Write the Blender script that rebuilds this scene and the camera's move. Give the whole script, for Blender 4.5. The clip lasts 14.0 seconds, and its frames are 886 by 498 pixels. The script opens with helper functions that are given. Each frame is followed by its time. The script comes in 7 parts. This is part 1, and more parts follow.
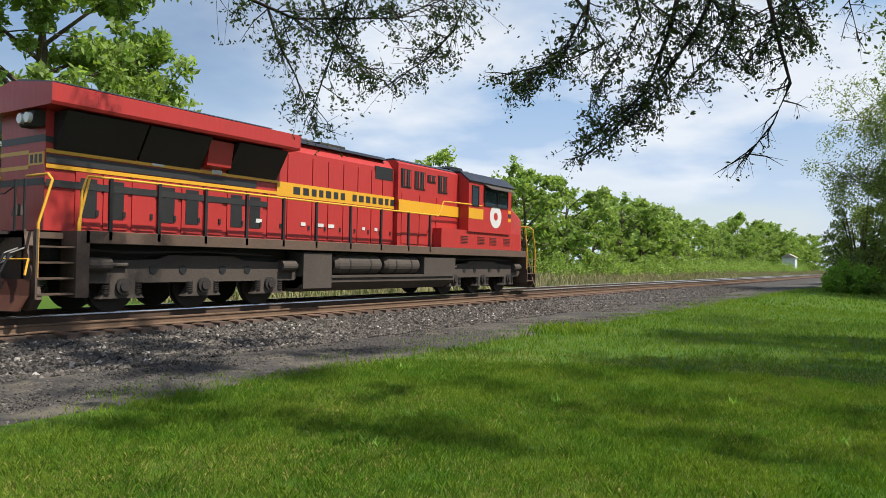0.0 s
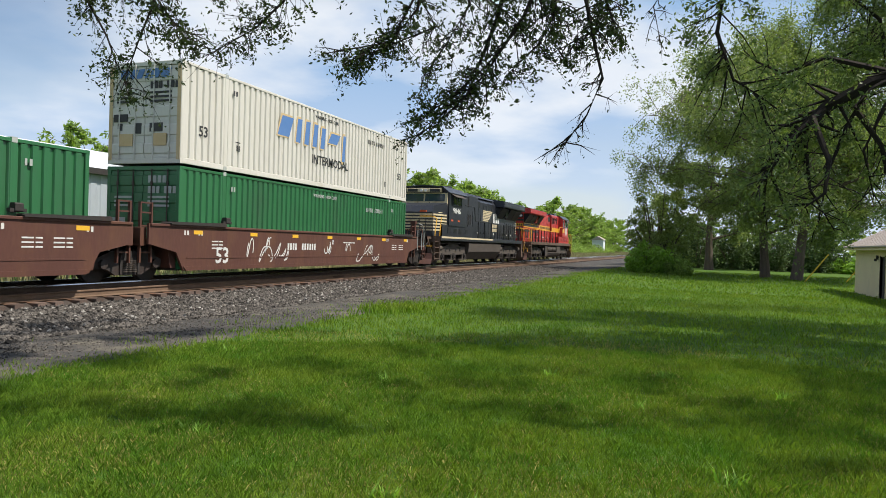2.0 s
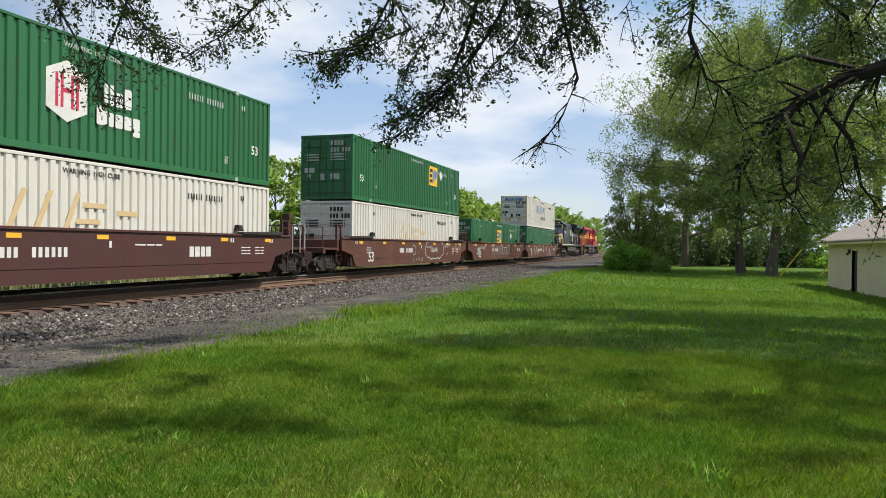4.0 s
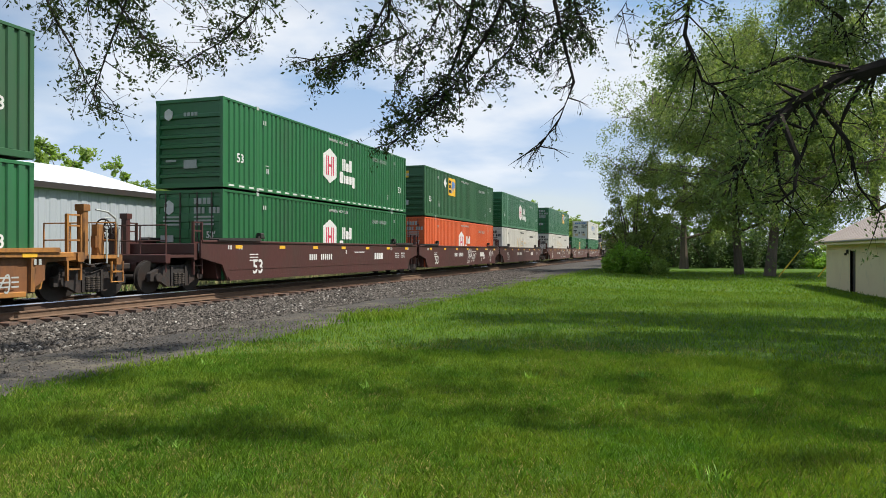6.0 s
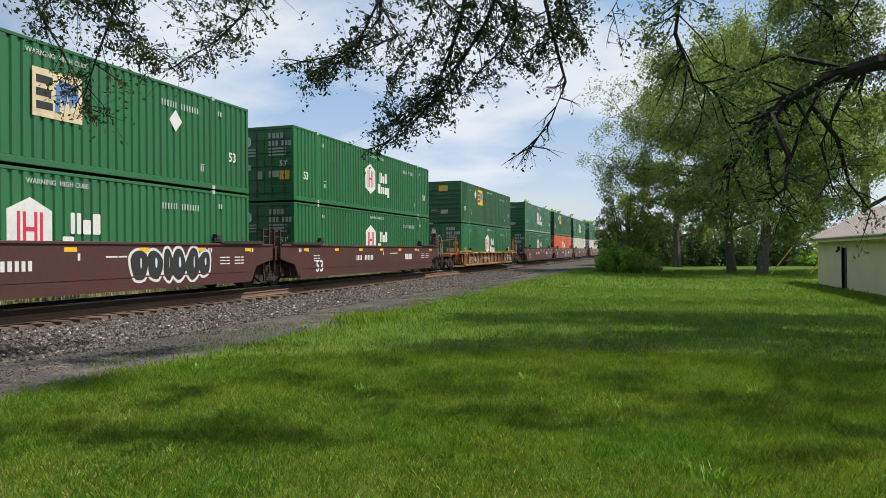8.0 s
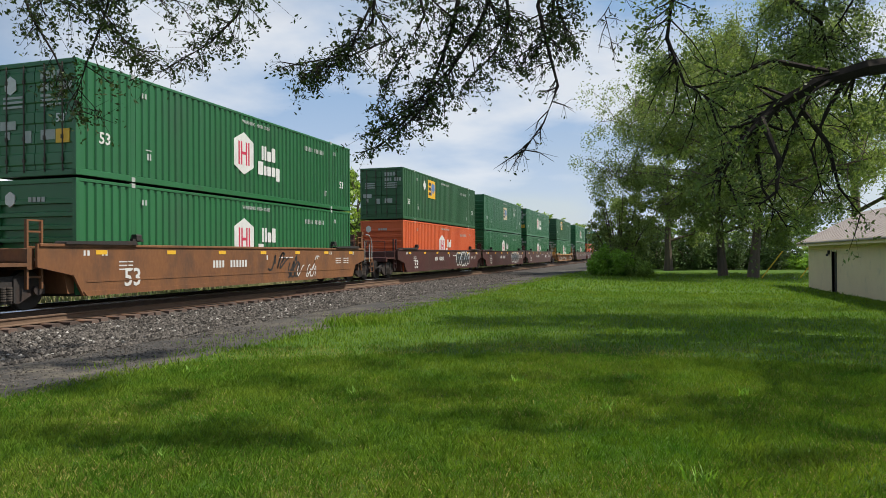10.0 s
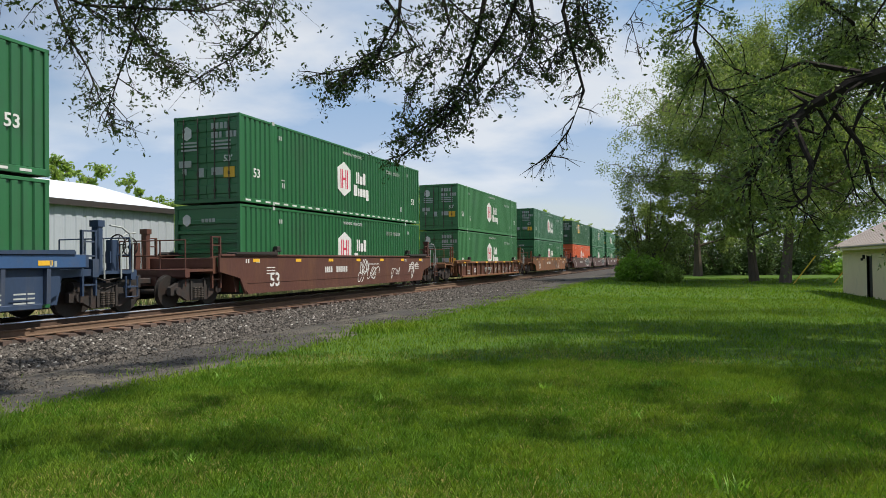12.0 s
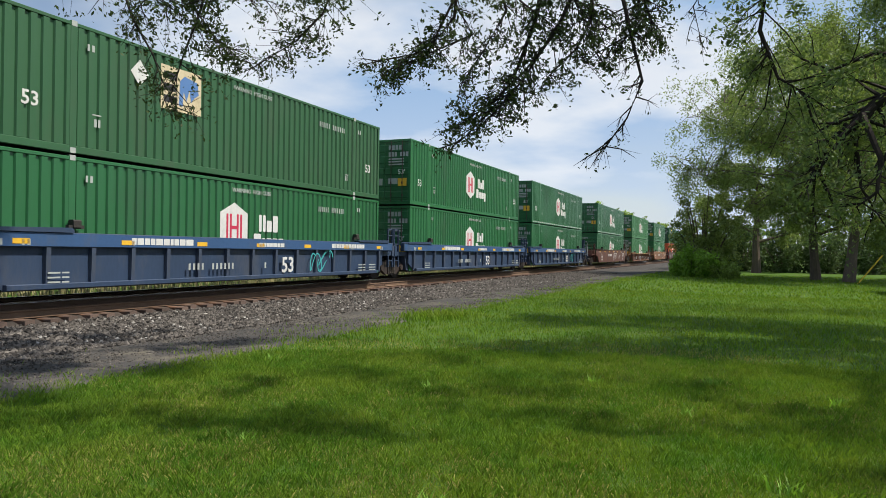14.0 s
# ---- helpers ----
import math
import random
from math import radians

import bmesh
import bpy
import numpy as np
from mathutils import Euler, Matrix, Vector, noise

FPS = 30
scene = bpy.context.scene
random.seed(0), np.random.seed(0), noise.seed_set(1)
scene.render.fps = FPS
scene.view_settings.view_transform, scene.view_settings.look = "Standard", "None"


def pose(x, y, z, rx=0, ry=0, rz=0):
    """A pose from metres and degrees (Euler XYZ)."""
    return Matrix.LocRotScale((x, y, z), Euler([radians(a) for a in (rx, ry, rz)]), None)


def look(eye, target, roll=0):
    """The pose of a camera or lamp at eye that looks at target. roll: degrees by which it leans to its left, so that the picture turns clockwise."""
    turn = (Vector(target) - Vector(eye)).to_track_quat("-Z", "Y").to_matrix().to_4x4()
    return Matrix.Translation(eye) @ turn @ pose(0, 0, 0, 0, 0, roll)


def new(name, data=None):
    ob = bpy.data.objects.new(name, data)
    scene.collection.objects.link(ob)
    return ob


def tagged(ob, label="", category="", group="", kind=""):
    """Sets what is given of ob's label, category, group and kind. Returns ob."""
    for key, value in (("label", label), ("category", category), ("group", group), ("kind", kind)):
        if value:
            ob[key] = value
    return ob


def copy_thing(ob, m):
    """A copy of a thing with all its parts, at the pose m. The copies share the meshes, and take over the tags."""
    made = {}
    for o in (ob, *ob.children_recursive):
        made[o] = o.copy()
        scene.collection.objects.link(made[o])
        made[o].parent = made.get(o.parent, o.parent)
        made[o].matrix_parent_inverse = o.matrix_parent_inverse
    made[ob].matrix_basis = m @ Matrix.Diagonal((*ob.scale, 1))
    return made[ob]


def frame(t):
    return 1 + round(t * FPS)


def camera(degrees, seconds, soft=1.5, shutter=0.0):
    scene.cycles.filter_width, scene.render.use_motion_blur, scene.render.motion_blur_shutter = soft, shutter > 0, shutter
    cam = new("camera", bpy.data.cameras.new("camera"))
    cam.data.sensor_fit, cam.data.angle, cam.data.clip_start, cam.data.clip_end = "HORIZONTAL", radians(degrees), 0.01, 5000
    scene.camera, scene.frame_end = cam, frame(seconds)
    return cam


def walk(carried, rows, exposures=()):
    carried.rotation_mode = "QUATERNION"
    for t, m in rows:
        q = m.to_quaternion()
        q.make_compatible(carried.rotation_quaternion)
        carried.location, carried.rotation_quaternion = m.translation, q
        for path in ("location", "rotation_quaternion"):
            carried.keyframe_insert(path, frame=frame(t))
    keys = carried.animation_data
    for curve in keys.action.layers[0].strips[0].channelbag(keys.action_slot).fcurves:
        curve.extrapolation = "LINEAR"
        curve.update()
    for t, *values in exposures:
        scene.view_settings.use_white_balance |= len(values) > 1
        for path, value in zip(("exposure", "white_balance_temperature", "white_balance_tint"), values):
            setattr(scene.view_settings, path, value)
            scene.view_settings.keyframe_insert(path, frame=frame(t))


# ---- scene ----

# ---- camera: a phone held 1.65 m above the lawn, turning with the train ----
# World: x away from the track, y along the track in the direction of travel, z = 0 at the rail top.
EYE = 1.22
cam = camera(63.87, 14.0, soft=0.85)
walk(cam, [
    (0.0, pose(0, 0, EYE, 90.93, -1.12, 33.58)),
    (0.5, pose(0, 0, EYE, 90.24, -1.48, 27.29)),
    (1.0, pose(0, 0, EYE, 89.99, -1.54, 26.74)),
    (1.5, pose(0, 0, EYE, 89.58, -1.86, 23.63)),
    (2.0, pose(0, 0, EYE, 89.61, -1.71, 19.93)),
    (2.5, pose(0, 0, EYE, 89.66, -1.50, 18.60)),
    (3.0, pose(0, 0, EYE, 89.62, -1.10, 18.39)),
    (5.5, pose(0, 0, EYE, 90.07, -0.30, 18.15)),
    (6.0, pose(0, 0, EYE, 90.15, -0.05, 18.12)),
    (6.5, pose(0, 0, EYE, 90.12, 0.11, 18.07)),
    (7.0, pose(0, 0, EYE, 90.20, 0.35, 17.94)),
    (7.5, pose(0, 0, EYE, 90.22, 0.50, 17.69)),
    (8.0, pose(0, 0, EYE, 90.21, 0.50, 17.59)),
    (10.5, pose(0, 0, EYE, 90.52, 0.40, 16.93)),
    (11.0, pose(0, 0, EYE, 90.62, 0.66, 17.40)),
    (11.5, pose(0, 0, EYE, 90.88, 0.93, 18.18)),
    (12.0, pose(0, 0, EYE, 91.03, 0.73, 19.11)),
    (12.5, pose(0, 0, EYE, 90.89, 0.32, 20.33)),
    (13.0, pose(0, 0, EYE, 90.58, 0.03, 20.99)),
    (13.5, pose(0, 0, EYE, 90.26, -0.43, 21.92)),
    (14.0, pose(0, 0, EYE, 90.13, -0.77, 23.18)),
], exposures=[(0.0, 0.38), (2.0, 0.38), (6.0, 0.40), (8.2, 0.30), (10.3, 0.20), (12.0, 0.20), (13.0, 0.28), (14.0, 0.30)])

# ---- sky and sun ----
SUN_DIR = Vector((0.58, 0.10, 0.90)).normalized()
world = bpy.data.worlds.new("sky")
scene.world = world
world.use_nodes = True


def build_sky():
    nt = world.node_tree
    nt.nodes.clear()
    N = nt.nodes.new
    out, bg = N("ShaderNodeOutputWorld"), N("ShaderNodeBackground")
    sky = N("ShaderNodeTexSky")
    sky.sky_type = "NISHITA"
    sky.sun_disc = False
    sky.sun_elevation = math.asin(SUN_DIR.z)
    sky.sun_rotation = math.atan2(SUN_DIR.x, SUN_DIR.y)
    sky.air_density, sky.dust_density, sky.ozone_density = 1.0, 1.2, 1.5
    tc, sep = N("ShaderNodeTexCoord"), N("ShaderNodeSeparateXYZ")
    nt.links.new(tc.outputs["Generated"], sep.inputs[0])
    # project the direction on a flat cloud layer: x/(z+k), y/(z+k)
    add = N("ShaderNodeMath"); add.operation = "ADD"; add.inputs[1].default_value = 0.16
    nt.links.new(sep.outputs["Z"], add.inputs[0])
    mx = N("ShaderNodeMath"); mx.operation = "MAXIMUM"; mx.inputs[1].default_value = 0.05
    nt.links.new(add.outputs[0], mx.inputs[0])
    dx, dy = N("ShaderNodeMath"), N("ShaderNodeMath")
    for n, o in ((dx, "X"), (dy, "Y")):
        n.operation = "DIVIDE"
        nt.links.new(sep.outputs[o], n.inputs[0])
        nt.links.new(mx.outputs[0], n.inputs[1])
    comb = N("ShaderNodeCombineXYZ")
    nt.links.new(dx.outputs[0], comb.inputs[0])
    nt.links.new(dy.outputs[0], comb.inputs[1])
    comb.inputs[2].default_value = 8.3
    big, small = N("ShaderNodeTexNoise"), N("ShaderNodeTexNoise")
    big.inputs["Scale"].default_value, big.inputs["Detail"].default_value = 0.62, 6
    big.inputs["Roughness"].default_value = 0.46
    small.inputs["Scale"].default_value, small.inputs["Detail"].default_value = 1.3, 7
    for n in (big, small):
        nt.links.new(comb.outputs[0], n.inputs["Vector"])
    cover = N("ShaderNodeValToRGB")
    cover.color_ramp.elements[0].position, cover.color_ramp.elements[1].position = 0.36, 0.56
    nt.links.new(big.outputs["Fac"], cover.inputs[0])
    tone = N("ShaderNodeValToRGB")
    tone.color_ramp.elements[0].position, tone.color_ramp.elements[1].position = 0.41, 0.60
    tone.color_ramp.elements[0].color = (2.5, 3.9, 6.0, 1)
    tone.color_ramp.elements[1].color = (6.3, 6.7, 7.3, 1)
    nt.links.new(small.outputs["Fac"], tone.inputs[0])
    mix = N("ShaderNodeMix"); mix.data_type = "RGBA"
    nt.links.new(cover.outputs["Color"], mix.inputs["Factor"])
    nt.links.new(sky.outputs[0], mix.inputs["A"])
    nt.links.new(tone.outputs["Color"], mix.inputs["B"])
    # bright haze and far cloud banks low over the horizon
    low = N("ShaderNodeMapRange"); low.interpolation_type = "SMOOTHSTEP"
    low.inputs["From Min"].default_value, low.inputs["From Max"].default_value = 0.0, 0.30
    low.inputs["To Min"].default_value, low.inputs["To Max"].default_value = 0.62, 0.0
    nt.links.new(sep.outputs["Z"], low.inputs["Value"])
    haze = N("ShaderNodeMix"); haze.data_type = "RGBA"
    haze.inputs["B"].default_value = (6.2, 6.9, 7.8, 1)
    nt.links.new(low.outputs[0], haze.inputs["Factor"])
    nt.links.new(mix.outputs["Result"], haze.inputs["A"])
    nt.links.new(haze.outputs["Result"], bg.inputs["Color"])
    bg.inputs["Strength"].default_value = 0.10
    nt.links.new(bg.outputs[0], out.inputs["Surface"])


build_sky()
sun = new("sun", bpy.data.lights.new("sun", "SUN"))
sun.data.energy, sun.data.angle, sun.data.color = 5.0, radians(0.7), (1.0, 0.94, 0.84)
sun.matrix_world = look(SUN_DIR * 60, (0, 0, 0))

# ---- materials ----
def material(name, base, second=None, scale=3.0, grain=40.0, rough=0.6, metal=0.0, bump=0.15, bump_scale=None,
             dirt=None, dirt_amount=0.0, dirt_scale=1.5, object_random=0.0, island_random=0.0, streak=1.0, spec=0.5, translucent=0.0):
    """Base colour varied at two scales, with optional dirt in patches, relief and variation from piece to piece."""
    m = bpy.data.materials.new(name)
    m.use_nodes = True
    nt = m.node_tree
    N, L = nt.nodes.new, nt.links.new
    bsdf = nt.nodes["Principled BSDF"]
    tc = N("ShaderNodeTexCoord")
    mp = N("ShaderNodeMapping")
    mp.inputs["Scale"].default_value = (1, 1, 1.0 / streak)
    L(tc.outputs["Object"], mp.inputs[0])
    n1, n2 = N("ShaderNodeTexNoise"), N("ShaderNodeTexNoise")
    for n, s in ((n1, scale), (n2, grain)):
        n.inputs["Scale"].default_value, n.inputs["Detail"].default_value = s, 5
        L(mp.outputs[0], n.inputs["Vector"])
    second = second or tuple(c * 0.72 for c in base)
    mix = N("ShaderNodeMix"); mix.data_type = "RGBA"
    mix.inputs["A"].default_value, mix.inputs["B"].default_value = (*base, 1), (*second, 1)
    ramp = N("ShaderNodeMapRange")
    ramp.inputs["From Min"].default_value, ramp.inputs["From Max"].default_value = 0.32, 0.68
    avg = N("ShaderNodeMath"); avg.operation = "MULTIPLY_ADD"; avg.inputs[1].default_value = 0.45
    mul = N("ShaderNodeMath"); mul.operation = "MULTIPLY"; mul.inputs[1].default_value = 0.55
    L(n1.outputs["Fac"], mul.inputs[0]); L(n2.outputs["Fac"], avg.inputs[0]); L(mul.outputs[0], avg.inputs[2])
    L(avg.outputs[0], ramp.inputs["Value"])
    L(ramp.outputs[0], mix.inputs["Factor"])
    col = mix.outputs["Result"]
    if dirt:
        n3 = N("ShaderNodeTexNoise")
        n3.inputs["Scale"].default_value, n3.inputs["Detail"].default_value, n3.inputs["Roughness"].default_value = dirt_scale, 8, 0.68
        L(mp.outputs[0], n3.inputs["Vector"])
        r3 = N("ShaderNodeMapRange")
        r3.inputs["From Min"].default_value, r3.inputs["From Max"].default_value = 0.62 - 0.3 * dirt_amount, 0.78 - 0.2 * dirt_amount
        L(n3.outputs["Fac"], r3.inputs["Value"])
        sc = N("ShaderNodeMath"); sc.operation = "MULTIPLY"; sc.inputs[1].default_value = min(1, 0.35 + dirt_amount)
        L(r3.outputs[0], sc.inputs[0])
        m3 = N("ShaderNodeMix"); m3.data_type = "RGBA"
        m3.inputs["B"].default_value = (*dirt, 1)
        L(sc.outputs[0], m3.inputs["Factor"]); L(col, m3.inputs["A"])
        col = m3.outputs["Result"]
    for amount, source in ((object_random, "o"), (island_random, "i")):
        if amount:
            info = N("ShaderNodeObjectInfo") if source == "o" else N("ShaderNodeNewGeometry")
            val = info.outputs["Random"] if source == "o" else info.outputs["Random Per Island"]
            rr = N("ShaderNodeMapRange")
            rr.inputs["To Min"].default_value, rr.inputs["To Max"].default_value = 1 - amount, 1 + amount
            L(val, rr.inputs["Value"])
            hsv = N("ShaderNodeHueSaturation")
            L(rr.outputs[0], hsv.inputs["Value"]); L(col, hsv.inputs["Color"])
            col = hsv.outputs["Color"]
    L(col, bsdf.inputs["Base Color"])
    bsdf.inputs["Metallic"].default_value = metal
    bsdf.inputs["Specular IOR Level"].default_value = spec
    rv = N("ShaderNodeMapRange")
    rv.inputs["To Min"].default_value, rv.inputs["To Max"].default_value = max(0.02, rough - 0.12), min(1, rough + 0.12)
    L(n2.outputs["Fac"], rv.inputs["Value"]); L(rv.outputs[0], bsdf.inputs["Roughness"])
    if bump:
        bp = N("ShaderNodeBump")
        bp.inputs["Strength"].default_value, bp.inputs["Distance"].default_value = bump, 0.02
        src = n2
        if bump_scale:
            src = N("ShaderNodeTexNoise")
            src.inputs["Scale"].default_value, src.inputs["Detail"].default_value = bump_scale, 4
            L(tc.outputs["Object"], src.inputs["Vector"])
        L(src.outputs["Fac"], bp.inputs["Height"]); L(bp.outputs[0], bsdf.inputs["Normal"])
    if translucent:
        tr, ms = N("ShaderNodeBsdfTranslucent"), N("ShaderNodeMixShader")
        warm = N("ShaderNodeMix"); warm.data_type = "RGBA"; warm.blend_type = "MULTIPLY"
        warm.inputs["Factor"].default_value, warm.inputs["B"].default_value = 1.0, (1.3, 1.35, 0.6, 1)
        L(col, warm.inputs["A"]); L(warm.outputs["Result"], tr.inputs["Color"])
        ms.inputs[0].default_value = translucent
        L(bsdf.outputs[0], ms.inputs[1]); L(tr.outputs[0], ms.inputs[2])
        L(ms.outputs[0], nt.nodes["Material Output"].inputs["Surface"])
    return m


RUST = (0.10, 0.045, 0.025)
GRIME = (0.06, 0.05, 0.045)
M = {
    "grass": material("lawn_soil", (0.045, 0.10, 0.012), (0.075, 0.125, 0.022), 0.35, 6, 0.9, bump=0.5, dirt=(0.16, 0.15, 0.06), dirt_amount=0.22, dirt_scale=0.8, spec=0.1),
    "blade": material("grass_blade", (0.070, 0.172, 0.014), (0.205, 0.268, 0.032), 0.9, 5, 0.65, bump=0, island_random=0.35, spec=0.2, translucent=0.4),
    "mark_grey": material("dulled_marking", (0.40, 0.42, 0.40), (0.30, 0.33, 0.31), 2, 18, 0.6, bump=0.02),
    "mark_sky": material("pale_blue_spray", (0.52, 0.60, 0.68), (0.44, 0.53, 0.62), 2, 18, 0.6, bump=0.02),
    "thatch": material("dry_thatch", (0.38, 0.33, 0.12), (0.28, 0.28, 0.08), 0.6, 8, 0.85, bump=0, island_random=0.3, spec=0.1, translucent=0.25),
    "dry": material("dry_grass", (0.30, 0.25, 0.14), (0.22, 0.22, 0.10), 0.3, 5, 0.9, bump=0.4, island_random=0.3, spec=0.1),
    "ballast_bed": material("ballast_bed", (0.085, 0.077, 0.070), (0.034, 0.031, 0.029), 1.2, 18, 0.95, bump=1.0, bump_scale=22, spec=0.2),
    "stone_pale": material("pale_limestone", (0.36, 0.34, 0.31), (0.24, 0.225, 0.205), 2.5, 30, 0.9, bump=0.3, island_random=0.4, spec=0.2),
    "stone": material("ballast_stone", (0.125, 0.110, 0.096), (0.042, 0.038, 0.034), 2.5, 30, 0.9, bump=0.3, island_random=0.75, spec=0.25),
    "crib": material("dark_crib", (0.075, 0.060, 0.051), (0.042, 0.035, 0.031), 1.2, 18, 0.9, bump=1.0, bump_scale=22, spec=0.2),
    "stone_dark": material("dark_crib_stone", (0.085, 0.070, 0.060), (0.042, 0.036, 0.033), 2.5, 30, 0.85, bump=0.3, island_random=0.6, spec=0.25),
    "cinder": material("cinder_path", (0.072, 0.067, 0.063), (0.042, 0.04, 0.038), 0.9, 25, 0.95, bump=0.7, bump_scale=40, dirt=(0.17, 0.148, 0.108), dirt_amount=0.45, dirt_scale=1.1, spec=0.2),
    "rail_side": material("rusty_rail", (0.11, 0.066, 0.044), (0.07, 0.043, 0.03), 3, 30, 0.75, metal=0.2, bump=0.2),
    # rust tan, lightened to put sky light on the rail foot
    "rail_foot": material("skylit_rail_rust", (0.17, 0.105, 0.064), (0.11, 0.068, 0.043), 3, 30, 0.8, bump=0.2),
    "rail_top": material("worn_rail_top", (0.72, 0.71, 0.70), (0.60, 0.58, 0.57), 2, 30, 0.2, metal=0.8, bump=0.0),
    "tie": material("creosoted_tie", (0.13, 0.085, 0.065), (0.075, 0.055, 0.045), 3, 30, 0.9, bump=0.6, dirt=(0.24, 0.115, 0.06), dirt_amount=0.4, object_random=0.35),
    "green": material("green_container_paint", (0.021, 0.116, 0.040), (0.025, 0.133, 0.049), 0.6, 14, 0.34, bump=0.05, dirt=(0.035, 0.085, 0.045), dirt_amount=0.35, dirt_scale=0.8, object_random=0.10, streak=4),
    "green_light": material("faded_green_paint", (0.036, 0.145, 0.05), (0.045, 0.165, 0.06), 0.6, 14, 0.5, bump=0.05, dirt=(0.05, 0.14, 0.07), dirt_amount=0.35, dirt_scale=0.8, streak=4),
    "green_dark": material("dark_green_paint", (0.025, 0.090, 0.036), (0.029, 0.104, 0.043), 0.6, 14, 0.5, bump=0.05, dirt=(0.045, 0.085, 0.045), dirt_amount=0.4, dirt_scale=0.8, streak=4),
    "white": material("white_container_paint", (0.60, 0.585, 0.53), (0.52, 0.50, 0.45), 0.5, 12, 0.5, bump=0.05, dirt=(0.36, 0.30, 0.23), dirt_amount=0.14, dirt_scale=1.1, streak=5),
    "orange": material("orange_container_paint", (0.60, 0.115, 0.035), (0.54, 0.10, 0.032), 0.5, 12, 0.45, bump=0.05, dirt=(0.33, 0.09, 0.04), dirt_amount=0.2, streak=5),
    "brown": material("mineral_brown_paint", (0.074, 0.024, 0.020), (0.058, 0.021, 0.018), 0.8, 14, 0.55, bump=0.06, dirt=(0.055, 0.028, 0.022), dirt_amount=0.55, dirt_scale=1.4, streak=3),
    "brown_worn": material("worn_brown_paint", (0.092, 0.033, 0.022), (0.072, 0.028, 0.02), 0.8, 14, 0.65, bump=0.1, dirt=(0.115, 0.05, 0.025), dirt_amount=0.5, dirt_scale=1.4, streak=3),
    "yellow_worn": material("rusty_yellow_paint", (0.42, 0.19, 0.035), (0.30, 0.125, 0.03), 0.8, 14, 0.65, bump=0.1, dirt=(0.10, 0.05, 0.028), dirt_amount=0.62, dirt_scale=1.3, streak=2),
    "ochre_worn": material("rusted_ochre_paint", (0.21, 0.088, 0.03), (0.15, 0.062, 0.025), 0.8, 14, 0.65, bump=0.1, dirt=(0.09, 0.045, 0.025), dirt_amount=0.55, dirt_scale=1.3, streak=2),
    "navy": material("dusty_navy_paint", (0.026, 0.048, 0.098), (0.022, 0.041, 0.080), 0.8, 14, 0.55, bump=0.06, dirt=(0.065, 0.072, 0.09), dirt_amount=0.36, dirt_scale=1.2, streak=3),
    "band_blue": material("blue_band_paint", (0.034, 0.085, 0.20), (0.03, 0.075, 0.17), 0.8, 14, 0.5, bump=0.03, dirt=(0.08, 0.09, 0.12), dirt_amount=0.3),
    "steel": material("grimy_steel", (0.034, 0.029, 0.026), (0.021, 0.018, 0.017), 1.5, 20, 0.75, metal=0.1, bump=0.2, dirt=(0.06, 0.03, 0.02), dirt_amount=0.35),
    "truck": material("dusty_truck_steel", (0.078, 0.062, 0.050), (0.048, 0.039, 0.032), 1.2, 20, 0.85, bump=0.2, dirt=(0.06, 0.045, 0.038), dirt_amount=0.4),
    "wheel": material("wheel_steel", (0.035, 0.029, 0.026), (0.023, 0.02, 0.018), 2, 20, 0.6, metal=0.3, bump=0.1, dirt=(0.05, 0.026, 0.018), dirt_amount=0.3),
    "loco_red": material("locomotive_red", (0.43, 0.032, 0.028), (0.36, 0.028, 0.025), 0.6, 12, 0.45, bump=0.03, dirt=(0.30, 0.035, 0.03), dirt_amount=0.25, streak=4),
    "loco_black": material("locomotive_black", (0.015, 0.017, 0.024), (0.023, 0.025, 0.032), 0.6, 12, 0.38, bump=0.03, dirt=(0.055, 0.054, 0.054), dirt_amount=0.38, streak=4),
    "gold": material("gold_paint", (0.70, 0.36, 0.022), (0.62, 0.31, 0.02), 0.8, 12, 0.4, bump=0.02),
    "rail_yellow": material("yellow_handrail", (0.74, 0.40, 0.03), (0.66, 0.34, 0.03), 3, 20, 0.45, bump=0.02),
    "sill": material("dusty_sill", (0.12, 0.075, 0.05), (0.08, 0.052, 0.037), 0.8, 14, 0.75, bump=0.1, dirt=(0.07, 0.05, 0.04), dirt_amount=0.4),
    "black": material("black_paint", (0.012, 0.012, 0.013), (0.02, 0.02, 0.02), 1, 12, 0.5, bump=0.05),
    "mark_white": material("white_marking", (0.64, 0.64, 0.62), (0.52, 0.52, 0.50), 2, 18, 0.55, bump=0.02, dirt=(0.4, 0.4, 0.37), dirt_amount=0.2),
    "mark_yellow": material("yellow_marking", (0.74, 0.44, 0.03), (0.66, 0.36, 0.03), 2, 18, 0.5, bump=0.02),
    "mark_crimson": material("crimson_marking", (0.50, 0.03, 0.075), (0.45, 0.03, 0.07), 2, 18, 0.5, bump=0.02),
    "mark_blue": material("blue_marking", (0.07, 0.17, 0.40), (0.10, 0.2, 0.42), 2, 18, 0.5, bump=0.02),
    "mark_tan": material("faded_tan_marking", (0.50, 0.36, 0.17), (0.55, 0.42, 0.25), 2, 18, 0.5, bump=0.02),
    "cream": material("worn_cream_paint", (0.60, 0.51, 0.34), (0.52, 0.43, 0.27), 2, 14, 0.5, bump=0.02, dirt=(0.30, 0.22, 0.13), dirt_amount=0.35, dirt_scale=3.0),
    "notice_orange": material("orange_notice", (0.60, 0.10, 0.03), (0.52, 0.09, 0.03), 2, 18, 0.5, bump=0.02),
    "mark_black": material("black_marking", (0.02, 0.02, 0.022), (0.03, 0.03, 0.03), 2, 18, 0.5, bump=0.02),
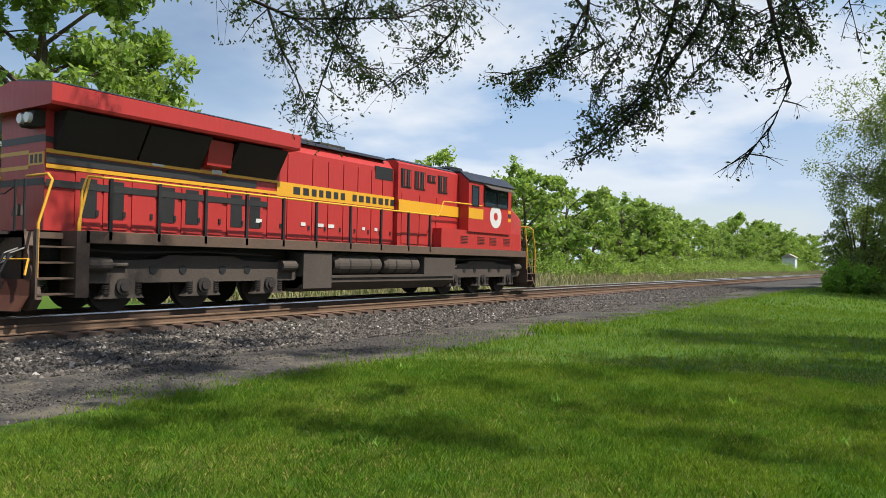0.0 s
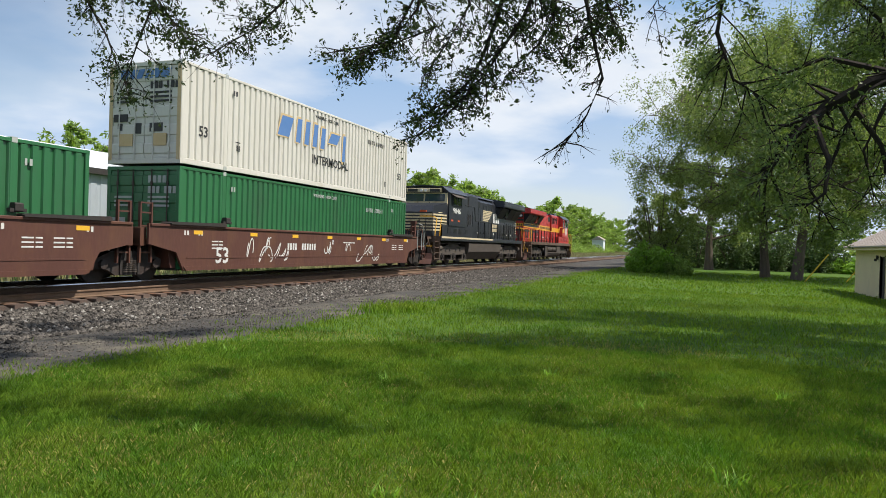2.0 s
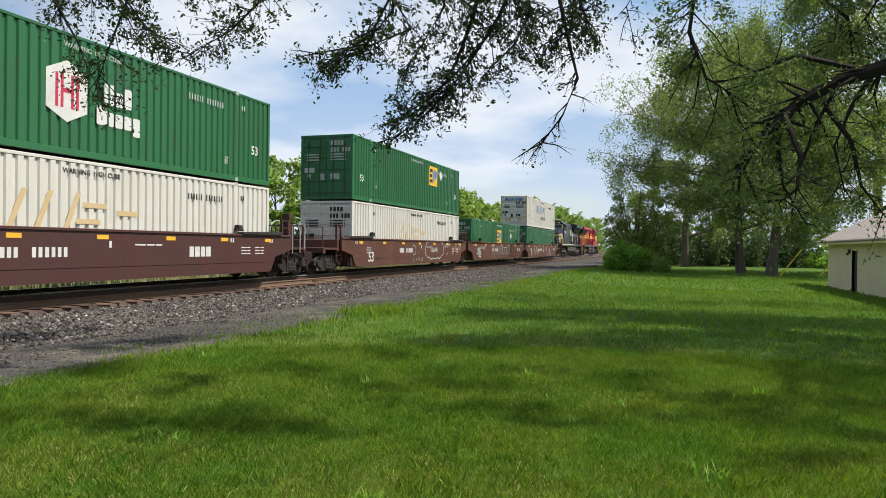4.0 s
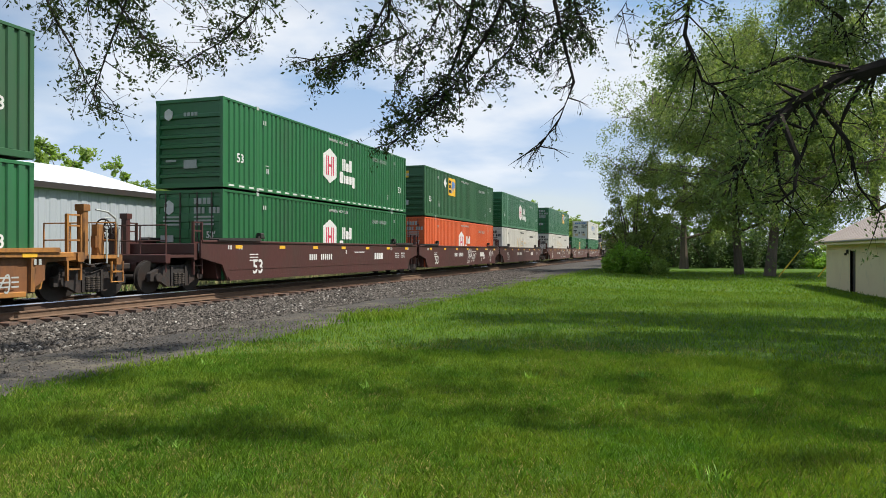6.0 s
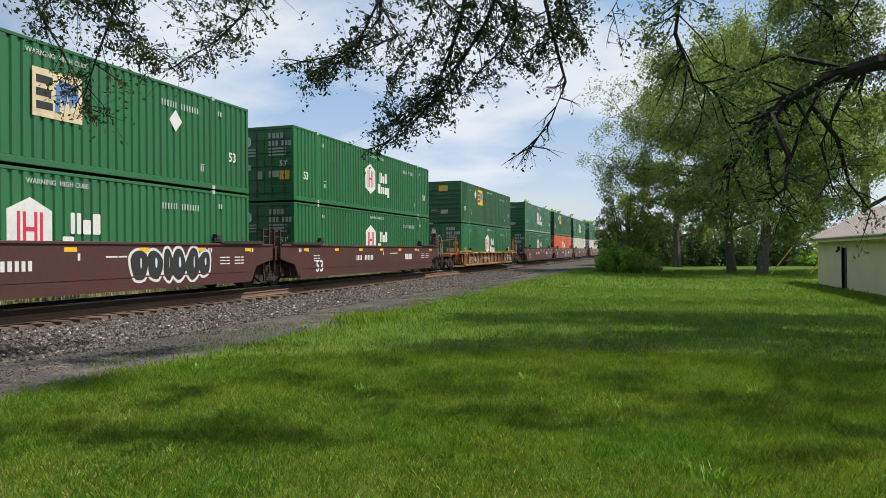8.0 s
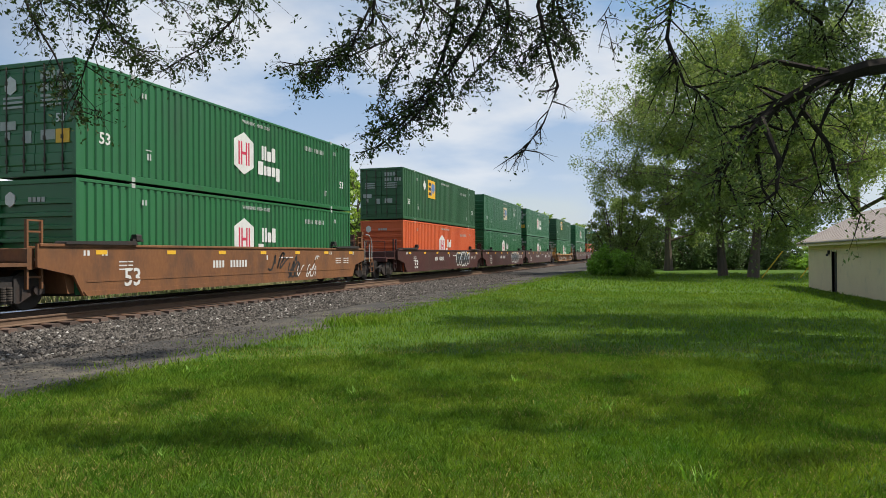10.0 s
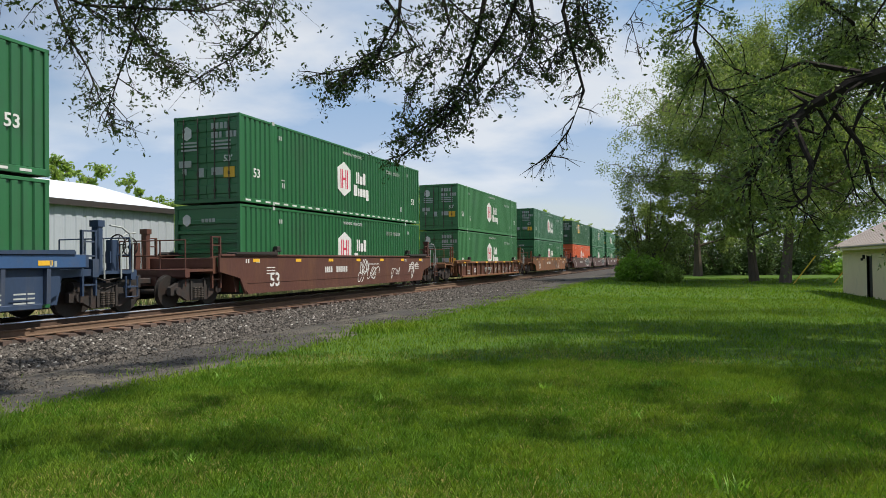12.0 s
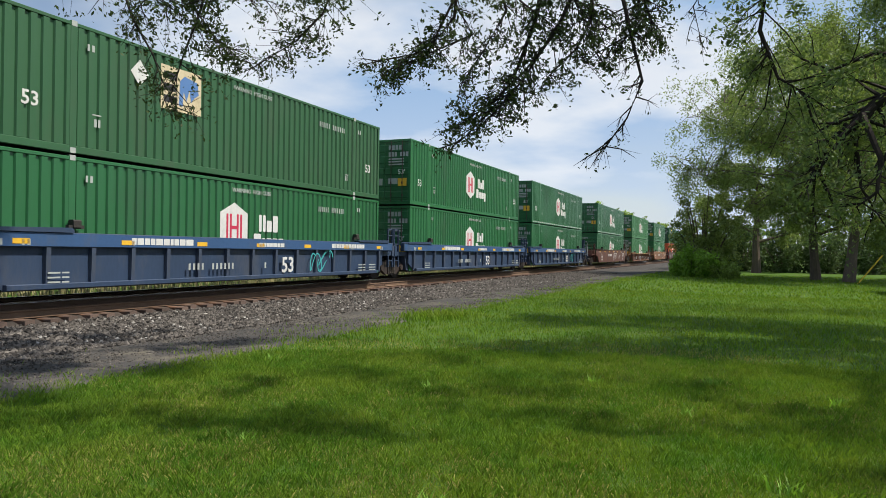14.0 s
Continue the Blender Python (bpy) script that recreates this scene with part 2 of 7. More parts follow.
    "mark_teal": material("teal_marking", (0.05, 0.42, 0.42), (0.06, 0.36, 0.36), 2, 18, 0.5, bump=0.02),
    "plaster": material("cream_plaster", (0.70, 0.58, 0.36), (0.64, 0.52, 0.32), 0.8, 20, 0.85, bump=0.15, dirt=(0.42, 0.37, 0.27), dirt_amount=0.25),
    "roofing": material("pale_roofing", (0.40, 0.34, 0.30), (0.33, 0.28, 0.25), 1.0, 14, 0.85, bump=0.2, dirt=(0.25, 0.2, 0.17), dirt_amount=0.3),
    "dark_door": material("dark_door_paint", (0.02, 0.016, 0.014), (0.03, 0.022, 0.018), 2, 20, 0.6, bump=0.05),
    # siding base greyed to carry the shade on the hall's walls
    "metal_wall_shaded": material("shaded_metal_siding", (0.36, 0.39, 0.43), (0.32, 0.35, 0.39), 0.4, 10, 0.5, bump=0.03, dirt=(0.26, 0.27, 0.28), dirt_amount=0.2, streak=5),
    "metal_white": material("white_metal_siding", (0.66, 0.69, 0.73), (0.6, 0.63, 0.67), 0.4, 10, 0.45, bump=0.03, dirt=(0.45, 0.47, 0.48), dirt_amount=0.2, streak=5),
    "bark": material("rough_bark", (0.155, 0.12, 0.095), (0.085, 0.066, 0.054), 2.5, 22, 0.95, bump=0.9, streak=4, spec=0.15),
    # limb and twig bark near black: the shade on them is in the colour
    "twig": material("shade_dark_twig_bark", (0.030, 0.024, 0.020), (0.020, 0.016, 0.014), 3, 30, 0.9, bump=0.3, spec=0.15),
    # overhead leaf green darkened so the leaves read as silhouettes against the sky
    "leaf_near": material("silhouette_leaf_green", (0.034, 0.055, 0.014), (0.045, 0.068, 0.017), 1, 10, 0.55, bump=0, island_random=0.35, spec=0.25, translucent=0.22),
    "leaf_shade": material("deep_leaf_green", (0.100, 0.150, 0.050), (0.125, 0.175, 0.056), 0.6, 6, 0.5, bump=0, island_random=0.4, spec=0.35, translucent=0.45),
    "leaf_elm": material("elm_leaf_green", (0.165, 0.225, 0.088), (0.215, 0.265, 0.10), 0.35, 3, 0.55, bump=0, island_random=0.4, spec=0.35, translucent=0.55),
    "leaf_wood": material("hedgerow_leaf_green", (0.21, 0.31, 0.085), (0.26, 0.35, 0.10), 0.12, 2, 0.6, bump=0, island_random=0.4, spec=0.3, translucent=0.5),
    "leaf_dark": material("cedar_green", (0.075, 0.120, 0.052), (0.095, 0.14, 0.058), 0.3, 3, 0.65, bump=0, island_random=0.4, spec=0.2, translucent=0.25),
    "leaf_bush": material("bush_leaf_green", (0.17, 0.31, 0.05), (0.22, 0.36, 0.06), 0.5, 4, 0.55, bump=0, island_random=0.35, spec=0.3, translucent=0.5),
    "lamp_glass": material("lamp_glass", (0.75, 0.75, 0.72), (0.7, 0.7, 0.68), 2, 18, 0.15, bump=0, spec=0.8),
    "guy_yellow": material("yellow_guard", (0.68, 0.45, 0.03), (0.6, 0.4, 0.03), 3, 20, 0.5, bump=0.02),
}


def glass_material():
    m = bpy.data.materials.new("cab_glass")
    m.use_nodes = True
    b = m.node_tree.nodes["Principled BSDF"]
    b.inputs["Base Color"].default_value = (0.03, 0.05, 0.07, 1)
    b.inputs["Roughness"].default_value = 0.04
    b.inputs["Specular IOR Level"].default_value = 0.9
    b.inputs["Coat Weight"].default_value = 0.6
    return m


M["glass"] = glass_material()

# ---- mesh tools ----
class Shape:
    """Collects vertices and faces of one part."""

    def __init__(self):
        self.v, self.f = [], []

    def add(self, verts, faces):
        k = len(self.v)
        self.v += [tuple(p) for p in verts]
        self.f += [tuple(i + k for i in q) for q in faces]
        return self

    def box(self, x0, x1, y0, y1, z0, z1, b=0.0):
        """A block; b chamfers its four edges along its longest side."""
        d = (x1 - x0, y1 - y0, z1 - z0)
        if b <= 0:
            v = [(x, y, z) for x in (x0, x1) for y in (y0, y1) for z in (z0, z1)]
            return self.add(v, [(0, 1, 3, 2), (4, 6, 7, 5), (0, 4, 5, 1), (2, 3, 7, 6), (0, 2, 6, 4), (1, 5, 7, 3)])
        a = d.index(max(d))
        lo, hi = (x0, y0, z0), (x1, y1, z1)
        p, q = [(1, 2), (2, 0), (0, 1)][a]
        ring = [(lo[p] + b, lo[q]), (hi[p] - b, lo[q]), (hi[p], lo[q] + b), (hi[p], hi[q] - b),
                (hi[p] - b, hi[q]), (lo[p] + b, hi[q]), (lo[p], hi[q] - b), (lo[p], lo[q] + b)]
        v = []
        for end in (lo[a], hi[a]):
            for u, w in ring:
                c = [0, 0, 0]
                c[a], c[p], c[q] = end, u, w
                v.append(c)
        n = 8
        return self.add(v, [tuple(range(n))[::-1], tuple(range(n, 2 * n))] + [(i, (i + 1) % n, n + (i + 1) % n, n + i) for i in range(n)])

    def prism_x(self, poly, x0, x1):
        """A polygon of (y, z) drawn out from x0 to x1."""
        n = len(poly)
        v = [(x0, y, z) for y, z in poly] + [(x1, y, z) for y, z in poly]
        return self.add(v, [tuple(range(n))[::-1], tuple(range(n, 2 * n))] + [(i, (i + 1) % n, n + (i + 1) % n, n + i) for i in range(n)])

    def prism_y(self, poly, y0, y1):
        """A polygon of (x, z) drawn out from y0 to y1."""
        n = len(poly)
        v = [(x, y0, z) for x, z in poly] + [(x, y1, z) for x, z in poly]
        return self.add(v, [tuple(range(n)), tuple(range(n, 2 * n))[::-1]] + [((i + 1) % n, i, n + i, n + (i + 1) % n) for i in range(n)])

    def prism_z(self, poly, z0, z1):
        n = len(poly)
        v = [(x, y, z0) for x, y in poly] + [(x, y, z1) for x, y in poly]
        return self.add(v, [tuple(range(n))[::-1], tuple(range(n, 2 * n))] + [(i, (i + 1) % n, n + (i + 1) % n, n + i) for i in range(n)])

    def cyl(self, c, r, h, axis="z", n=16, r2=None):
        """A cylinder (or cone) of length h centred on c."""
        r2 = r if r2 is None else r2
        v = []
        for k, rr in ((-0.5, r), (0.5, r2)):
            for i in range(n):
                a = 2 * math.pi * i / n
                u, w = rr * math.cos(a), rr * math.sin(a)
                v.append({"x": (c[0] + k * h, c[1] + u, c[2] + w), "y": (c[0] + w, c[1] + k * h, c[2] + u), "z": (c[0] + u, c[1] + w, c[2] + k * h)}[axis])
        return self.add(v, [tuple(range(n))[::-1], tuple(range(n, 2 * n))] + [(i, (i + 1) % n, n + (i + 1) % n, n + i) for i in range(n)])

    def tube(self, pts, radii, n=6):
        """A round bar along a line of points."""
        pts = [Vector(p) for p in pts]
        if not isinstance(radii, (list, tuple)):
            radii = [radii] * len(pts)
        rings = []
        for i, p in enumerate(pts):
            d = (pts[min(i + 1, len(pts) - 1)] - pts[max(i - 1, 0)]).normalized()
            side = d.cross(Vector((0, 0, 1)) if abs(d.z) < 0.9 else Vector((1, 0, 0))).normalized()
            up = side.cross(d)
            rings += [p + (side * math.cos(2 * math.pi * k / n) + up * math.sin(2 * math.pi * k / n)) * radii[i] for k in range(n)]
        m = len(pts)
        f = [(j * n + k, j * n + (k + 1) % n, (j + 1) * n + (k + 1) % n, (j + 1) * n + k) for j in range(m - 1) for k in range(n)]
        return self.add(rings, f + [tuple(range(n))[::-1], tuple(range((m - 1) * n, m * n))])

    def mesh(self, name, mat, smooth=False):
        me = bpy.data.meshes.new(name)
        me.from_pydata(self.v, [], self.f)
        me.materials.append(M[mat])
        if smooth:
            me.polygons.foreach_set("use_smooth", [True] * len(me.polygons))
        me.update()
        return me


def part(name, shape, mat, parent, label="", at=None, smooth=False):
    """Links a shape, or a mesh shared by alike pieces, as one mesh object under a thing or part."""
    me = shape.mesh(name, mat, smooth) if isinstance(shape, Shape) else shape
    ob = new(name, me)
    ob.parent = parent
    if at is not None:
        ob.matrix_local = at
    if label:
        ob["label"] = label
    return ob


def thing(name, label, category, group="", m=None, kind=""):
    ob = tagged(new(name), label, category, group, kind)
    if m is not None:
        ob.matrix_world = m
    return ob


TEXTS = {}


def lettering(text, size, mat, tall=1.0):
    """A mesh of the words in Blender's own font, 4 mm deep, reading along +x with z up, centred."""
    key = (text, size, mat, tall)
    if key not in TEXTS:
        cu = bpy.data.curves.new("lettering", "FONT")
        cu.body, cu.size, cu.extrude, cu.align_x, cu.align_y, cu.resolution_u, cu.offset = text, size, 0.002, "CENTER", "CENTER", 2, size * 0.018
        ob = bpy.data.objects.new("lettering", cu)
        scene.collection.objects.link(ob)
        me = bpy.data.meshes.new_from_object(ob.evaluated_get(bpy.context.evaluated_depsgraph_get()))
        bpy.data.objects.remove(ob)
        me.transform(Matrix.Diagonal((1, tall, 1, 1)) @ Matrix.Identity(4))
        me.transform(Euler((math.pi / 2, 0, 0)).to_matrix().to_4x4())
        me.materials.clear()
        me.materials.append(M[mat])
        TEXTS[key] = me
    return TEXTS[key]


def on_side(x, y, z):
    """Pose for lettering on a face that looks towards +x: it then reads in the direction of travel."""
    return pose(x, y, z, 0, 0, 90)


def on_rear(x, y, z):
    """Pose for lettering on a face that looks towards -y."""
    return pose(x, y, z)


def bars(shape, y0, z0, widths, height, x, gap=0.04):
    """Plain bars that stand for writing too small to read."""
    y = y0
    for w in widths:
        shape.box(x, x + 0.004, y, y + w, z0, z0 + height)
        y += w + gap
    return shape


# ---- ground, ballast and track ----
GRASS_EDGE = -7.0
TRACK = -15.0          # centre line of the track
GAUGE_HALF = 0.755     # rail centres


def ground_z(x, y):
    """Lawn a hand's width below the track, falling away gently towards the shed."""
    side = min(1, max(0, (x + 7.5) / 6))
    base = -0.43 - 0.32 * side * min(1, max(0, (math.hypot(x * 1.4, y) - 16) / 40))
    bumps = 0.05 * noise.noise((x * 0.13, y * 0.13, 0.3)) + 0.02 * noise.noise((x * 0.6, y * 0.6, 4.1))
    if x < -17:
        return -0.6 + 0.5 * min(1, max(0, (-19.5 - x) / 6)) + bumps
    if x > 7.0 and 20 < y < 50:
        base -= 0.08
    return base + bumps * min(1, max(0.15, (x - GRASS_EDGE) / 3))


def build_ground():
    xs = [-2500, -900, -300, -120, -60, -40, -30, -25, -20.5, -18.2, -17, -13, -11] + [-10 + 0.7 * i for i in range(46)] + [24, 28, 35, 50, 80, 150, 400, 1000, 2500]
    ys = [-2500, -900, -300, -120, -60, -30, -20] + [-12 + 0.9 * i for i in range(90)] + [70 + 4 * i for i in range(20)] + [160, 190, 240, 320, 450, 700, 1200, 2500]
    s = Shape()
    v = []
    for y in ys:
        for x in xs:
            z = ground_z(x, y)
            if -19 < x < -7.5:
                z = -0.8
            v.append((x, y, z))
    n = len(xs)
    f = [(j * n + i, j * n + i + 1, (j + 1) * n + i + 1, (j + 1) * n + i) for j in range(len(ys) - 1) for i in range(n - 1)]
    s.add(v, f)
    ob = new("ground", s.mesh("ground", "grass", True))
    tagged(ob, "green mown lawn and rough grass reaching to the horizon", "lawn", kind="structure")

    # cinder path and ballast as one profile along the track
    def strip(name, prof, mat, label, category, wob=0.0, y0=-70.0, y1=400.0, step=1.0):
        s = Shape()
        ys, y = [], y0
        while y <= y1:
            ys.append(y)
            y += step if -10 < y < 70 else step * 4
        v = []
        for y in ys:
            for k, (x, z) in enumerate(prof):
                w = wob * (noise.noise((y * 0.35, k * 3.1, 1.7)) + 0.5 * noise.noise((y * 1.1, k * 5.1, 8.7))) if k in (0, len(prof) - 1) else 0.0
                v.append((x + w, y, z + (0.03 * noise.noise((x * 0.8, y * 0.5, 2.2)) if 0 < k < len(prof) - 1 else 0)))
        n = len(prof)
        s.add(v, [(j * n + i, j * n + i + 1, (j + 1) * n + i + 1, (j + 1) * n + i) for j in range(len(ys) - 1) for i in range(n - 1)])
        return tagged(new(name, s.mesh(name, mat, True)), label, category, kind="structure")

    strip("path", [(-11.6, -0.60), (-10.4, -0.52), (-9.2, -0.46), (-8.0, -0.435), (-7.3, -0.42), (GRASS_EDGE + 0.2, -0.52)], "cinder", "grey cinder strip between ballast and lawn", "gravel path", 0.5)
    strip("ballast", [(-19.6, -0.85), (-18.4, -0.60), (-16.8, -0.44), (-16.1, -0.37), (-13.95, -0.37), (-13.65, -0.43), (-13.2, -0.46), (-12.2, -0.49), (-11.2, -0.53), (-10.0, -0.58)],
          "ballast_bed", "crushed grey stone ballast under the track", "ballast", 0.5)
    strip("track_crib", [(-16.5, -0.46), (-16.2, -0.36), (-15.0, -0.35), (-13.9, -0.35), (-13.6, -0.46)], "crib", "dark ballast between the ties", "ballast", 0.06)


def build_track():
    length0, length1 = -70.0, 380.0
    for side, x in (("near", TRACK + GAUGE_HALF), ("far", TRACK - GAUGE_HALF)):
        rail = thing("rail", "rusty steel running rail with a polished top", "rail", "rails of the track")
        prof = [(x - 0.07, -0.30), (x + 0.07, -0.30), (x + 0.07, -0.28), (x + 0.012, -0.25), (x + 0.01, -0.06), (x + 0.036, -0.045), (x + 0.036, -0.03),
                (x - 0.036, -0.03), (x - 0.036, -0.045), (x - 0.01, -0.06), (x - 0.012, -0.25), (x - 0.07, -0.28)]
        part("rail_body", Shape().prism_y(prof, length0, length1), "rail_side", rail)
        for f in (1, -1):
            part("rail_foot", Shape().prism_y([(x + f * 0.012, -0.248), (x + f * 0.075, -0.280), (x + f * 0.075, -0.303), (x + f * 0.012, -0.303)], length0, length1), "rail_foot", rail, "tan rail foot, lightened as if lit by sky")
        part("running_surface", Shape().prism_y([(x - 0.039, -0.03), (x + 0.039, -0.03), (x + 0.030, -0.004), (x + 0.020, 0.0), (x - 0.020, 0.0), (x - 0.030, -0.004)], length0, length1), "rail_top", rail, "polished bright running surface")
    # a worn rail left lying along the tie ends
    x, b = TRACK + 1.03, -0.318
    spare = thing("spare_rail", "rust-brown spare rail lying along the tie ends", "rail")
    half = [(0.07, 0.0), (0.07, 0.016), (0.012, 0.035), (0.01, 0.125), (0.036, 0.14), (0.036, 0.168), (0.026, 0.176)]
    prof = [(x + p, b + q) for p, q in half] + [(x - p, b + q) for p, q in reversed(half)]
    for k in range(15):
        y = -70.0 + 24.0 * k
        part("rail_length", Shape().prism_y(prof, y, y + 23.97), "rail_foot", spare)
        if -25 < y < 120:
            bar = Shape().box(x + 0.013, x + 0.035, y - 0.45, y + 0.45, b + 0.04, b + 0.12, 0.008)
            for d in (-0.36, -0.2, 0.2, 0.36):
                bar.cyl((x + 0.045, y + d, b + 0.08), 0.018, 0.03, "x", 8)
            part("joint_bar", bar, "rail_side", spare, "bolted joint bar")


build_ground()
build_track()

# ---- containers ----
C_LEN, C_H, C_HALF = 16.15, 2.89, 1.295
MESHES = {}


def shared(key, make):
    if key not in MESHES:
        MESHES[key] = make()
    return MESHES[key]


def corrugated(y0, y1, z0, z1, pitch=0.283, depth=0.05):
    """An upright sheet facing +x with trapezoid ribs; x is measured from its outer face."""
    s = Shape()
    ys = []
    n = max(1, round((y1 - y0) / pitch))
    p = (y1 - y0) / n
    for i in range(n):
        a = y0 + i * p
        ys += [(a, 0), (a + p * 0.52, 0), (a + p * 0.62, -depth), (a + p * 0.90, -depth)]
    ys.append((y1, 0))
    v = [(x, y, z) for y, x in ys for z in (z0, z1)]
    return s.add(v, [(2 * i, 2 * i + 2, 2 * i + 3, 2 * i + 1) for i in range(len(ys) - 1)])


def ribbed_end():
    """Front wall with level ribs, facing -y, about the end's outer face at y = 0."""
    s = Shape()
    zs, z = [], 0.16
    while z < C_H - 0.75:
        zs += [(z, 0.085), (z + 0.17, 0.085), (z + 0.19, 0.0), (z + 0.29, 0.0)]
        z += 0.32
    zs += [(z, 0.02), (C_H - 0.1, 0.02)]
    v = [(x, y, z) for z, y in zs for x in (-1.2, 1.2)]
    return s.add(v, [(2 * i, 2 * i + 1, 2 * i + 3, 2 * i + 2) for i in range(len(zs) - 1)])


def container(name_label, mat, pos, ends=("doors", "ribs"), logo="hub", reflective=False):
    """A 53 ft box with its floor at z = 0 and its middle at the origin. ends: rear (-y) and front."""
    box = thing("shipping_container", name_label, "shipping container", "containers on the train", pos)
    h2, L2 = C_HALF, C_LEN / 2
    body = mat
    for s in (1, -1):
        turn = pose(0, 0, 0, 0, 0, 0 if s > 0 else 180)
        side = shared(("side", body), lambda: corrugated(-L2 + 0.1, L2 - 0.1, 0.17, C_H - 0.09).mesh("side_panel", body))
        part("side_panel", side, body, box, at=turn @ pose(h2 - 0.004, 0, 0))
        part("bottom_rail", shared(("brail", body), lambda: Shape().box(h2 - 0.07, h2 + 0.002, -L2 + 0.1, L2 - 0.1, 0.0, 0.165, 0.012).mesh("bottom_rail", body)), body, box, at=turn)
        part("top_rail", shared(("trail", body), lambda: Shape().box(h2 - 0.07, h2 + 0.002, -L2 + 0.1, L2 - 0.1, C_H - 0.085, C_H, 0.012).mesh("top_rail", body)), body, box, at=turn)
        for y in (-6.096, 6.096):
            part("lift_post", shared(("post", body), lambda: Shape().box(h2 - 0.06, h2 + 0.006, -0.09, 0.09, 0.0, C_H + 0.02, 0.01).mesh("lift_post", body)), body, box, at=turn @ pose(0, y, 0))
            for z in (0.0, C_H - 0.09):
                part("corner_casting", shared("cast", lambda: Shape().box(h2 - 0.16, h2 + 0.012, -0.07, 0.07, 0.0, 0.12, 0.01).mesh("corner_casting", "mark_grey")), "mark_grey", box, "pale steel casting", at=turn @ pose(0, y, z))
        for y in (-L2 + 0.06, L2 - 0.06):
            part("corner_post", shared(("cpost", body), lambda: Shape().box(h2 - 0.13, h2, -0.06, 0.06, 0.0, C_H, 0.012).mesh("corner_post", body)), body, box, at=turn @ pose(0, y, 0))
    part("roof", shared(("roof", body), lambda: Shape().box(-h2 + 0.05, h2 - 0.05, -L2 + 0.05, L2 - 0.05, C_H - 0.06, C_H - 0.015).mesh("roof", body)), body, box)
    part("floor", shared(("cfloor",), lambda: Shape().box(-h2 + 0.05, h2 - 0.05, -L2 + 0.05, L2 - 0.05, 0.03, 0.14).mesh("floor", "steel")), "steel", box)
    for s, kind in ((-1, ends[0]), (1, ends[1])):
        turn = pose(0, 0, 0, 0, 0, 0 if s < 0 else 180) @ pose(0, -L2, 0)
        part("end_header", shared(("ehead", body), lambda: Shape().box(-h2, h2, 0, 0.1, C_H - 0.12, C_H, 0.01).mesh("end_header", body)), body, box, at=turn)
        part("end_sill", shared(("esill", body), lambda: Shape().box(-h2, h2, 0, 0.1, 0.0, 0.15, 0.01).mesh("end_sill", body)), body, box, at=turn)
        if kind == "ribs":
            part("end_panel", shared(("ribs", body), lambda: ribbed_end().mesh("end_panel", body)), body, box, at=turn @ pose(0, 0.02, 0))
        else:
            for k in (-1, 1):
                def door_mesh():
                    prof = [(0.07, C_H - 0.13), (0.07, 0.16), (0.035, 0.16)]
                    for z in (0.3, 0.82, 1.34, 1.86, 2.36):
                        prof += [(0.035, z - 0.03), (0.008, z), (0.008, z + 0.26), (0.035, z + 0.29)]
                    return Shape().prism_x(prof + [(0.035, C_H - 0.13)], -0.58, 0.58).mesh("door", body)
                door = part("door", shared(("door", body), door_mesh), body, box, at=turn @ pose(k * 0.59, 0, 0))
                for xr in (-0.26, 0.3):
                    part("lock_rod", shared(("rod", body), lambda: Shape().tube([(0, 0, 0.1), (0, 0, C_H - 0.08)], 0.02, 6).box(-0.03, 0.03, -0.03, 0.02, 0.9, 1.0).box(-0.035, 0.035, -0.02, 0.03, 0.35, 0.45).box(-0.035, 0.035, -0.02, 0.03, 2.35, 2.45).mesh("lock_rod", "truck" if body != "white" else "white")), "truck", door, "grey galvanised locking rod", at=pose(k * xr, -0.012, 0))
    marks(box, body, ends, logo, reflective)
    return box


def hexagon(y, z, w, h, x0, x1):
    return Shape().prism_x([(y - w / 2, z - h * 0.30), (y, z - h / 2), (y + w / 2, z - h * 0.30), (y + w / 2, z + h * 0.30), (y, z + h / 2), (y - w / 2, z + h * 0.30)], x0, x1)


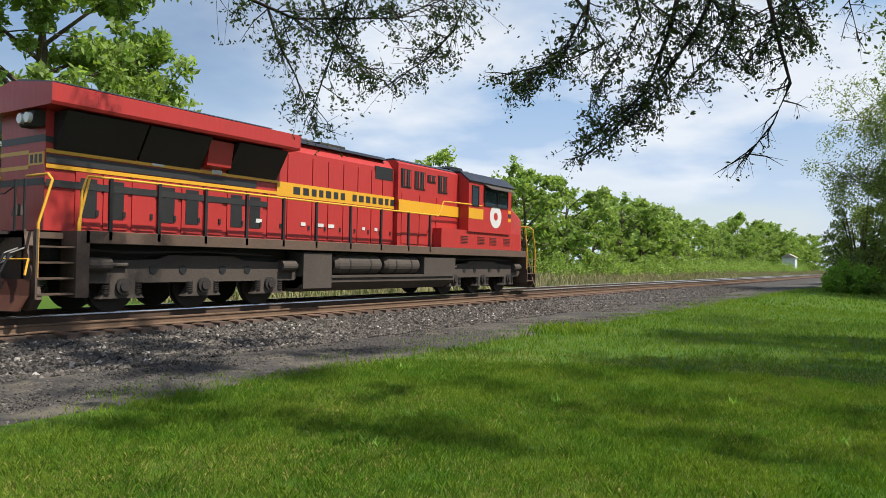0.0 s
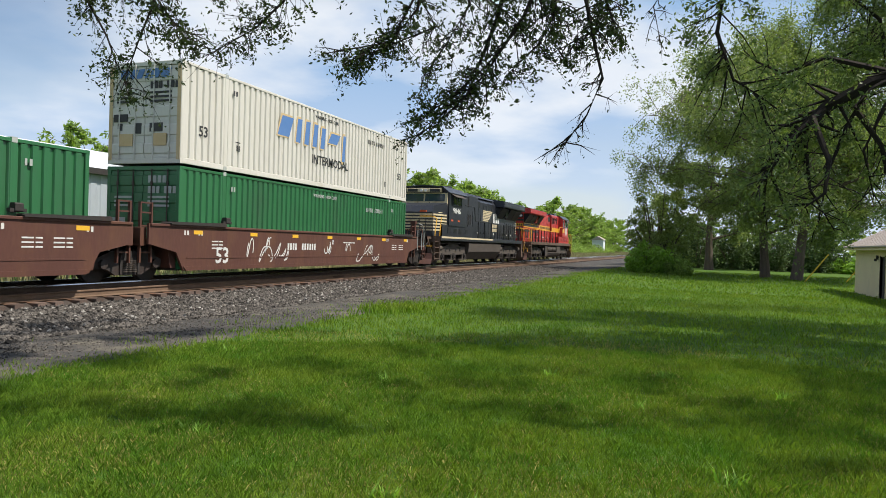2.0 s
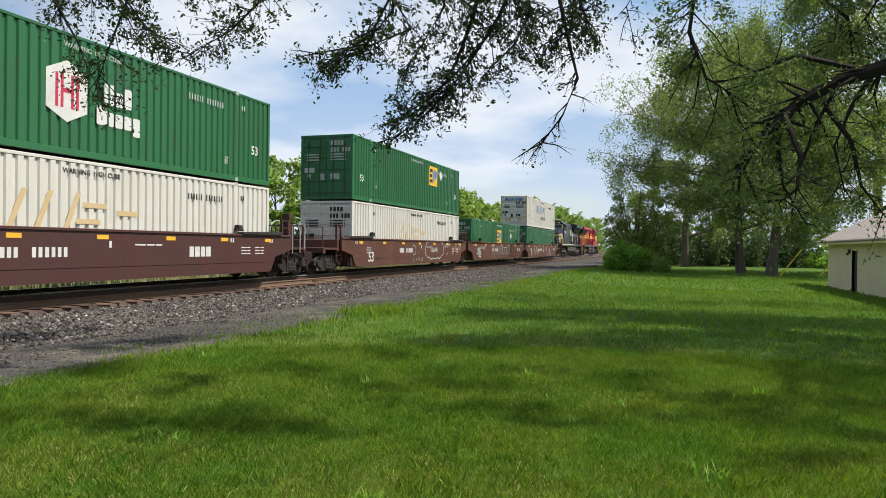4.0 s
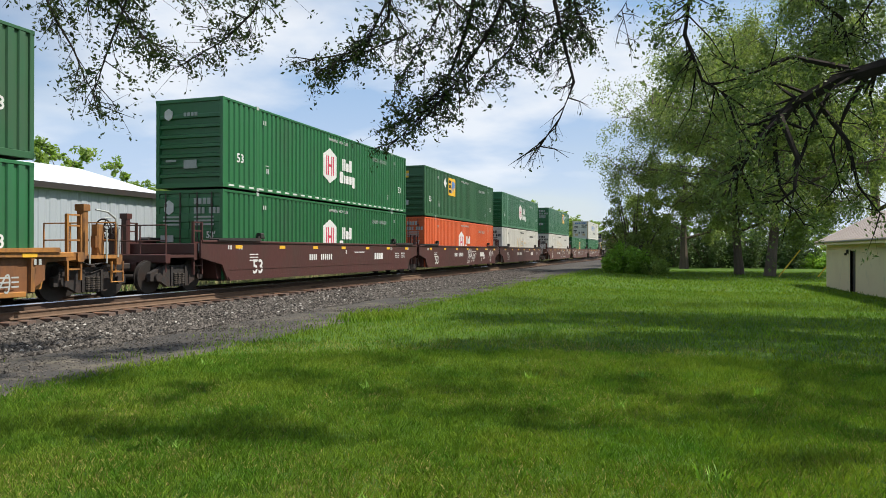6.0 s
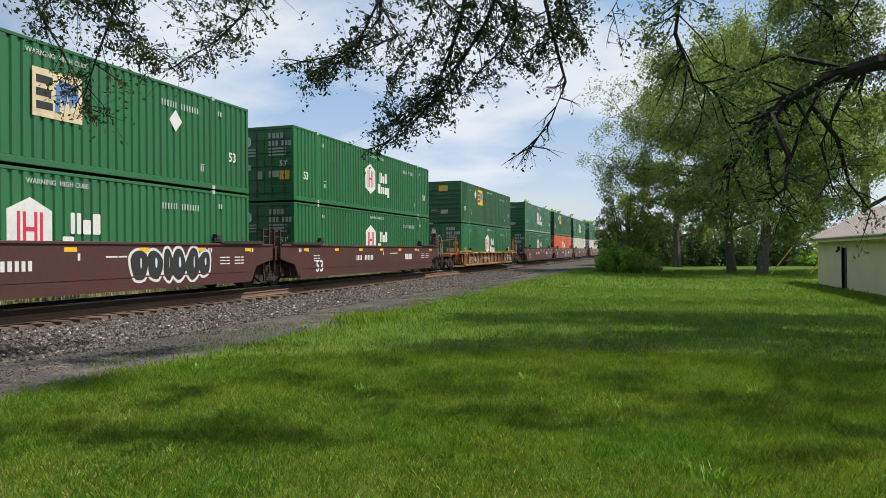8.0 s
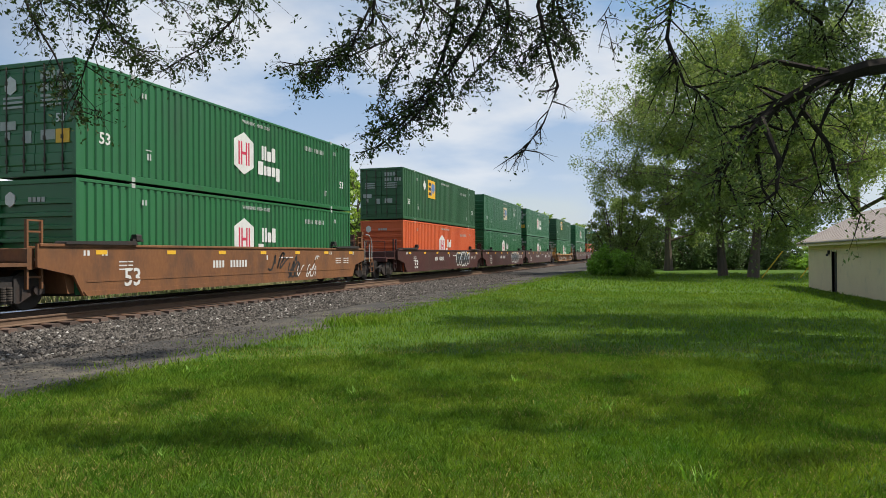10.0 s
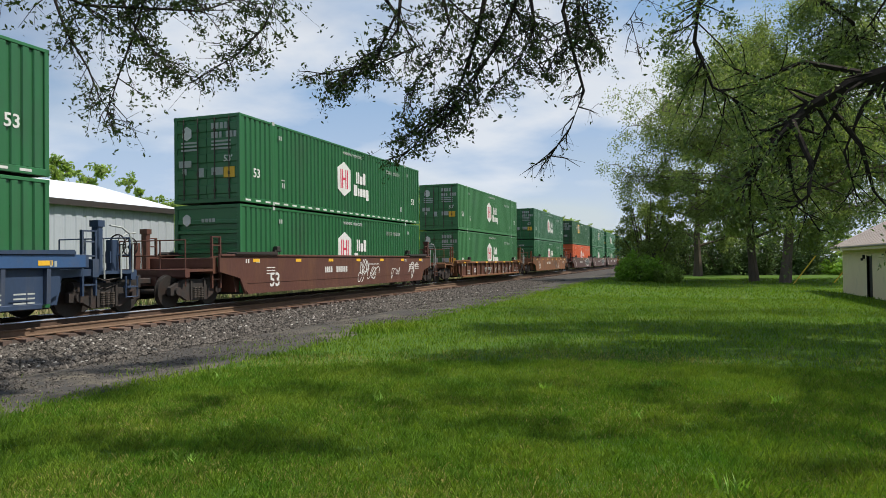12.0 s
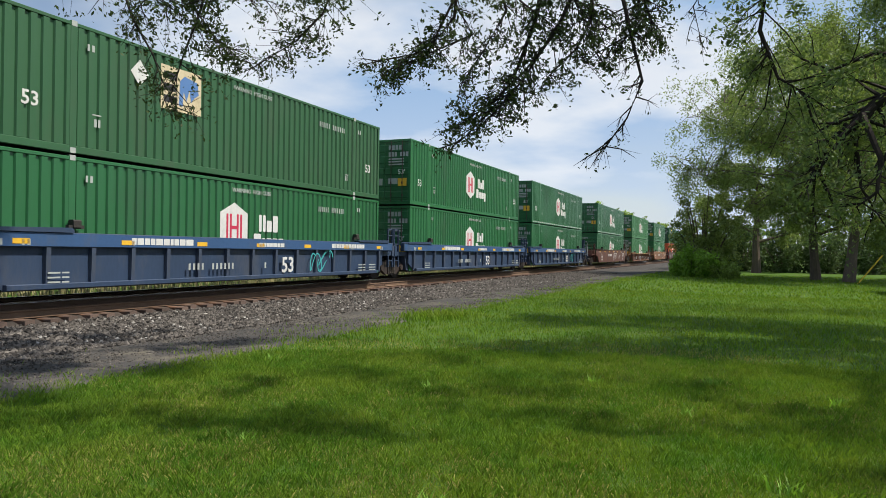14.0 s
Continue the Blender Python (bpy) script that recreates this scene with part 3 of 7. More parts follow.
def marks(box, body, ends, logo, reflective):
    """Painted panels, numbers and bars on the sides and ends."""
    X = C_HALF + 0.001
    L2 = C_LEN / 2
    ink = "mark_black" if body == "white" else "mark_white"
    for turn in (Matrix.Identity(4),):
        if logo == "hub":
            part("logo_panel", shared("hub_hex", lambda: hexagon(-0.70, 1.5, 1.2, 1.46, X, X + 0.005).mesh("logo_panel", "mark_white")), "mark_white", box, "white six-sided panel", at=turn)
            def hbars():
                return [(y - 0.04, 1.1, 0.08, 0.8) for y in (-1.0, -0.85, -0.55, -0.40)] + [(-0.85, 1.46, 0.3, 0.1)]
            for i, (y, z, w, h) in enumerate(hbars()):
                k = 0.001 if w > 0.3 else 0.0
                part("logo_bar", shared(("hub_bar", i), lambda: Shape().box(X + 0.005, X + 0.009 + k, y, y + w, z, z + h).mesh("logo_bar", "mark_crimson")), "mark_crimson", box, "crimson bar", at=turn)
            def words():
                return ((0.44, 1.42, .13, .52), (0.63, 1.42, .13, .52), (0.82, 1.42, .25, .36), (1.13, 1.42, .25, .52),
                        (0.20, 0.88, .34, .48), (0.60, 0.88, .16, .35), (0.82, 0.88, .25, .35), (1.13, 0.88, .25, .35), (1.44, 0.74, .25, .49))
            for i, (y, z, w, h) in enumerate(words()):
                part("painted_bar", shared(("hub_word", i), lambda: Shape().prism_x([(y + 0.03, z), (y + w - 0.03, z), (y + w, z + 0.03), (y + w, z + h - 0.03), (y + w - 0.03, z + h), (y + 0.03, z + h), (y, z + h - 0.03), (y, z + 0.03)], X, X + 0.005).mesh("painted_bar", "mark_white")), "mark_white", box, at=turn)
        elif logo.startswith("emp"):
            face = "cream" if logo.endswith("_pale") else "mark_yellow"
            ly, lz, dy, dz = {"emp": (-2.85, 2.05, -4.25, 2.2), "emp_front": (2.87, 2.05, 4.25, 2.2), "emp_middle": (0.1, 1.7, 4.3, 1.85)}[logo.removesuffix("_pale")]
            spot = turn @ pose(0, ly, lz)
            part("logo_panel", shared(("emp_panel", face), lambda: Shape().box(X, X + 0.005, -0.72, 0.72, -0.56, 0.56).mesh("logo_panel", face)), face, box, "faded cream panel" if face == "cream" else "yellow rectangular panel", at=spot)
            for i, (y, z, w, h) in enumerate(((-0.62, -0.38, .46, .18), (-0.62, -0.08, .42, .18), (-0.62, 0.22, .46, .18))):
                part("logo_bar", shared(("emp_bar", i), lambda: Shape().box(X + 0.005, X + 0.009 + 0.001 * (i > 0), y, y + w, z, z + h).mesh("logo_bar", "mark_black")), "mark_black", box, "black bar", at=spot)
            part("logo_shape", shared("emp_shape", lambda: Shape().prism_x([(-0.1, -0.4), (0.03, -0.4), (0.07, 0.0), (0.17, -0.25), (0.28, 0.08), (0.34, -0.25), (0.46, -0.1), (0.62, 0.0), (0.58, 0.32), (0.1, 0.4), (-0.06, 0.25)], X + 0.005, X + 0.009).mesh("logo_shape", "mark_blue")), "mark_blue", box, "blue shape", at=spot)
            part("placard", shared("diamond", lambda: Shape().prism_x([(-0.28, 0), (0, -0.32), (0.28, 0), (0, 0.32)], X, X + 0.006).mesh("placard", "mark_white")), "mark_white", box, "white diamond placard", at=turn @ pose(0, dy, dz))
        elif logo == "swift":
            def streaks():
                out = []
                y = -3.3
                for w, lo, hi in ((1.0, 1.55, 2.25), (0.42, 1.45, 2.3), (0.42, 1.45, 2.3), (0.42, 1.45, 2.3), (0.42, 1.45, 2.25), (1.0, 1.75, 2.15), (0.32, 1.15, 2.2)):
                    out.append([(y, lo), (y + w * 0.72, lo), (y + w, hi), (y + w * 0.28, hi)])
                    y += w + 0.16
                return out
            def shade():
                out = []
                y = -3.38
                for w, lo, hi in ((1.0, 1.5, 2.32), (0.42, 1.4, 2.38), (0.42, 1.4, 2.38), (0.42, 1.4, 2.38), (0.42, 1.4, 2.33), (1.0, 1.7, 2.22), (0.32, 1.05, 2.28)):
                    out.append([(y, lo), (y + w * 0.72, lo), (y + w, hi), (y + w * 0.28, hi)])
                    y += w + 0.16
                return out
            for poly in shade():
                part("logo_shade", Shape().prism_x(poly, X, X + 0.003), "mark_tan", box, "faded tan slanted bar", at=turn)
            for poly in streaks():
                part("logo_bar", Shape().prism_x(poly, X, X + 0.005), "mark_blue", box, "faded blue slanted bar", at=turn)
            part("lettering", lettering("INTERMODAL", 0.46, "mark_black"), "mark_black", box, "black capitals", at=turn @ on_side(X + 0.004, 0.45, 0.98))
        elif logo == "tan":
            def slashes():
                out = []
                for y, w in ((-2.4, .2), (-1.7, .2), (-0.9, .2)):
                    out.append([(y, 0.95), (y + 0.15, 0.95), (y + 0.65, 2.1), (y + 0.5, 2.1)])
                for y, z in ((-2.3, .95), (-1.5, .95), (-0.4, 1.35), (-0.2, 1.75), (0.7, 1.0), (0.9, 1.6)):
                    out.append([(y, z), (y + 0.75, z), (y + 0.75, z + 0.13), (y, z + 0.13)])
                return out
            for i, poly in enumerate(slashes()):
                part("logo_bar", Shape().prism_x(poly, X, X + 0.004 + 0.001 * (i > 2)), "mark_tan", box, "faded tan bar", at=turn)
        # box length, load plates and code bars
        for y in (-L2 + 0.95, L2 - 0.95):
            part("lettering", lettering("53", 0.42, ink), ink, box, at=turn @ on_side(X + 0.004, y, 1.0 if y < 0 else 1.1))
        def code():
            b = Shape()
            bars(b, 3.7, 2.22, (.05, .05, .06, .05, .03, .05), .18, X, 0.07)
            bars(b, 4.55, 2.22, (.05, .06, .05, .06, .05, .05, .06), .18, X, 0.07)
            bars(b, 5.45, 0.5, (.06, .05), .18, X)
            bars(b, 5.45, 0.70, (.2,), .03, X)
            bars(b, -5.6, 0.92, (.24,), .03, X)
            bars(b, -5.55, 0.66, (.07, .06), .18, X)
            bars(b, -5.75, 2.35, (.06, .07), .15, X, .06)
            bars(b, 6.35, 2.35, (.06, .07), .15, X, .06)
            return b.mesh("code_marking", ink if ink == "mark_black" else "mark_grey")
        part("lettering", lettering("WARNING  HIGH CUBE", 0.17, "mark_black" if ink == "mark_black" else "mark_grey"), ink, box, "small pale capitals", at=turn @ on_side(X + 0.004, 0.1, 2.6))
        part("code_marking", shared(("code", ink), code), ink, box, "small painted code marks", at=turn)["kind"] = "stuff"
        if reflective:
            def tape():
                b = Shape()
                y = -L2 + 0.3
                while y < L2 - 0.5:
                    b.box(X + 0.002, X + 0.006, y, y + 0.30, 0.055, 0.115)
                    y += 0.58
                return b.mesh("reflective_tape", "mark_white")
            part("reflective_tape", shared("tape", tape), "mark_white", box, "row of white reflective strips", at=turn)["kind"] = "stuff"
    # rear end markings
    def rear(kind):
        b = Shape()
        def q(x, z, w, h):
            b.box(x, x + w, -L2 - 0.006, -L2 + 0.012, z, z + h)
        if kind == "doors":
            for i in range(4):
                q(0.2 + 0.17 * i, 2.42, .12, .2)
            for i in range(6):
                q(0.2 + 0.15 * i + (.12 if i > 2 else 0), 2.12, .1, .2)
            for z in (1.98, 1.86, 1.74):
                q(0.2, z, .75, .06); q(-1.0, z, .62, .06)
            q(0.2, 0.9, .45, .25); q(-1.1, 1.2, .5, .22); q(-0.95, 0.95, .16, .2); q(-0.3, 0.85, .2, .3)
        else:
            q(-0.2, 0.62, .5, .28); q(-0.9, 0.85, .4, .07)
            for i in range(4):
                q(-0.2 + .14 * i, 2.32, .1, .12)
        return b.mesh("end_marking", ink if ink == "mark_black" else "mark_grey")
    part("end_marking", shared(("rear", ends[0], ink), lambda: rear(ends[0])), ink, box, "small pale plates and code marks")["kind"] = "stuff"
    if ends[0] == "doors" and logo == "hub":
        part("end_logo", shared("endhex", lambda: Shape().prism_y([(-0.95, 2.2), (-0.77, 2.08), (-0.59, 2.2), (-0.59, 2.45), (-0.77, 2.57), (-0.95, 2.45)], -L2 - 0.008, -L2 + 0.012).mesh("end_logo", "mark_white")), "mark_white", box, "white six-sided panel")
        part("warning_plate", shared("wplate", lambda: Shape().box(0.68, 1.1, -L2 - 0.012, -L2 + 0.012, 0.8, 1.15).mesh("warning_plate", "mark_yellow")), "mark_yellow", box, "orange warning plate")
        part("lettering", lettering("53'", 0.3, ink), ink, box, at=on_rear(0.85, -L2 - 0.01, 1.42))
    if logo == "swift":
        for i, (x, w) in enumerate(((-0.95, .3), (-0.58, .2), (-0.32, .2), (-0.02, .1), (0.16, .3), (0.52, .3))):
            part("end_logo", Shape().prism_y([(x, 2.42), (x + w, 2.42), (x + w + 0.12, 2.68), (x + 0.12, 2.68)], -L2 - 0.016, -L2 - 0.004), "mark_blue", box, "slanted blue bar")
        for x in (-1.27, 1.15):
            part("stained_edge", Shape().box(x, x + 0.12, -L2 - 0.006, -L2, 0.1, C_H - 0.1), "mark_tan", box, "rust-stained door post")
        for x in (-0.9, 0.3):
            part("stained_plate", Shape().box(x, x + 0.5, -L2 - 0.012, -L2 + 0.01, 0.5, 0.85), "mark_tan", box, "rust-stained plate")
    if ends[0] == "ribs" and logo.startswith("emp"):
        part("end_logo", shared("endemp", lambda: Shape().box(-0.35, 0.3, -L2 - 0.004, -L2 + 0.035, 2.2, 2.6).mesh("end_logo", "mark_yellow")), "mark_yellow", box, "yellow panel")
    elif ends[0] == "ribs":
        part("end_logo", shared("endhex2", lambda: Shape().prism_y([(-0.95, 2.3), (-0.8, 2.2), (-0.65, 2.3), (-0.65, 2.5), (-0.8, 2.6), (-0.95, 2.5)], -L2 - 0.004, -L2 + 0.035).mesh("end_logo", "mark_white")), "mark_white", box, "white six-sided panel")


# ---- well cars ----
def wheelset(parent, y):
    for s in (1, -1):
        part("wheel", shared("wheel", lambda: Shape().cyl((0, 0, 0), 0.46, 0.11, "x", 28).cyl((-0.05, 0, 0), 0.49, 0.03, "x", 28).cyl((0.06, 0, 0), 0.16, 0.08, "x", 16).mesh("wheel", "wheel", False)), "wheel", parent, at=pose(s * GAUGE_HALF, y, 0.46, 0, 0, 0 if s > 0 else 180))
    part("axle", shared("axle", lambda: Shape().cyl((0, 0, 0), 0.08, 2.1, "x", 12).mesh("axle", "wheel", True)), "wheel", parent, at=pose(0, y, 0.46))


def freight_truck(parent, y):
    """A three-piece truck: side frames with springs, bolster and two wheelsets."""
    for s in (1, -1):
        def frame_mesh():
            sh = Shape()
            sh.prism_x([(-1.15, 0.36), (-0.75, 0.34), (-0.45, 0.18), (0.45, 0.18), (0.75, 0.34), (1.15, 0.36), (1.15, 0.58), (0.6, 0.80), (-0.6, 0.80), (-1.15, 0.58)], 0.0, 0.13)
            for k in (-1, 1):
                sh.cyl((0.16, k * 0.89, 0.47), 0.12, 0.1, "x", 14)
                sh.box(0.10, 0.17, k * 0.3 - 0.04, k * 0.3 + 0.04, 0.2, 0.78)
            return sh.mesh("side_frame", "steel")
        sf = part("side_frame", shared("sframe", frame_mesh), "steel", parent, at=pose(s * 0.95, y, 0, 0, 0, 0 if s > 0 else 180))
        def springs():
            sh = Shape()
            for k in (-0.16, 0, 0.16):
                for i in range(6):
                    sh.cyl((0.15, k, 0.27 + i * 0.055), 0.07, 0.03, "z", 10)
            return sh.mesh("spring_nest", "truck")
        part("spring_nest", shared("springs", springs), "truck", sf)
    part("bolster", shared("bolster", lambda: Shape().box(-1.0, 1.0, -0.2, 0.2, 0.5, 0.78, 0.04).mesh("bolster", "steel")), "steel", parent, at=pose(0, y, 0))
    for k in (-0.89, 0.89):
        wheelset(parent, y + k)


def well_car(style, pos, front, rear, label, graffiti=0):
    """One well unit, origin under the middle of its load. front and rear: 'joint' (shared truck) or 'coupler'."""
    car = thing("well_car", label, "freight car", "well cars of the train", pos)
    main = {"brown": "brown", "worn": "brown_worn", "dttx": "ochre_worn", "yellow": "yellow_worn", "ochre": "ochre_worn", "navy": "navy"}[style]
    ribbed = style in ("yellow", "ochre", "navy")
    top = {"yellow": 1.18, "ochre": 1.22, "navy": 1.50}.get(style, 1.54)
    low = {"navy": 0.29, "yellow": 0.20, "ochre": 0.20}.get(style, 0.28)
    X = 1.46
    for s in (1, -1):
        turn = pose(0, 0, 0, 0, 0, 0 if s > 0 else 180)
        def side():
            sh = Shape()
            if ribbed:
                sh.box(X - 0.16, X + 0.02, -9.0, 9.0, top - 0.12, top, 0.015)
                sh.box(X - 0.16, X + 0.02, -7.7, 7.7, low, low + 0.12, 0.015)
            else:
                poly = [(-8.0, low), (8.0, low), (8.3, low + 0.5), (9.35, low + 0.72), (9.35, top), (-9.35, top), (-9.35, low + 0.72), (-8.3, low + 0.5)]
                sh.prism_x(poly, X - 0.09, X - 0.02)
                sh.box(X - 0.12, X + 0.015, -9.3, 9.3, top - 0.07, top + 0.005, 0.012)
                sh.prism_x([(-7.9, low - 0.02), (7.9, low - 0.02), (8.02, low + 0.1), (-8.02, low + 0.1)], X - 0.14, X + 0.005)
                sh.prism_x([(-7.9, low + 0.32), (7.9, low + 0.32), (7.9, low + 0.36), (-7.9, low + 0.36)], X - 0.02, X - 0.008)
            return sh.mesh("side_sill", main)
        panel = part("side_sill", shared(("wside", style), side), main, car, at=turn)
        if ribbed:
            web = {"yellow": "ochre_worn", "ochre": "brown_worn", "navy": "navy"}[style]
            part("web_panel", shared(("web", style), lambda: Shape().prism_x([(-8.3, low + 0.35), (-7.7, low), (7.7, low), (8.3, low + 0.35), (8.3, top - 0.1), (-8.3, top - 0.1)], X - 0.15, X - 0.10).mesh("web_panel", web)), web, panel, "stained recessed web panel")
            n = 14
            for i in range(n + 1):
                y = -7.9 + 15.8 * i / n
                part("rib", shared(("rib", style), lambda: Shape().prism_y([(X - 0.1, low + 0.1), (X - 0.01, low + 0.1), (X + 0.015, top - 0.1), (X - 0.1, top - 0.1)], -0.055, 0.055).mesh("rib", main)), main, panel, at=pose(0, y, 0))
        if style == "navy":
            part("band", shared("navyband", lambda: Shape().box(X + 0.02, X + 0.026, -8.9, 8.9, 1.2, 1.48).mesh("band", "band_blue")), "band_blue", panel, "bright blue lettering band")
            part("upper_sill", shared("navyband2", lambda: Shape().box(X - 0.14, X + 0.02, -9.0, 9.0, 1.18, 1.40, 0.015).mesh("upper_sill", "navy")), "navy", panel)
        # raised guide plates above both ends of the well
        for k in (-1, 1):
            part("guide_plate", shared(("guide", style), lambda: Shape().prism_x([(-1.2, 0), (1.2, 0), (1.2, 0.05), (1.15, 0.11), (-1.15, 0.07), (-1.2, 0.04)], X - 0.3, X + 0.06).mesh("guide_plate", "steel" if not ribbed else main)), "steel", car, at=turn @ pose(0, k * 7.4, top))
            part("latch", shared(("latch",), lambda: Shape().box(X - 0.14, X + 0.03, -0.1, 0.1, 0.0, 0.2, 0.03).box(X - 0.1, X + 0.0, -0.2, 0.2, 0, 0.08).mesh("latch", "steel")), "steel", car, at=turn @ pose(0, k * 6.1, top + 0.09))
        if s > 0:
            well_marks(car, style, X, top, low, turn, graffiti, ribbed)
    part("well_floor", shared("wfloor", lambda: Shape().box(-1.25, 1.25, -8.1, 8.1, 0.26, 0.34).mesh("well_floor", "steel")), "steel", car)
    for s, kind in ((1, front), (-1, rear)):
        turn = pose(0, 0, 0, 0, 0, 0 if s > 0 else 180)
        def bulk():
            sh = Shape()
            sh.prism_x([(8.1, 0.34), (8.3, 0.34), (8.45, 0.95), (9.5, 1.0), (9.5, 1.15), (8.1, 1.15)], -1.25, 1.25)
            sh.box(-1.3, 1.3, 9.3, 9.5, 0.95, top - 0.1 if top > 1.3 else 1.18, 0.02)
            return sh.mesh("end_bulkhead", main)
        part("end_bulkhead", shared(("bulk", style), bulk), main, car, at=turn)
        ladder = part("ladder", shared(("ladder", style), lambda: Shape().box(1.18, 1.26, 9.42, 9.47, 0.5, 2.1).box(1.18, 1.26, 9.02, 9.07, 0.5, 2.1).box(1.2, 1.24, 9.04, 9.45, 0.75, 0.79).box(1.2, 1.24, 9.04, 9.45, 1.1, 1.14).box(1.2, 1.24, 9.04, 9.45, 1.45, 1.49).box(1.2, 1.24, 9.04, 9.45, 1.8, 1.84).box(1.2, 1.24, 9.04, 9.45, 2.06, 2.1).mesh("ladder", main)), main, car, at=turn)
        part("ladder", ladder.data, main, car, at=turn @ pose(-2.44, 0, 0))
        if kind == "joint":
            part("connector", shared("joint", lambda: Shape().box(-0.35, 0.35, 8.6, 9.75, 0.62, 0.9, 0.05).box(-0.5, 0.5, 9.35, 9.55, 0.6, 1.6, 0.04).mesh("connector", "steel")), "steel", car, at=turn)
            if s > 0:
                freight_truck(car, 9.62)
        else:
            def beam():
                sh = Shape().box(-0.28, 0.28, 8.4, 10.75, 0.62, 0.95, 0.04)
                sh.box(-1.3, 1.3, 10.55, 10.75, 0.86, 1.12, 0.03)
                sh.box(-1.3, 1.3, 9.5, 10.6, 1.02, 1.1)
                return sh.mesh("end_platform", main)
            part("end_platform", shared(("beam", style), beam), main, car, at=turn)
            part("coupler", shared("coupler", lambda: Shape().box(-0.09, 0.09, 10.7, 11.35, 0.68, 0.86, 0.03).prism_z([(-0.2, 11.3), (0.2, 11.3), (0.22, 11.5), (0.05, 11.62), (-0.05, 11.55), (-0.2, 11.62)], 0.6, 0.95).mesh("coupler", "steel")), "steel", car, at=turn)
            for x in (-1.2, 1.2, -0.3, 0.35):
                part("railing_post", shared(("epost", style), lambda: Shape().tube([(0, 10.62, 0.6), (0, 10.62, 1.95)], 0.022).mesh("railing_post", main)), main, car, at=turn @ pose(x, 0, 0))
            for z in (1.5, 1.95):
                part("end_railing", shared(("erail", style), lambda: Shape().tube([(-1.2, 10.62, 0), (1.2, 10.62, 0)], 0.02).mesh("end_railing", main)), main, car, at=turn @ pose(0, 0, z))
            def brake():
                rim = [(0.7 + 0.27 * math.cos(k * math.pi / 9), 10.72, 1.78 + 0.27 * math.sin(k * math.pi / 9)) for k in range(19)]
                sh = Shape().tube(rim, 0.022, 5).cyl((0.7, 10.70, 1.78), 0.06, 0.1, "y", 10)
                for k in range(5):
                    a = k * 2 * math.pi / 5
                    sh.tube([(0.7, 10.71, 1.78), (0.7 + 0.27 * math.cos(a), 10.72, 1.78 + 0.27 * math.sin(a))], 0.014, 4)
                return sh.mesh("brake_wheel", "steel")
            part("brake_wheel", shared("bwheel", brake), "steel", car, "spoked iron hand brake wheel", at=turn)
            part("brake_stand", shared(("bstand", style), lambda: Shape().box(0.58, 0.82, 10.42, 10.66, 1.1, 1.9, 0.03).box(0.62, 0.78, 10.38, 10.44, 1.3, 1.6).mesh("brake_stand", main)), main, car, at=turn)
            part("end_post", shared(("epillar", style), lambda: Shape().box(0.98, 1.22, 9.55, 9.72, 1.0, 2.35, 0.03).box(0.96, 1.24, 9.53, 9.74, 2.2, 2.36).mesh("end_post", main)), main, car, "tall steel end post", at=turn)
            part("grab_bar", shared("hoop", lambda: Shape().tube([(1.3, 10.6, 1.05), (1.3, 10.62, 1.75), (1.3, 10.5, 2.05), (1.3, 10.25, 2.2), (1.3, 9.85, 2.24)], 0.024, 6).mesh("grab_bar", "mark_grey")), "mark_grey", car, "pale bent grab bar", at=turn)
            part("grab_bar", shared("hoop2", lambda: Shape().tube([(1.36, 9.6, 0.9), (1.36, 9.6, 1.9)], 0.02, 6).tube([(1.36, 10.15, 0.9), (1.36, 10.15, 1.75)], 0.02, 6).mesh("grab_bar", "mark_grey")), "mark_grey", car, "pale upright grab bar", at=turn)
            part("step_hanger", shared(("stirrup", style), lambda: Shape().tube([(1.32, 10.35, 0.95), (1.32, 10.35, 0.42), (1.32, 10.75, 0.42), (1.32, 10.75, 0.95)], 0.03, 6).box(1.2, 1.36, 10.36, 10.74, 0.66, 0.70).mesh("step_hanger", main)), main, car, at=turn)
            part("air_hose", shared("chose", lambda: Shape().tube([(0.35, 10.75, 0.95), (0.4, 11.0, 0.6), (0.35, 11.25, 0.38), (0.2, 11.45, 0.42)], 0.028, 6).mesh("air_hose", "black")), "black", car, "black air hose", at=turn)
            part("brake_gear", shared("bgear", lambda: Shape().cyl((0.95, 9.2, 0.72), 0.13, 0.5, "y", 12).tube([(0.95, 9.45, 0.72), (1.1, 9.9, 0.66), (1.1, 10.4, 0.8)], 0.025, 5).tube([(1.2, 9.3, 1.0), (1.25, 9.7, 0.86), (1.2, 10.3, 0.92)], 0.02, 5).mesh("brake_gear", "steel")), "steel", car, at=turn)
            freight_truck(car, s * 9.95)
    return car


def ribbon(pts, x, t):
    """A flat painted line of half width t along (y, z) points on a wall at x."""
    v = []
    for k, (py, pz) in enumerate(pts):
        q, r = pts[min(k + 1, len(pts) - 1)], pts[max(k - 1, 0)]
        dy, dz = q[0] - r[0], q[1] - r[1]
        l = math.hypot(dy, dz) or 1
        v += [(x, py - dz / l * t, pz + dy / l * t), (x, py + dz / l * t, pz - dy / l * t)]
    return Shape().add(v, [(2 * k, 2 * k + 1, 2 * k + 3, 2 * k + 2) for k in range(len(pts) - 1)])


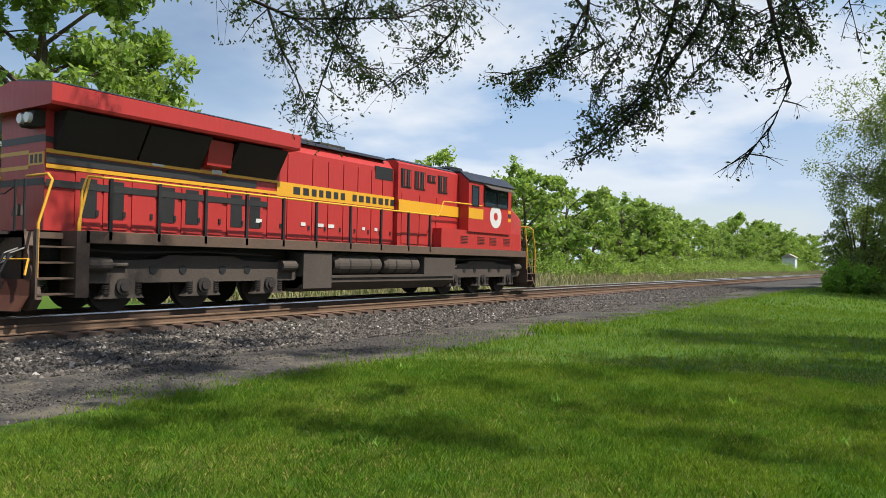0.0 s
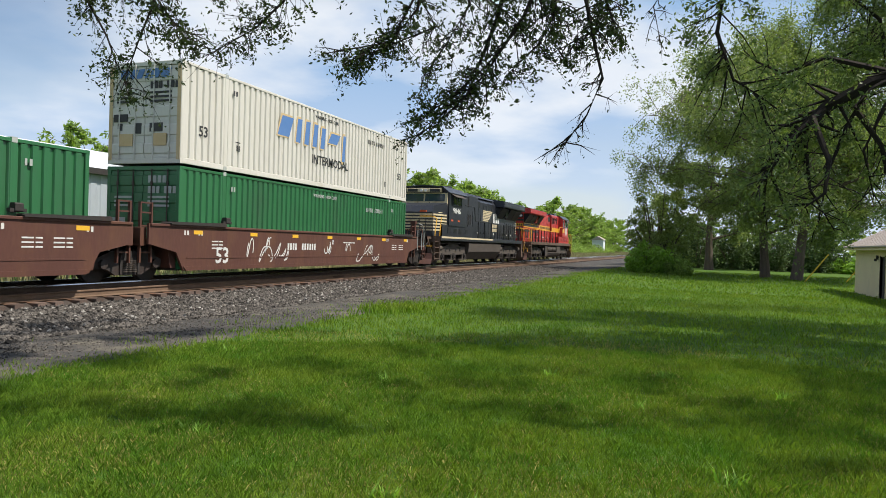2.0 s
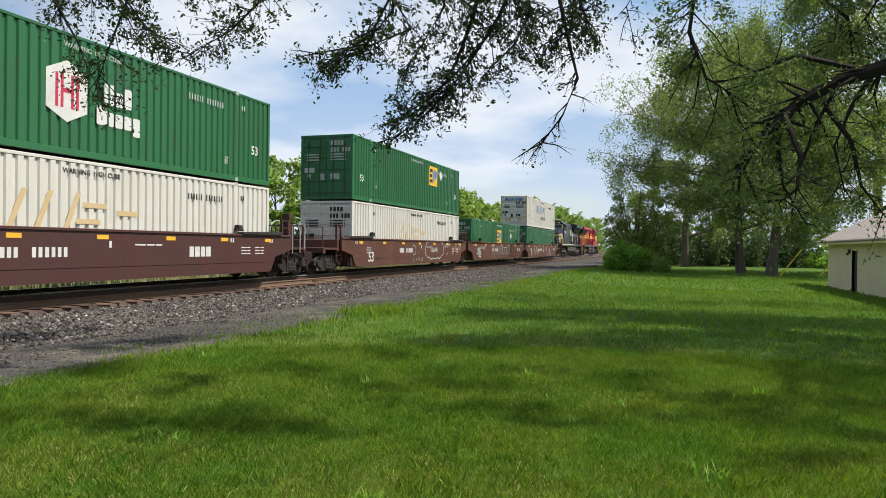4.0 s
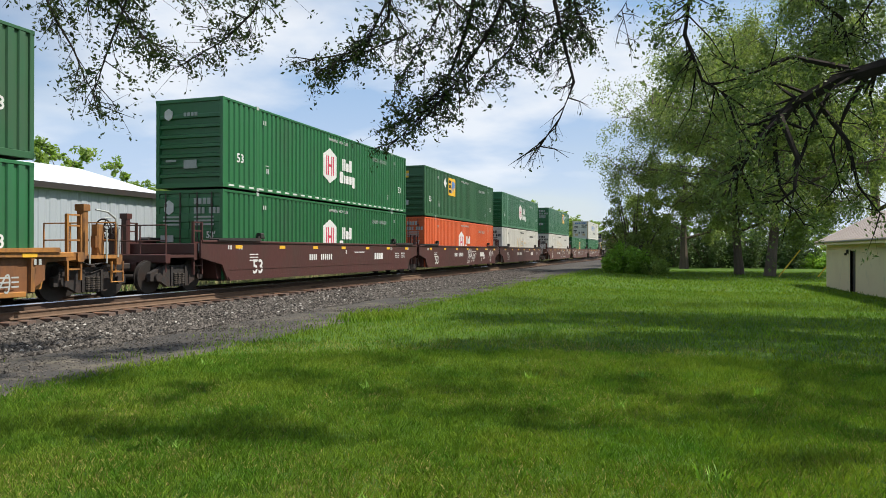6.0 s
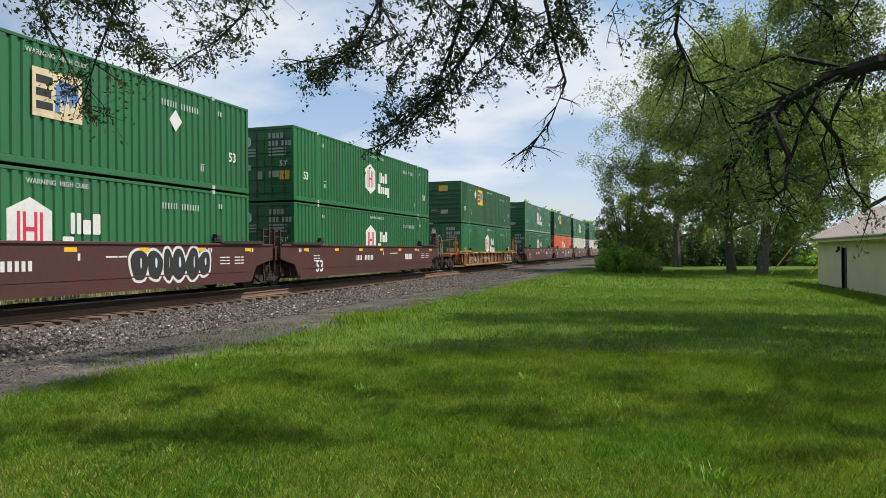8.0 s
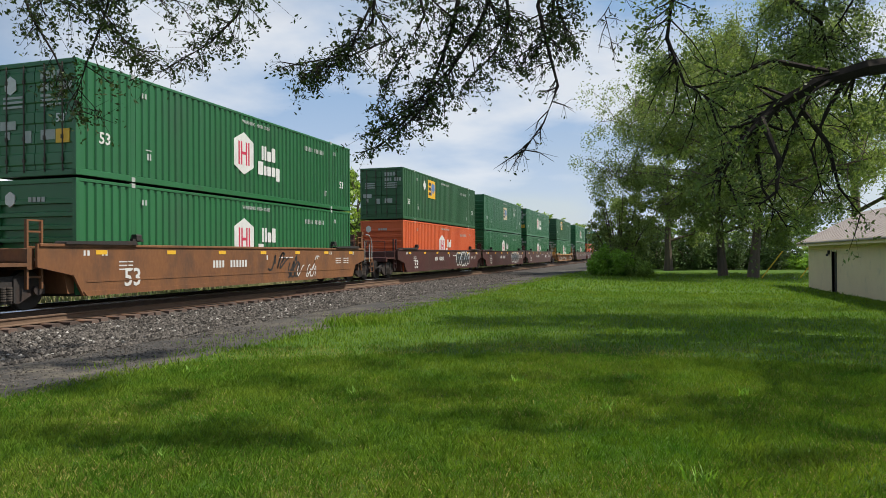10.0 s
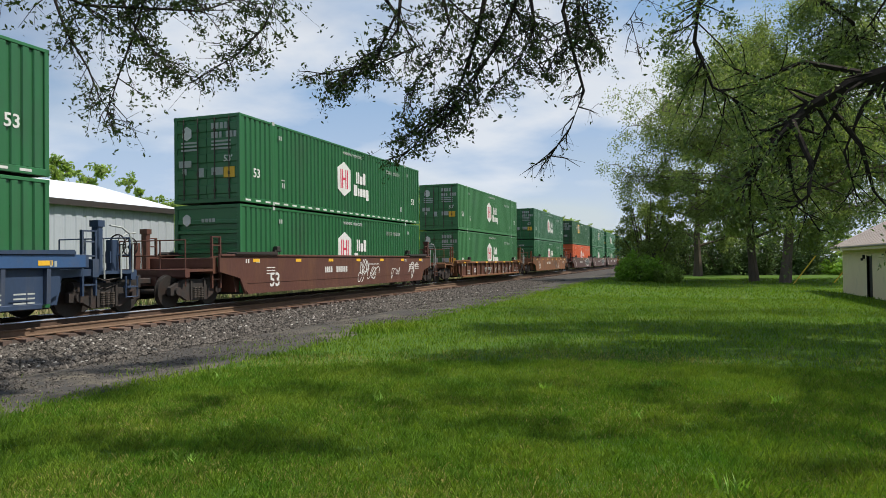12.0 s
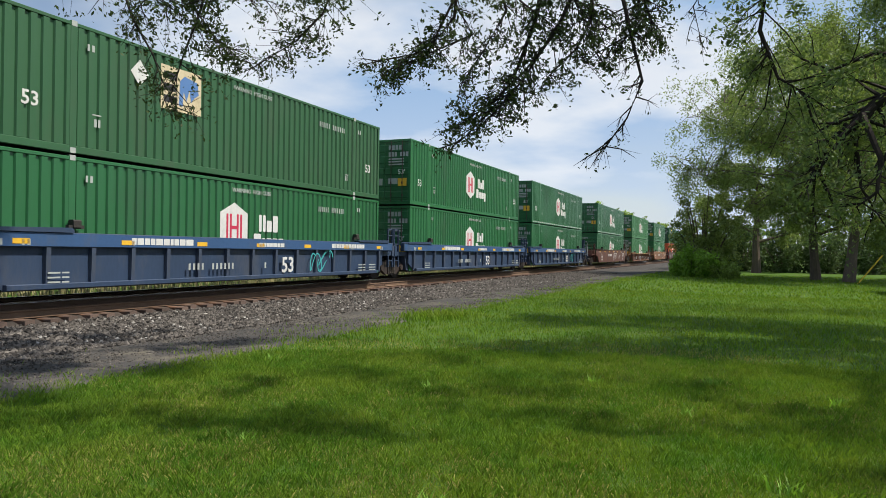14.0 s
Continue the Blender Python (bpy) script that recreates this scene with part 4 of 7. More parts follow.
def paint_strokes(car, x, turn, kind):
    rng = random.Random(kind)
    scrawls = []
    if kind == 8:
        # one big cloud outline with a lobed foot, open at its top
        pts = []
        for k in range(49):
            a = 2.0 + k / 48 * 5.5
            c, q = math.cos(a), math.sin(a)
            yy = 2.85 + 1.62 * math.copysign(abs(c) ** 0.6, c)
            zz = 0.98 + 0.56 * math.copysign(abs(q) ** 0.7, q)
            if q < -0.5:
                zz += 0.11 * abs(math.sin(yy * 4.2))
            pts.append((yy, zz))
        part("spray_outline", ribbon(pts, x, 0.035), "mark_grey", car, "broad pale sprayed cloud outline", at=turn)
        scrawls = [("mark_white", 2.2 + 0.17 * i, 1.0, 0.13, 0.26) for i in range(7)] + [("mark_white", 4.75 + 0.18 * i, 1.28, 0.11, 0.26) for i in range(5)] + [("mark_grey", -0.9 + 0.5 * i, 0.45, 0.2, 0.24) for i in range(4)]
        scrawls += [("mark_tan", 6.4 + 0.5 * i, 0.95 + 0.2 * (i % 2), 0.2, 0.5) for i in range(4)] + [("mark_white", 5.1, 0.7, 0.18, 0.2)]
        # painted round stencil ahead of the outline
        part("stencil_ring", ribbon([(-0.6 + 0.27 * math.cos(k * math.pi / 12), 0.99 + 0.27 * math.sin(k * math.pi / 12)) for k in range(25)], x, 0.016), "mark_grey", car, "thin white painted ring", at=turn)
    else:
        # a row of tall angular strokes with runs of paint below
        y = -3.0
        while y < 3.6:
            h = rng.uniform(0.55, 0.85)
            w = rng.uniform(0.3, 0.6)
            z0 = 0.62
            line = rng.choice(([(y, z0 + h), (y + 0.05, z0), (y + w, z0 + 0.04)], [(y, z0 + h), (y + w, z0 + h - 0.06), (y + w * 0.6, z0), (y, z0 - 0.02)], [(y + w, z0 + h), (y + 0.1, z0 + h * 0.6), (y + w, z0 + h * 0.45), (y + w * 0.7, z0 - 0.25)], [(y, z0 + h), (y - 0.08, z0 - 0.3)]))
            part("spray_stroke", ribbon(line, x + 0.001 * rng.randrange(4), 0.024), "mark_grey", car, "pale angular sprayed stroke", at=turn)
            y += w * 0.85
        scrawls = [("mark_white", -6.2 + 0.22 * i, 1.15, 0.12, 0.28) for i in range(7)] + [("mark_sky", -7.0 + 0.14 * i, 0.9, 0.12, 0.5) for i in range(4)]
    for col, y, z, w, h in scrawls:
        p0, turns = rng.uniform(0, 6), rng.uniform(1.2, 2.2)
        pts = [(y + w * math.cos(p0 + k / 14 * math.pi * turns) * 0.7 + 0.12 * k / 14, z + h * 0.5 * math.sin(1.4 * k / 14 * math.pi * turns + p0)) for k in range(15)]
        part("spray_stroke", ribbon(pts, x + 0.001 * rng.randrange(4), 0.014), col, car, "thin sprayed scrawl stroke", at=turn)


def well_marks(car, style, X, top, low, turn, graffiti, ribbed):
    ink = "mark_white"
    xs = X + 0.016 if ribbed else X - 0.018
    def code():
        b = Shape()
        zc = 0.62 if ribbed else 1.08
        if ribbed:
            bars(b, -2.7, zc, (.07, .08, .07, .07), .17, xs, .09)
            bars(b, -1.8, zc, (.07, .07, .08, .07, .07, .07), .17, xs, .09)
        else:
            bars(b, -2.7, zc - 0.22, (.10, .11, .10, .10), .23, xs, .06)
            bars(b, -1.75, zc - 0.22, (.10, .10, .11, .10, .10, .10), .23, xs, .07)
            bars(b, 3.6, zc - 0.26, (.2, .22, .2, .22), .30, xs, .05) if style == "brown" else None
        bars(b, 0.5, zc, (.08,), .17, xs)
        if not ribbed:
            bars(b, 1.4, zc + 0.06, (.4, .3, .25), .04, xs)
        for y in (-6.8, 6.2, 7.0):
            for i in range(3):
                bars(b, y, zc - 0.2 + i * 0.1, (.3, .18), .035, xs)
        for y in (-8.0, -7.4, 5.6, 7.9):
            bars(b, y, top - 0.28, (.06, .07), .13, xs + (0.012 if ribbed else 0), .06)
        return b.mesh("code_marking", "mark_grey" if ribbed else "mark_white")
    part("code_marking", shared(("wcode", style), code), ink, car, "small white code marks", at=turn)["kind"] = "stuff"
    xo = X + 0.027 if ribbed else xs
    zp = (top - 0.11, top - 0.02) if style in ("yellow", "ochre") else (top - 0.25, top - 0.14)
    for y in (-7.6, -4.9, -2.4, 0.1, 2.6, 5.1, 7.6):
        part("reflector_plate", shared(("plate", style), lambda: Shape().box(xo, xo + 0.005, 0, 0.38, *zp).mesh("reflector_plate", "mark_yellow")), "mark_yellow", car, "yellow reflective plate", at=turn @ pose(0, y, 0))
    where = {"navy": (1.7, 0.68, 0.68), "yellow": (-5.08, .62, .42), "ochre": (-5.08, .62, .42)}.get(style, (-6.3, 0.66, 0.66))
    part("lettering", lettering("53", where[2], ink), ink, car, at=turn @ on_side(xs + 0.006 if not ribbed else X + 0.02, where[0], where[1]))
    if style == "navy":
        def words():
            b = Shape()
            bars(b, -4.6, 1.26, (.14, .2, .16, .14, .22, .2, .1, .16, .2, .26), .16, X + 0.028, .03)
            bars(b, 0.2, 1.26, (.2, .14, .14, .14, .2, .14, .2), .12, X + 0.028, .02)
            bars(b, 4.3, 1.26, (.18, .06, .16, .14, .16, .06, .16, .2, .16, .14, .16, .2, .16), .15, X + 0.028, .03)
            return b.mesh("lettering_bars", "mark_white")
        part("band_marking", shared("navywords", words), "mark_white", car, "small white painted bars", at=turn)["kind"] = "stuff"
    if graffiti == 3:
        # a row of bubble-shaped sprayed letters without meaning
        for k, (y, w, h) in enumerate(((2.6, 0.62, 0.86), (3.2, 0.58, 0.8), (3.75, 0.4, 0.84), (4.2, 0.62, 0.8), (4.85, 0.6, 0.86), (5.4, 0.55, 0.7))):
            for grow, col, name, d in ((0.10, "mark_white", "spray_outline", 0.002), (0.02, "mark_black", "spray_blob", 0.006), (-0.16, "mark_sky", "spray_centre", 0.009)):
                ww, hh = w / 2 + grow, h / 2 + grow
                poly = [(y + ww * math.cos(q) * (1 + 0.12 * math.sin(3 * q + k)), 0.92 + hh * math.sin(q) * (1 + 0.1 * math.cos(2 * q + k))) for q in [j * math.pi / 9 for j in range(18)]]
                if grow < 0:
                    poly = [(y + 0.05 + (a - y) * 0.34 * (1 if k % 2 else 0.5), 0.98 + (b - 0.92) * 0.6) for a, b in poly]
                part(name, Shape().prism_x(poly, xs, xs + d + 0.0006 * k), col, car, at=turn)
    elif graffiti in (8, 9):
        paint_strokes(car, xs + 0.004, turn, graffiti)
    elif graffiti:
        rng = random.Random(graffiti)
        for col, x0, x1, n in {7: (("mark_grey", -3, 6.5, 8),), 1: (("mark_white", -5.5, 5.5, 13),), 2: (("mark_white", -3.0, 7.5, 12),), 4: (("mark_grey", -7, 7, 12), ("mark_white", 4, 7, 4), ("mark_teal", -1, 3, 2)), 5: (("mark_teal", 3.1, 4.2, 3),), 6: (("mark_black", 0.5, 3.0, 7), ("mark_white", 2.0, 4.8, 5))}[graffiti]:
            for i in range(n):
                y, z = rng.uniform(x0, x1), rng.uniform(low + 0.25, top - 0.45)
                hh, ww = rng.uniform(0.25, 0.6), rng.uniform(0.12, 0.4)
                turns, lean = rng.uniform(1.0, 2.2), rng.uniform(-0.3, 0.3)
                pts = []
                for k in range(22):
                    a = k / 21 * math.pi * turns
                    zz = min(top - 0.1, max(low + 0.12, z + hh * 0.5 * math.sin(a * 1.6 + i)))
                    pts.append((y + ww * math.cos(a + i) + lean * (zz - z) + 0.25 * k / 21, zz))
                v = []
                for k, (py, pz) in enumerate(pts):
                    q, r = pts[min(k + 1, 21)], pts[max(k - 1, 0)]
                    dy, dz = q[0] - r[0], q[1] - r[1]
                    l = math.hypot(dy, dz) or 1
                    t = 0.02 if col != "mark_black" else 0.035
                    v += [(xs + 0.003 + 0.0012 * (i % 5), py - dz / l * t, pz + dy / l * t), (xs + 0.003 + 0.0012 * (i % 5), py + dz / l * t, pz - dy / l * t)]
                part("spray_stroke", Shape().add(v, [(2 * k, 2 * k + 1, 2 * k + 3, 2 * k + 2) for k in range(21)]), col, car, "sprayed scrawl stroke", at=turn)

# ---- locomotives; local +y is the cab end, z = 0 the rail top ----
def locomotive(style, pos, label):
    loco = thing("locomotive", label, "locomotive", "locomotives of the train", pos)
    red = style == "red"
    paint = "loco_red" if red else "loco_black"
    rail_mat = "rail_yellow" if red else "black"
    # underframe and walkways
    frame_part = part("underframe", Shape().box(-0.75, 0.75, -10.2, 10.2, 1.05, 1.5, 0.04).box(-1.5, 1.5, -9.3, 9.3, 1.46, 1.66, 0.02), "steel", loco)
    for s in (1, -1):
        part("walkway_sill", Shape().box(s * 1.5 - 0.03, s * 1.5 + 0.03, -9.4, 9.4, 1.42, 1.67, 0.01), "sill" if red else "loco_black", frame_part, "dusty sill edge")
        if not red:
            part("sill_stripe", Shape().box(s * 1.533 - 0.003, s * 1.533 + 0.003, -1.0, 9.3, 1.56, 1.66), "cream", frame_part, "worn cream stripe")
    # long hood with sloped upper edges
    hood = part("long_hood", Shape().prism_y([(-0.88, 1.66), (0.88, 1.66), (0.88, 4.12), (0.62, 4.42), (-0.62, 4.42), (-0.88, 4.12)], -9.9, 1.2), paint, loco)
    cabin = part("equipment_cab", Shape().prism_y([(-1.05, 1.66), (1.05, 1.66), (1.05, 4.36), (0.9, 4.46), (-0.9, 4.46), (-1.05, 4.36)], 1.2, 4.85), paint, loco)
    part("hood_roof", Shape().prism_y([(-0.8, 4.4), (0.8, 4.4), (0.7, 4.5), (-0.7, 4.5)], -3.5, 0.9), "loco_black", loco, "sooty black roof")
    part("cab_deck_roof", Shape().prism_y([(-0.95, 4.45), (0.95, 4.45), (0.8, 4.53), (-0.8, 4.53)], 1.25, 4.8), "loco_black", loco, "sooty black roof")
    part("exhaust_stack", Shape().box(-0.35, 0.35, -1.7, -0.6, 4.45, 4.66, 0.03), "steel", loco)
    for k, dy in enumerate((0, 0.22, 0.5)):
        part("air_horn", Shape().cyl((0.1, 0.2 - 2.6 + dy * 0.9, 4.62), 0.05, 0.3, "y", 10, 0.1).box(0.06, 0.14, -2.45 + dy * 0.9, -2.35 + dy * 0.9, 4.48, 4.6), "black", loco)
    # radiator with its overhanging wings
    wing = part("radiator_wing", Shape().prism_y([(-1.52, 4.02), (1.52, 4.02), (1.55, 4.08), (1.55, 4.42), (0, 4.62), (-1.55, 4.42), (-1.55, 4.08)], -10.15, -3.7), paint, loco)
    part("wing_top", Shape().prism_y([(-1.5, 4.445), (0, 4.64), (1.5, 4.445), (1.4, 4.49), (0, 4.70), (-1.4, 4.49)], -10.0, -4.6), "loco_black", loco, "black radiator screens")
    for s in (1, -1):
        turn = pose(0, 0, 0, 0, 0, 0 if s > 0 else 180)
        flip = 1 if s > 0 else -1
        def Y(y):
            return y * flip
        def slab(sh, y0, y1, z0, z1, x0, x1):
            a, b = sorted((Y(y0), Y(y1)))
            return sh.box(x0, x1, a, b, z0, z1)
        # slanted intake screens under the wing, widened in black for its cast shadow
        for y0, y1 in ((-9.75, -8.0), (-7.95, -6.35), (-5.55, -3.95)):
            a, b = sorted((Y(y0), Y(y1)))
            part("intake_screen", Shape().prism_y([(0.88, 3.25), (0.93, 3.25), (1.38, 3.98), (0.88, 3.98)], a, b), "black", loco, "black intake screen, widened for the wing's shadow", at=turn)
        a, b = sorted((Y(-6.3), Y(-5.6)))
        part("intake_housing", Shape().prism_y([(0.88, 3.3), (1.12, 3.36), (1.22, 3.95), (0.88, 3.95)], a, b), paint, loco, at=turn)
        # engine room doors
        doors = [(-9.3, -8.75), (-8.7, -8.15), (-8.05, -7.5), (-7.45, -6.9), (-6.8, -6.25), (-6.2, -5.65), (-5.5, -4.95), (-4.9, -4.35), (-4.2, -3.65),
                 (-3.5, -2.6), (-2.55, -1.95), (-1.9, -1.3), (-1.25, -0.65), (-0.6, 0.0), (0.05, 0.55), (0.6, 1.1)]
        for i, (y0, y1) in enumerate(doors):
            top = 2.95 if i < 9 else 4.0
            d = part("hood_door", slab(Shape(), y0, y1, 1.74, top, 0.88, 0.905), paint, loco, at=turn)
            part("door_latch", slab(Shape(), y1 - 0.12, y1 - 0.06, 2.0, 2.12, 0.905, 0.93), "black", d)
            if i < 9 and i % 3 != 2:
                part("door_screen", slab(Shape(), y0 + 0.1, y1 - 0.1, 1.95, 2.75, 0.905, 0.915), "black", d, "black mesh screen")
        # upper equipment grilles
        for y0, y1, z0, z1 in ((0.2, 1.1, 3.75, 4.15),):
            part("grille", slab(Shape(), y0, y1, z0, z1, 0.88, 0.915), "black", loco, "black louvred grille", at=turn)
        for y0, y1, z0, z1 in ((1.35, 1.9, 3.6, 4.2), (2.1, 2.7, 3.6, 4.2), (2.85, 3.35, 3.9, 4.15), (3.5, 4.1, 3.6, 4.2)) if red else ((3.1, 4.7, 3.6, 4.28), (2.7, 3.6, 2.5, 3.15)):
            g = part("grille", slab(Shape(), y0, y1, z0, z1, 1.05, 1.075), "black", loco, "black louvred grille", at=turn)
            for k in range(4):
                yy = y0 + (y1 - y0) * (k + 0.5) / 4
                part("louvre", slab(Shape(), yy - 0.03, yy + 0.03, z0 + 0.03, z1 - 0.03, 1.075, 1.09), paint if k % 2 else "steel", g)
        for y0, y1, z0, z1 in ((1.4, 2.3, 1.75, 3.4), (2.4, 3.3, 1.75, 3.4), (3.4, 4.7, 1.75, 3.4)):
            part("side_door", slab(Shape(), y0, y1, z0, z1, 1.05, 1.07), paint, loco, at=turn)
        # battery boxes and vents below the cab
        part("battery_box", slab(Shape(), 3.2, 9.0, 1.68, 2.34, 1.05, 1.44), paint, loco, at=turn)
        for y0 in (4.4, 5.6, 6.5, 7.6):
            v = part("vent", slab(Shape(), y0, y0 + 0.55, 1.85, 2.15, 1.44, 1.452), paint, loco, at=turn)
            for k in range(5):
                part("louvre", slab(Shape(), y0 + 0.04, y0 + 0.51, 1.88 + 0.055 * k, 1.9 + 0.055 * k, 1.452, 1.462), "black", v)
        # cab side windows
        for y0, y1, z0, z1, sun_shade in ((7.0, 7.75, 3.35, 4.0, True), (6.0, 6.85, 3.35, 4.0, False), (5.1, 5.5, 3.3, 3.95, False)) if red else ((6.85, 7.5, 3.5, 4.02, True), (5.95, 6.75, 3.5, 4.02, False)):
            w = part("cab_window", slab(Shape(), y0, y1, z0, z1, 1.5, 1.512), "glass", loco, "dark glass side window", at=turn)
            part("window_frame", slab(slab(slab(slab(Shape(), y0 - 0.05, y1 + 0.05, z1, z1 + 0.05, 1.5, 1.53), y0 - 0.05, y1 + 0.05, z0 - 0.05, z0, 1.5, 1.53), y0 - 0.05, y0, z0, z1, 1.5, 1.53), y1, y1 + 0.05, z0, z1, 1.5, 1.53), "black", w)
            if sun_shade:
                part("sun_visor", Shape().prism_y([(1.5, 4.08), (1.82, 3.92), (1.82, 3.95), (1.5, 4.12)], *sorted((Y(5.9), Y(7.85)))), "truck", w, "grey sun visor")
        # fuel tank side: air reservoirs on the red engine
        if red:
            for y0, y1 in ((-1.95, -0.1), (0.3, 1.9)):
                r = part("air_reservoir", Shape().cyl((1.18, Y((y0 + y1) / 2), 1.05), 0.28, y1 - y0, "y", 22), "truck", loco, "grey steel air reservoir", at=turn, smooth=False)
                for ye, ra, rb in ((y0 - 0.06, 0.2, 0.28), (y1 + 0.06, 0.28, 0.2)):
                    part("reservoir_end", Shape().cyl((1.18, Y(ye), 1.05), ra if s > 0 else rb, 0.14, "y", 22, rb if s > 0 else ra), "truck", r)
                for k in (0.25, 0.75):
                    part("strap", Shape().cyl((1.18, Y(y0 + (y1 - y0) * k), 1.05), 0.29, 0.06, "y", 22), "steel", r)
            part("tank_shelf", slab(Shape(), -2.3, 4.0, 0.68, 0.75, 0.85, 1.47), "truck", loco, at=turn)
            part("filler_box", slab(Shape(), 2.2, 4.1, 0.72, 1.32, 0.85, 1.45), "truck", loco, at=turn)
            part("tank_block", slab(Shape(), -3.4, -2.3, 0.4, 1.36, 0.8, 1.46), "truck", loco, at=turn)
        # walkway handrails
        path_z = 2.74
        stanchions = [-8.9, -7.8, -6.6, -5.4, -4.2, -3.0, -1.6, -0.2, 1.2, 2.4] if red else [-8.6, -7.0, -5.4, -3.8, -2.2, -0.6, 1.0, 2.4]
        for y in stanchions:
            part("stanchion", slab(Shape(), y - 0.035, y + 0.035, 1.5, path_z, 1.47, 1.53), "black", loco, at=turn)
        end_y = 2.9 if red else 3.1
        pts = [(1.5, Y(-9.55), 1.0), (1.5, Y(-9.5), 2.4), (1.5, Y(-9.4), path_z), (1.5, Y(end_y), path_z)] + ([(1.5, Y(3.2), 3.25), (1.5, Y(4.9), 3.28), (1.5, Y(5.8), 3.28)] if red else [(1.5, Y(3.3), 3.6), (1.5, Y(5.2), 3.62)])
        part("handrail", Shape().tube(pts, 0.026, 8), rail_mat, loco, at=turn)
        # stairs, steps and grab rails at both ends
        for e in (-1, 1):
            yy = 9.95 * e
            def y3(d):
                return Y(yy + d)
            for i, z in enumerate((0.42, 0.72, 1.02, 1.32)):
                part("step", slab(Shape(), yy - 0.34, yy + 0.34, z, z + 0.035, 1.05, 1.5), "sill", loco, at=turn)
            part("step_side", slab(Shape(), yy - 0.4, yy - 0.36, 0.36, 1.66, 0.95, 1.53) if e > 0 else slab(Shape(), yy + 0.36, yy + 0.62, 0.36, 1.66, 0.95, 1.53), "sill", loco, at=turn)
            part("step_side", slab(slab(Shape(), yy + 0.36 * e, yy + 0.40 * e, 0.36, 1.66, 1.42, 1.53), yy + 0.36 * e, yy + 0.40 * e, 0.36, 1.66, 1.0, 1.08), "sill", loco, at=turn)
            part("grab_rail", Shape().tube([(1.5, y3(0.36 * e), 0.75), (1.5, y3(0.36 * e), 1.75), (1.5, y3(0.12 * e), 2.6), (1.3, y3(0.1 * e), 2.72), (0.5, y3(0.1 * e), 2.72)], 0.026, 8), "rail_yellow", loco, "yellow grab rail", at=turn)
            part("grab_rail", Shape().tube([(1.5, y3(-0.4 * e), 0.95), (1.5, y3(-0.4 * e), 1.8), (1.5, y3(-0.55 * e), 2.5), (1.5, y3(-0.6 * e), 2.7)], 0.026, 8), "rail_yellow", loco, "yellow grab rail", at=turn)
    # end platforms, pilots, couplers, hoses
    for e in (-1, 1):
        a, b = sorted((9.3 * e, 10.35 * e))
        part("end_platform", Shape().box(-1.05, 1.05, a, b, 1.5, 1.62), "sill", loco)
        a, b = sorted((10.2 * e, 10.35 * e))
        part("pilot_plate", Shape().prism_y([(-1.5, 0.35), (-1.3, 0.14), (1.3, 0.14), (1.5, 0.35), (1.05, 1.62), (-1.05, 1.62)], a, b), "sill", loco, "dusty pilot plate")
        a, b = sorted((10.3 * e, 10.95 * e))
        part("coupler", Shape().box(-0.1, 0.1, a, b, 0.7, 0.9, 0.03).box(-0.22, 0.22, *sorted((10.85 * e, 11.1 * e)), 0.62, 0.98, 0.04), "steel", loco)
        for x in (-0.75, -0.5, 0.5, 0.75):
            part("air_hose", Shape().tube([(x, 10.36 * e, 1.15), (x * 0.95, 10.6 * e, 1.0), (x * 0.85, 10.75 * e, 0.6), (x * 0.7, 10.9 * e, 0.45)], 0.03, 6), "black", loco)
    # snow plough, drop step, lift bar and cables at both ends
    for e in (-1, 1):
        def Z(pts):
            return [(x, y * e, z) for x, y, z in pts]
        v = [(x, (10.36 + 0.34 * (1 - abs(x) / 1.4) + c) * e, z) for z, c in ((0.72, 0.0), (0.42, 0.06), (0.14, 0.22)) for x in (-1.4, -0.7, 0.0, 0.7, 1.4)]
        plough = Shape().add(v, [(5 * r + c, 5 * r + c + 1, 5 * r + c + 6, 5 * r + c + 5) for r in range(2) for c in range(4)])
        part("plough", plough.add([(x, y - 0.03 * e, z) for x, y, z in v], [(5 * r + c, 5 * r + c + 5, 5 * r + c + 6, 5 * r + c + 1) for r in range(2) for c in range(4)]), "brown_worn", loco, "rusty scuffed snow plough")
        part("lift_bar", Shape().tube(Z([(-1.4, 10.42, 1.1), (-0.3, 10.5, 1.08), (0.3, 10.5, 1.08), (1.4, 10.42, 1.1), (1.45, 10.5, 0.8)]), 0.022, 6), "rail_yellow", loco, "yellow uncoupling lever")
        part("drop_step", Shape().box(-0.55, 0.55, *sorted((10.36 * e, 10.6 * e)), 1.56, 1.62, 0.01), "steel", loco)
        for x in (-0.95, -0.6, 0.6, 0.95):
            part("end_post", Shape().tube(Z([(x, 10.3, 1.6), (x, 10.3, 2.62)]), 0.024, 6), "black", loco)
        part("end_chain", Shape().tube(Z([(-0.6, 10.3, 2.5), (-0.2, 10.31, 2.36), (0.2, 10.31, 2.36), (0.6, 10.3, 2.5)]), 0.014, 5), "steel", loco)
        part("jumper_cable", Shape().tube(Z([(0.3, 10.36, 1.5), (0.35, 10.8, 1.05), (0.2, 11.1, 0.95), (0.0, 11.3, 1.1)]), 0.04, 8), "black", loco, "thick black jumper cable")
        for x in (-1.12, -0.9, 0.9, 1.12):
            part("air_hose", Shape().tube(Z([(x, 10.36, 1.3), (x * 1.02, 10.62, 1.2), (x, 10.78, 0.85), (x * 0.92, 10.72, 0.55)]), 0.026, 6), "black", loco)
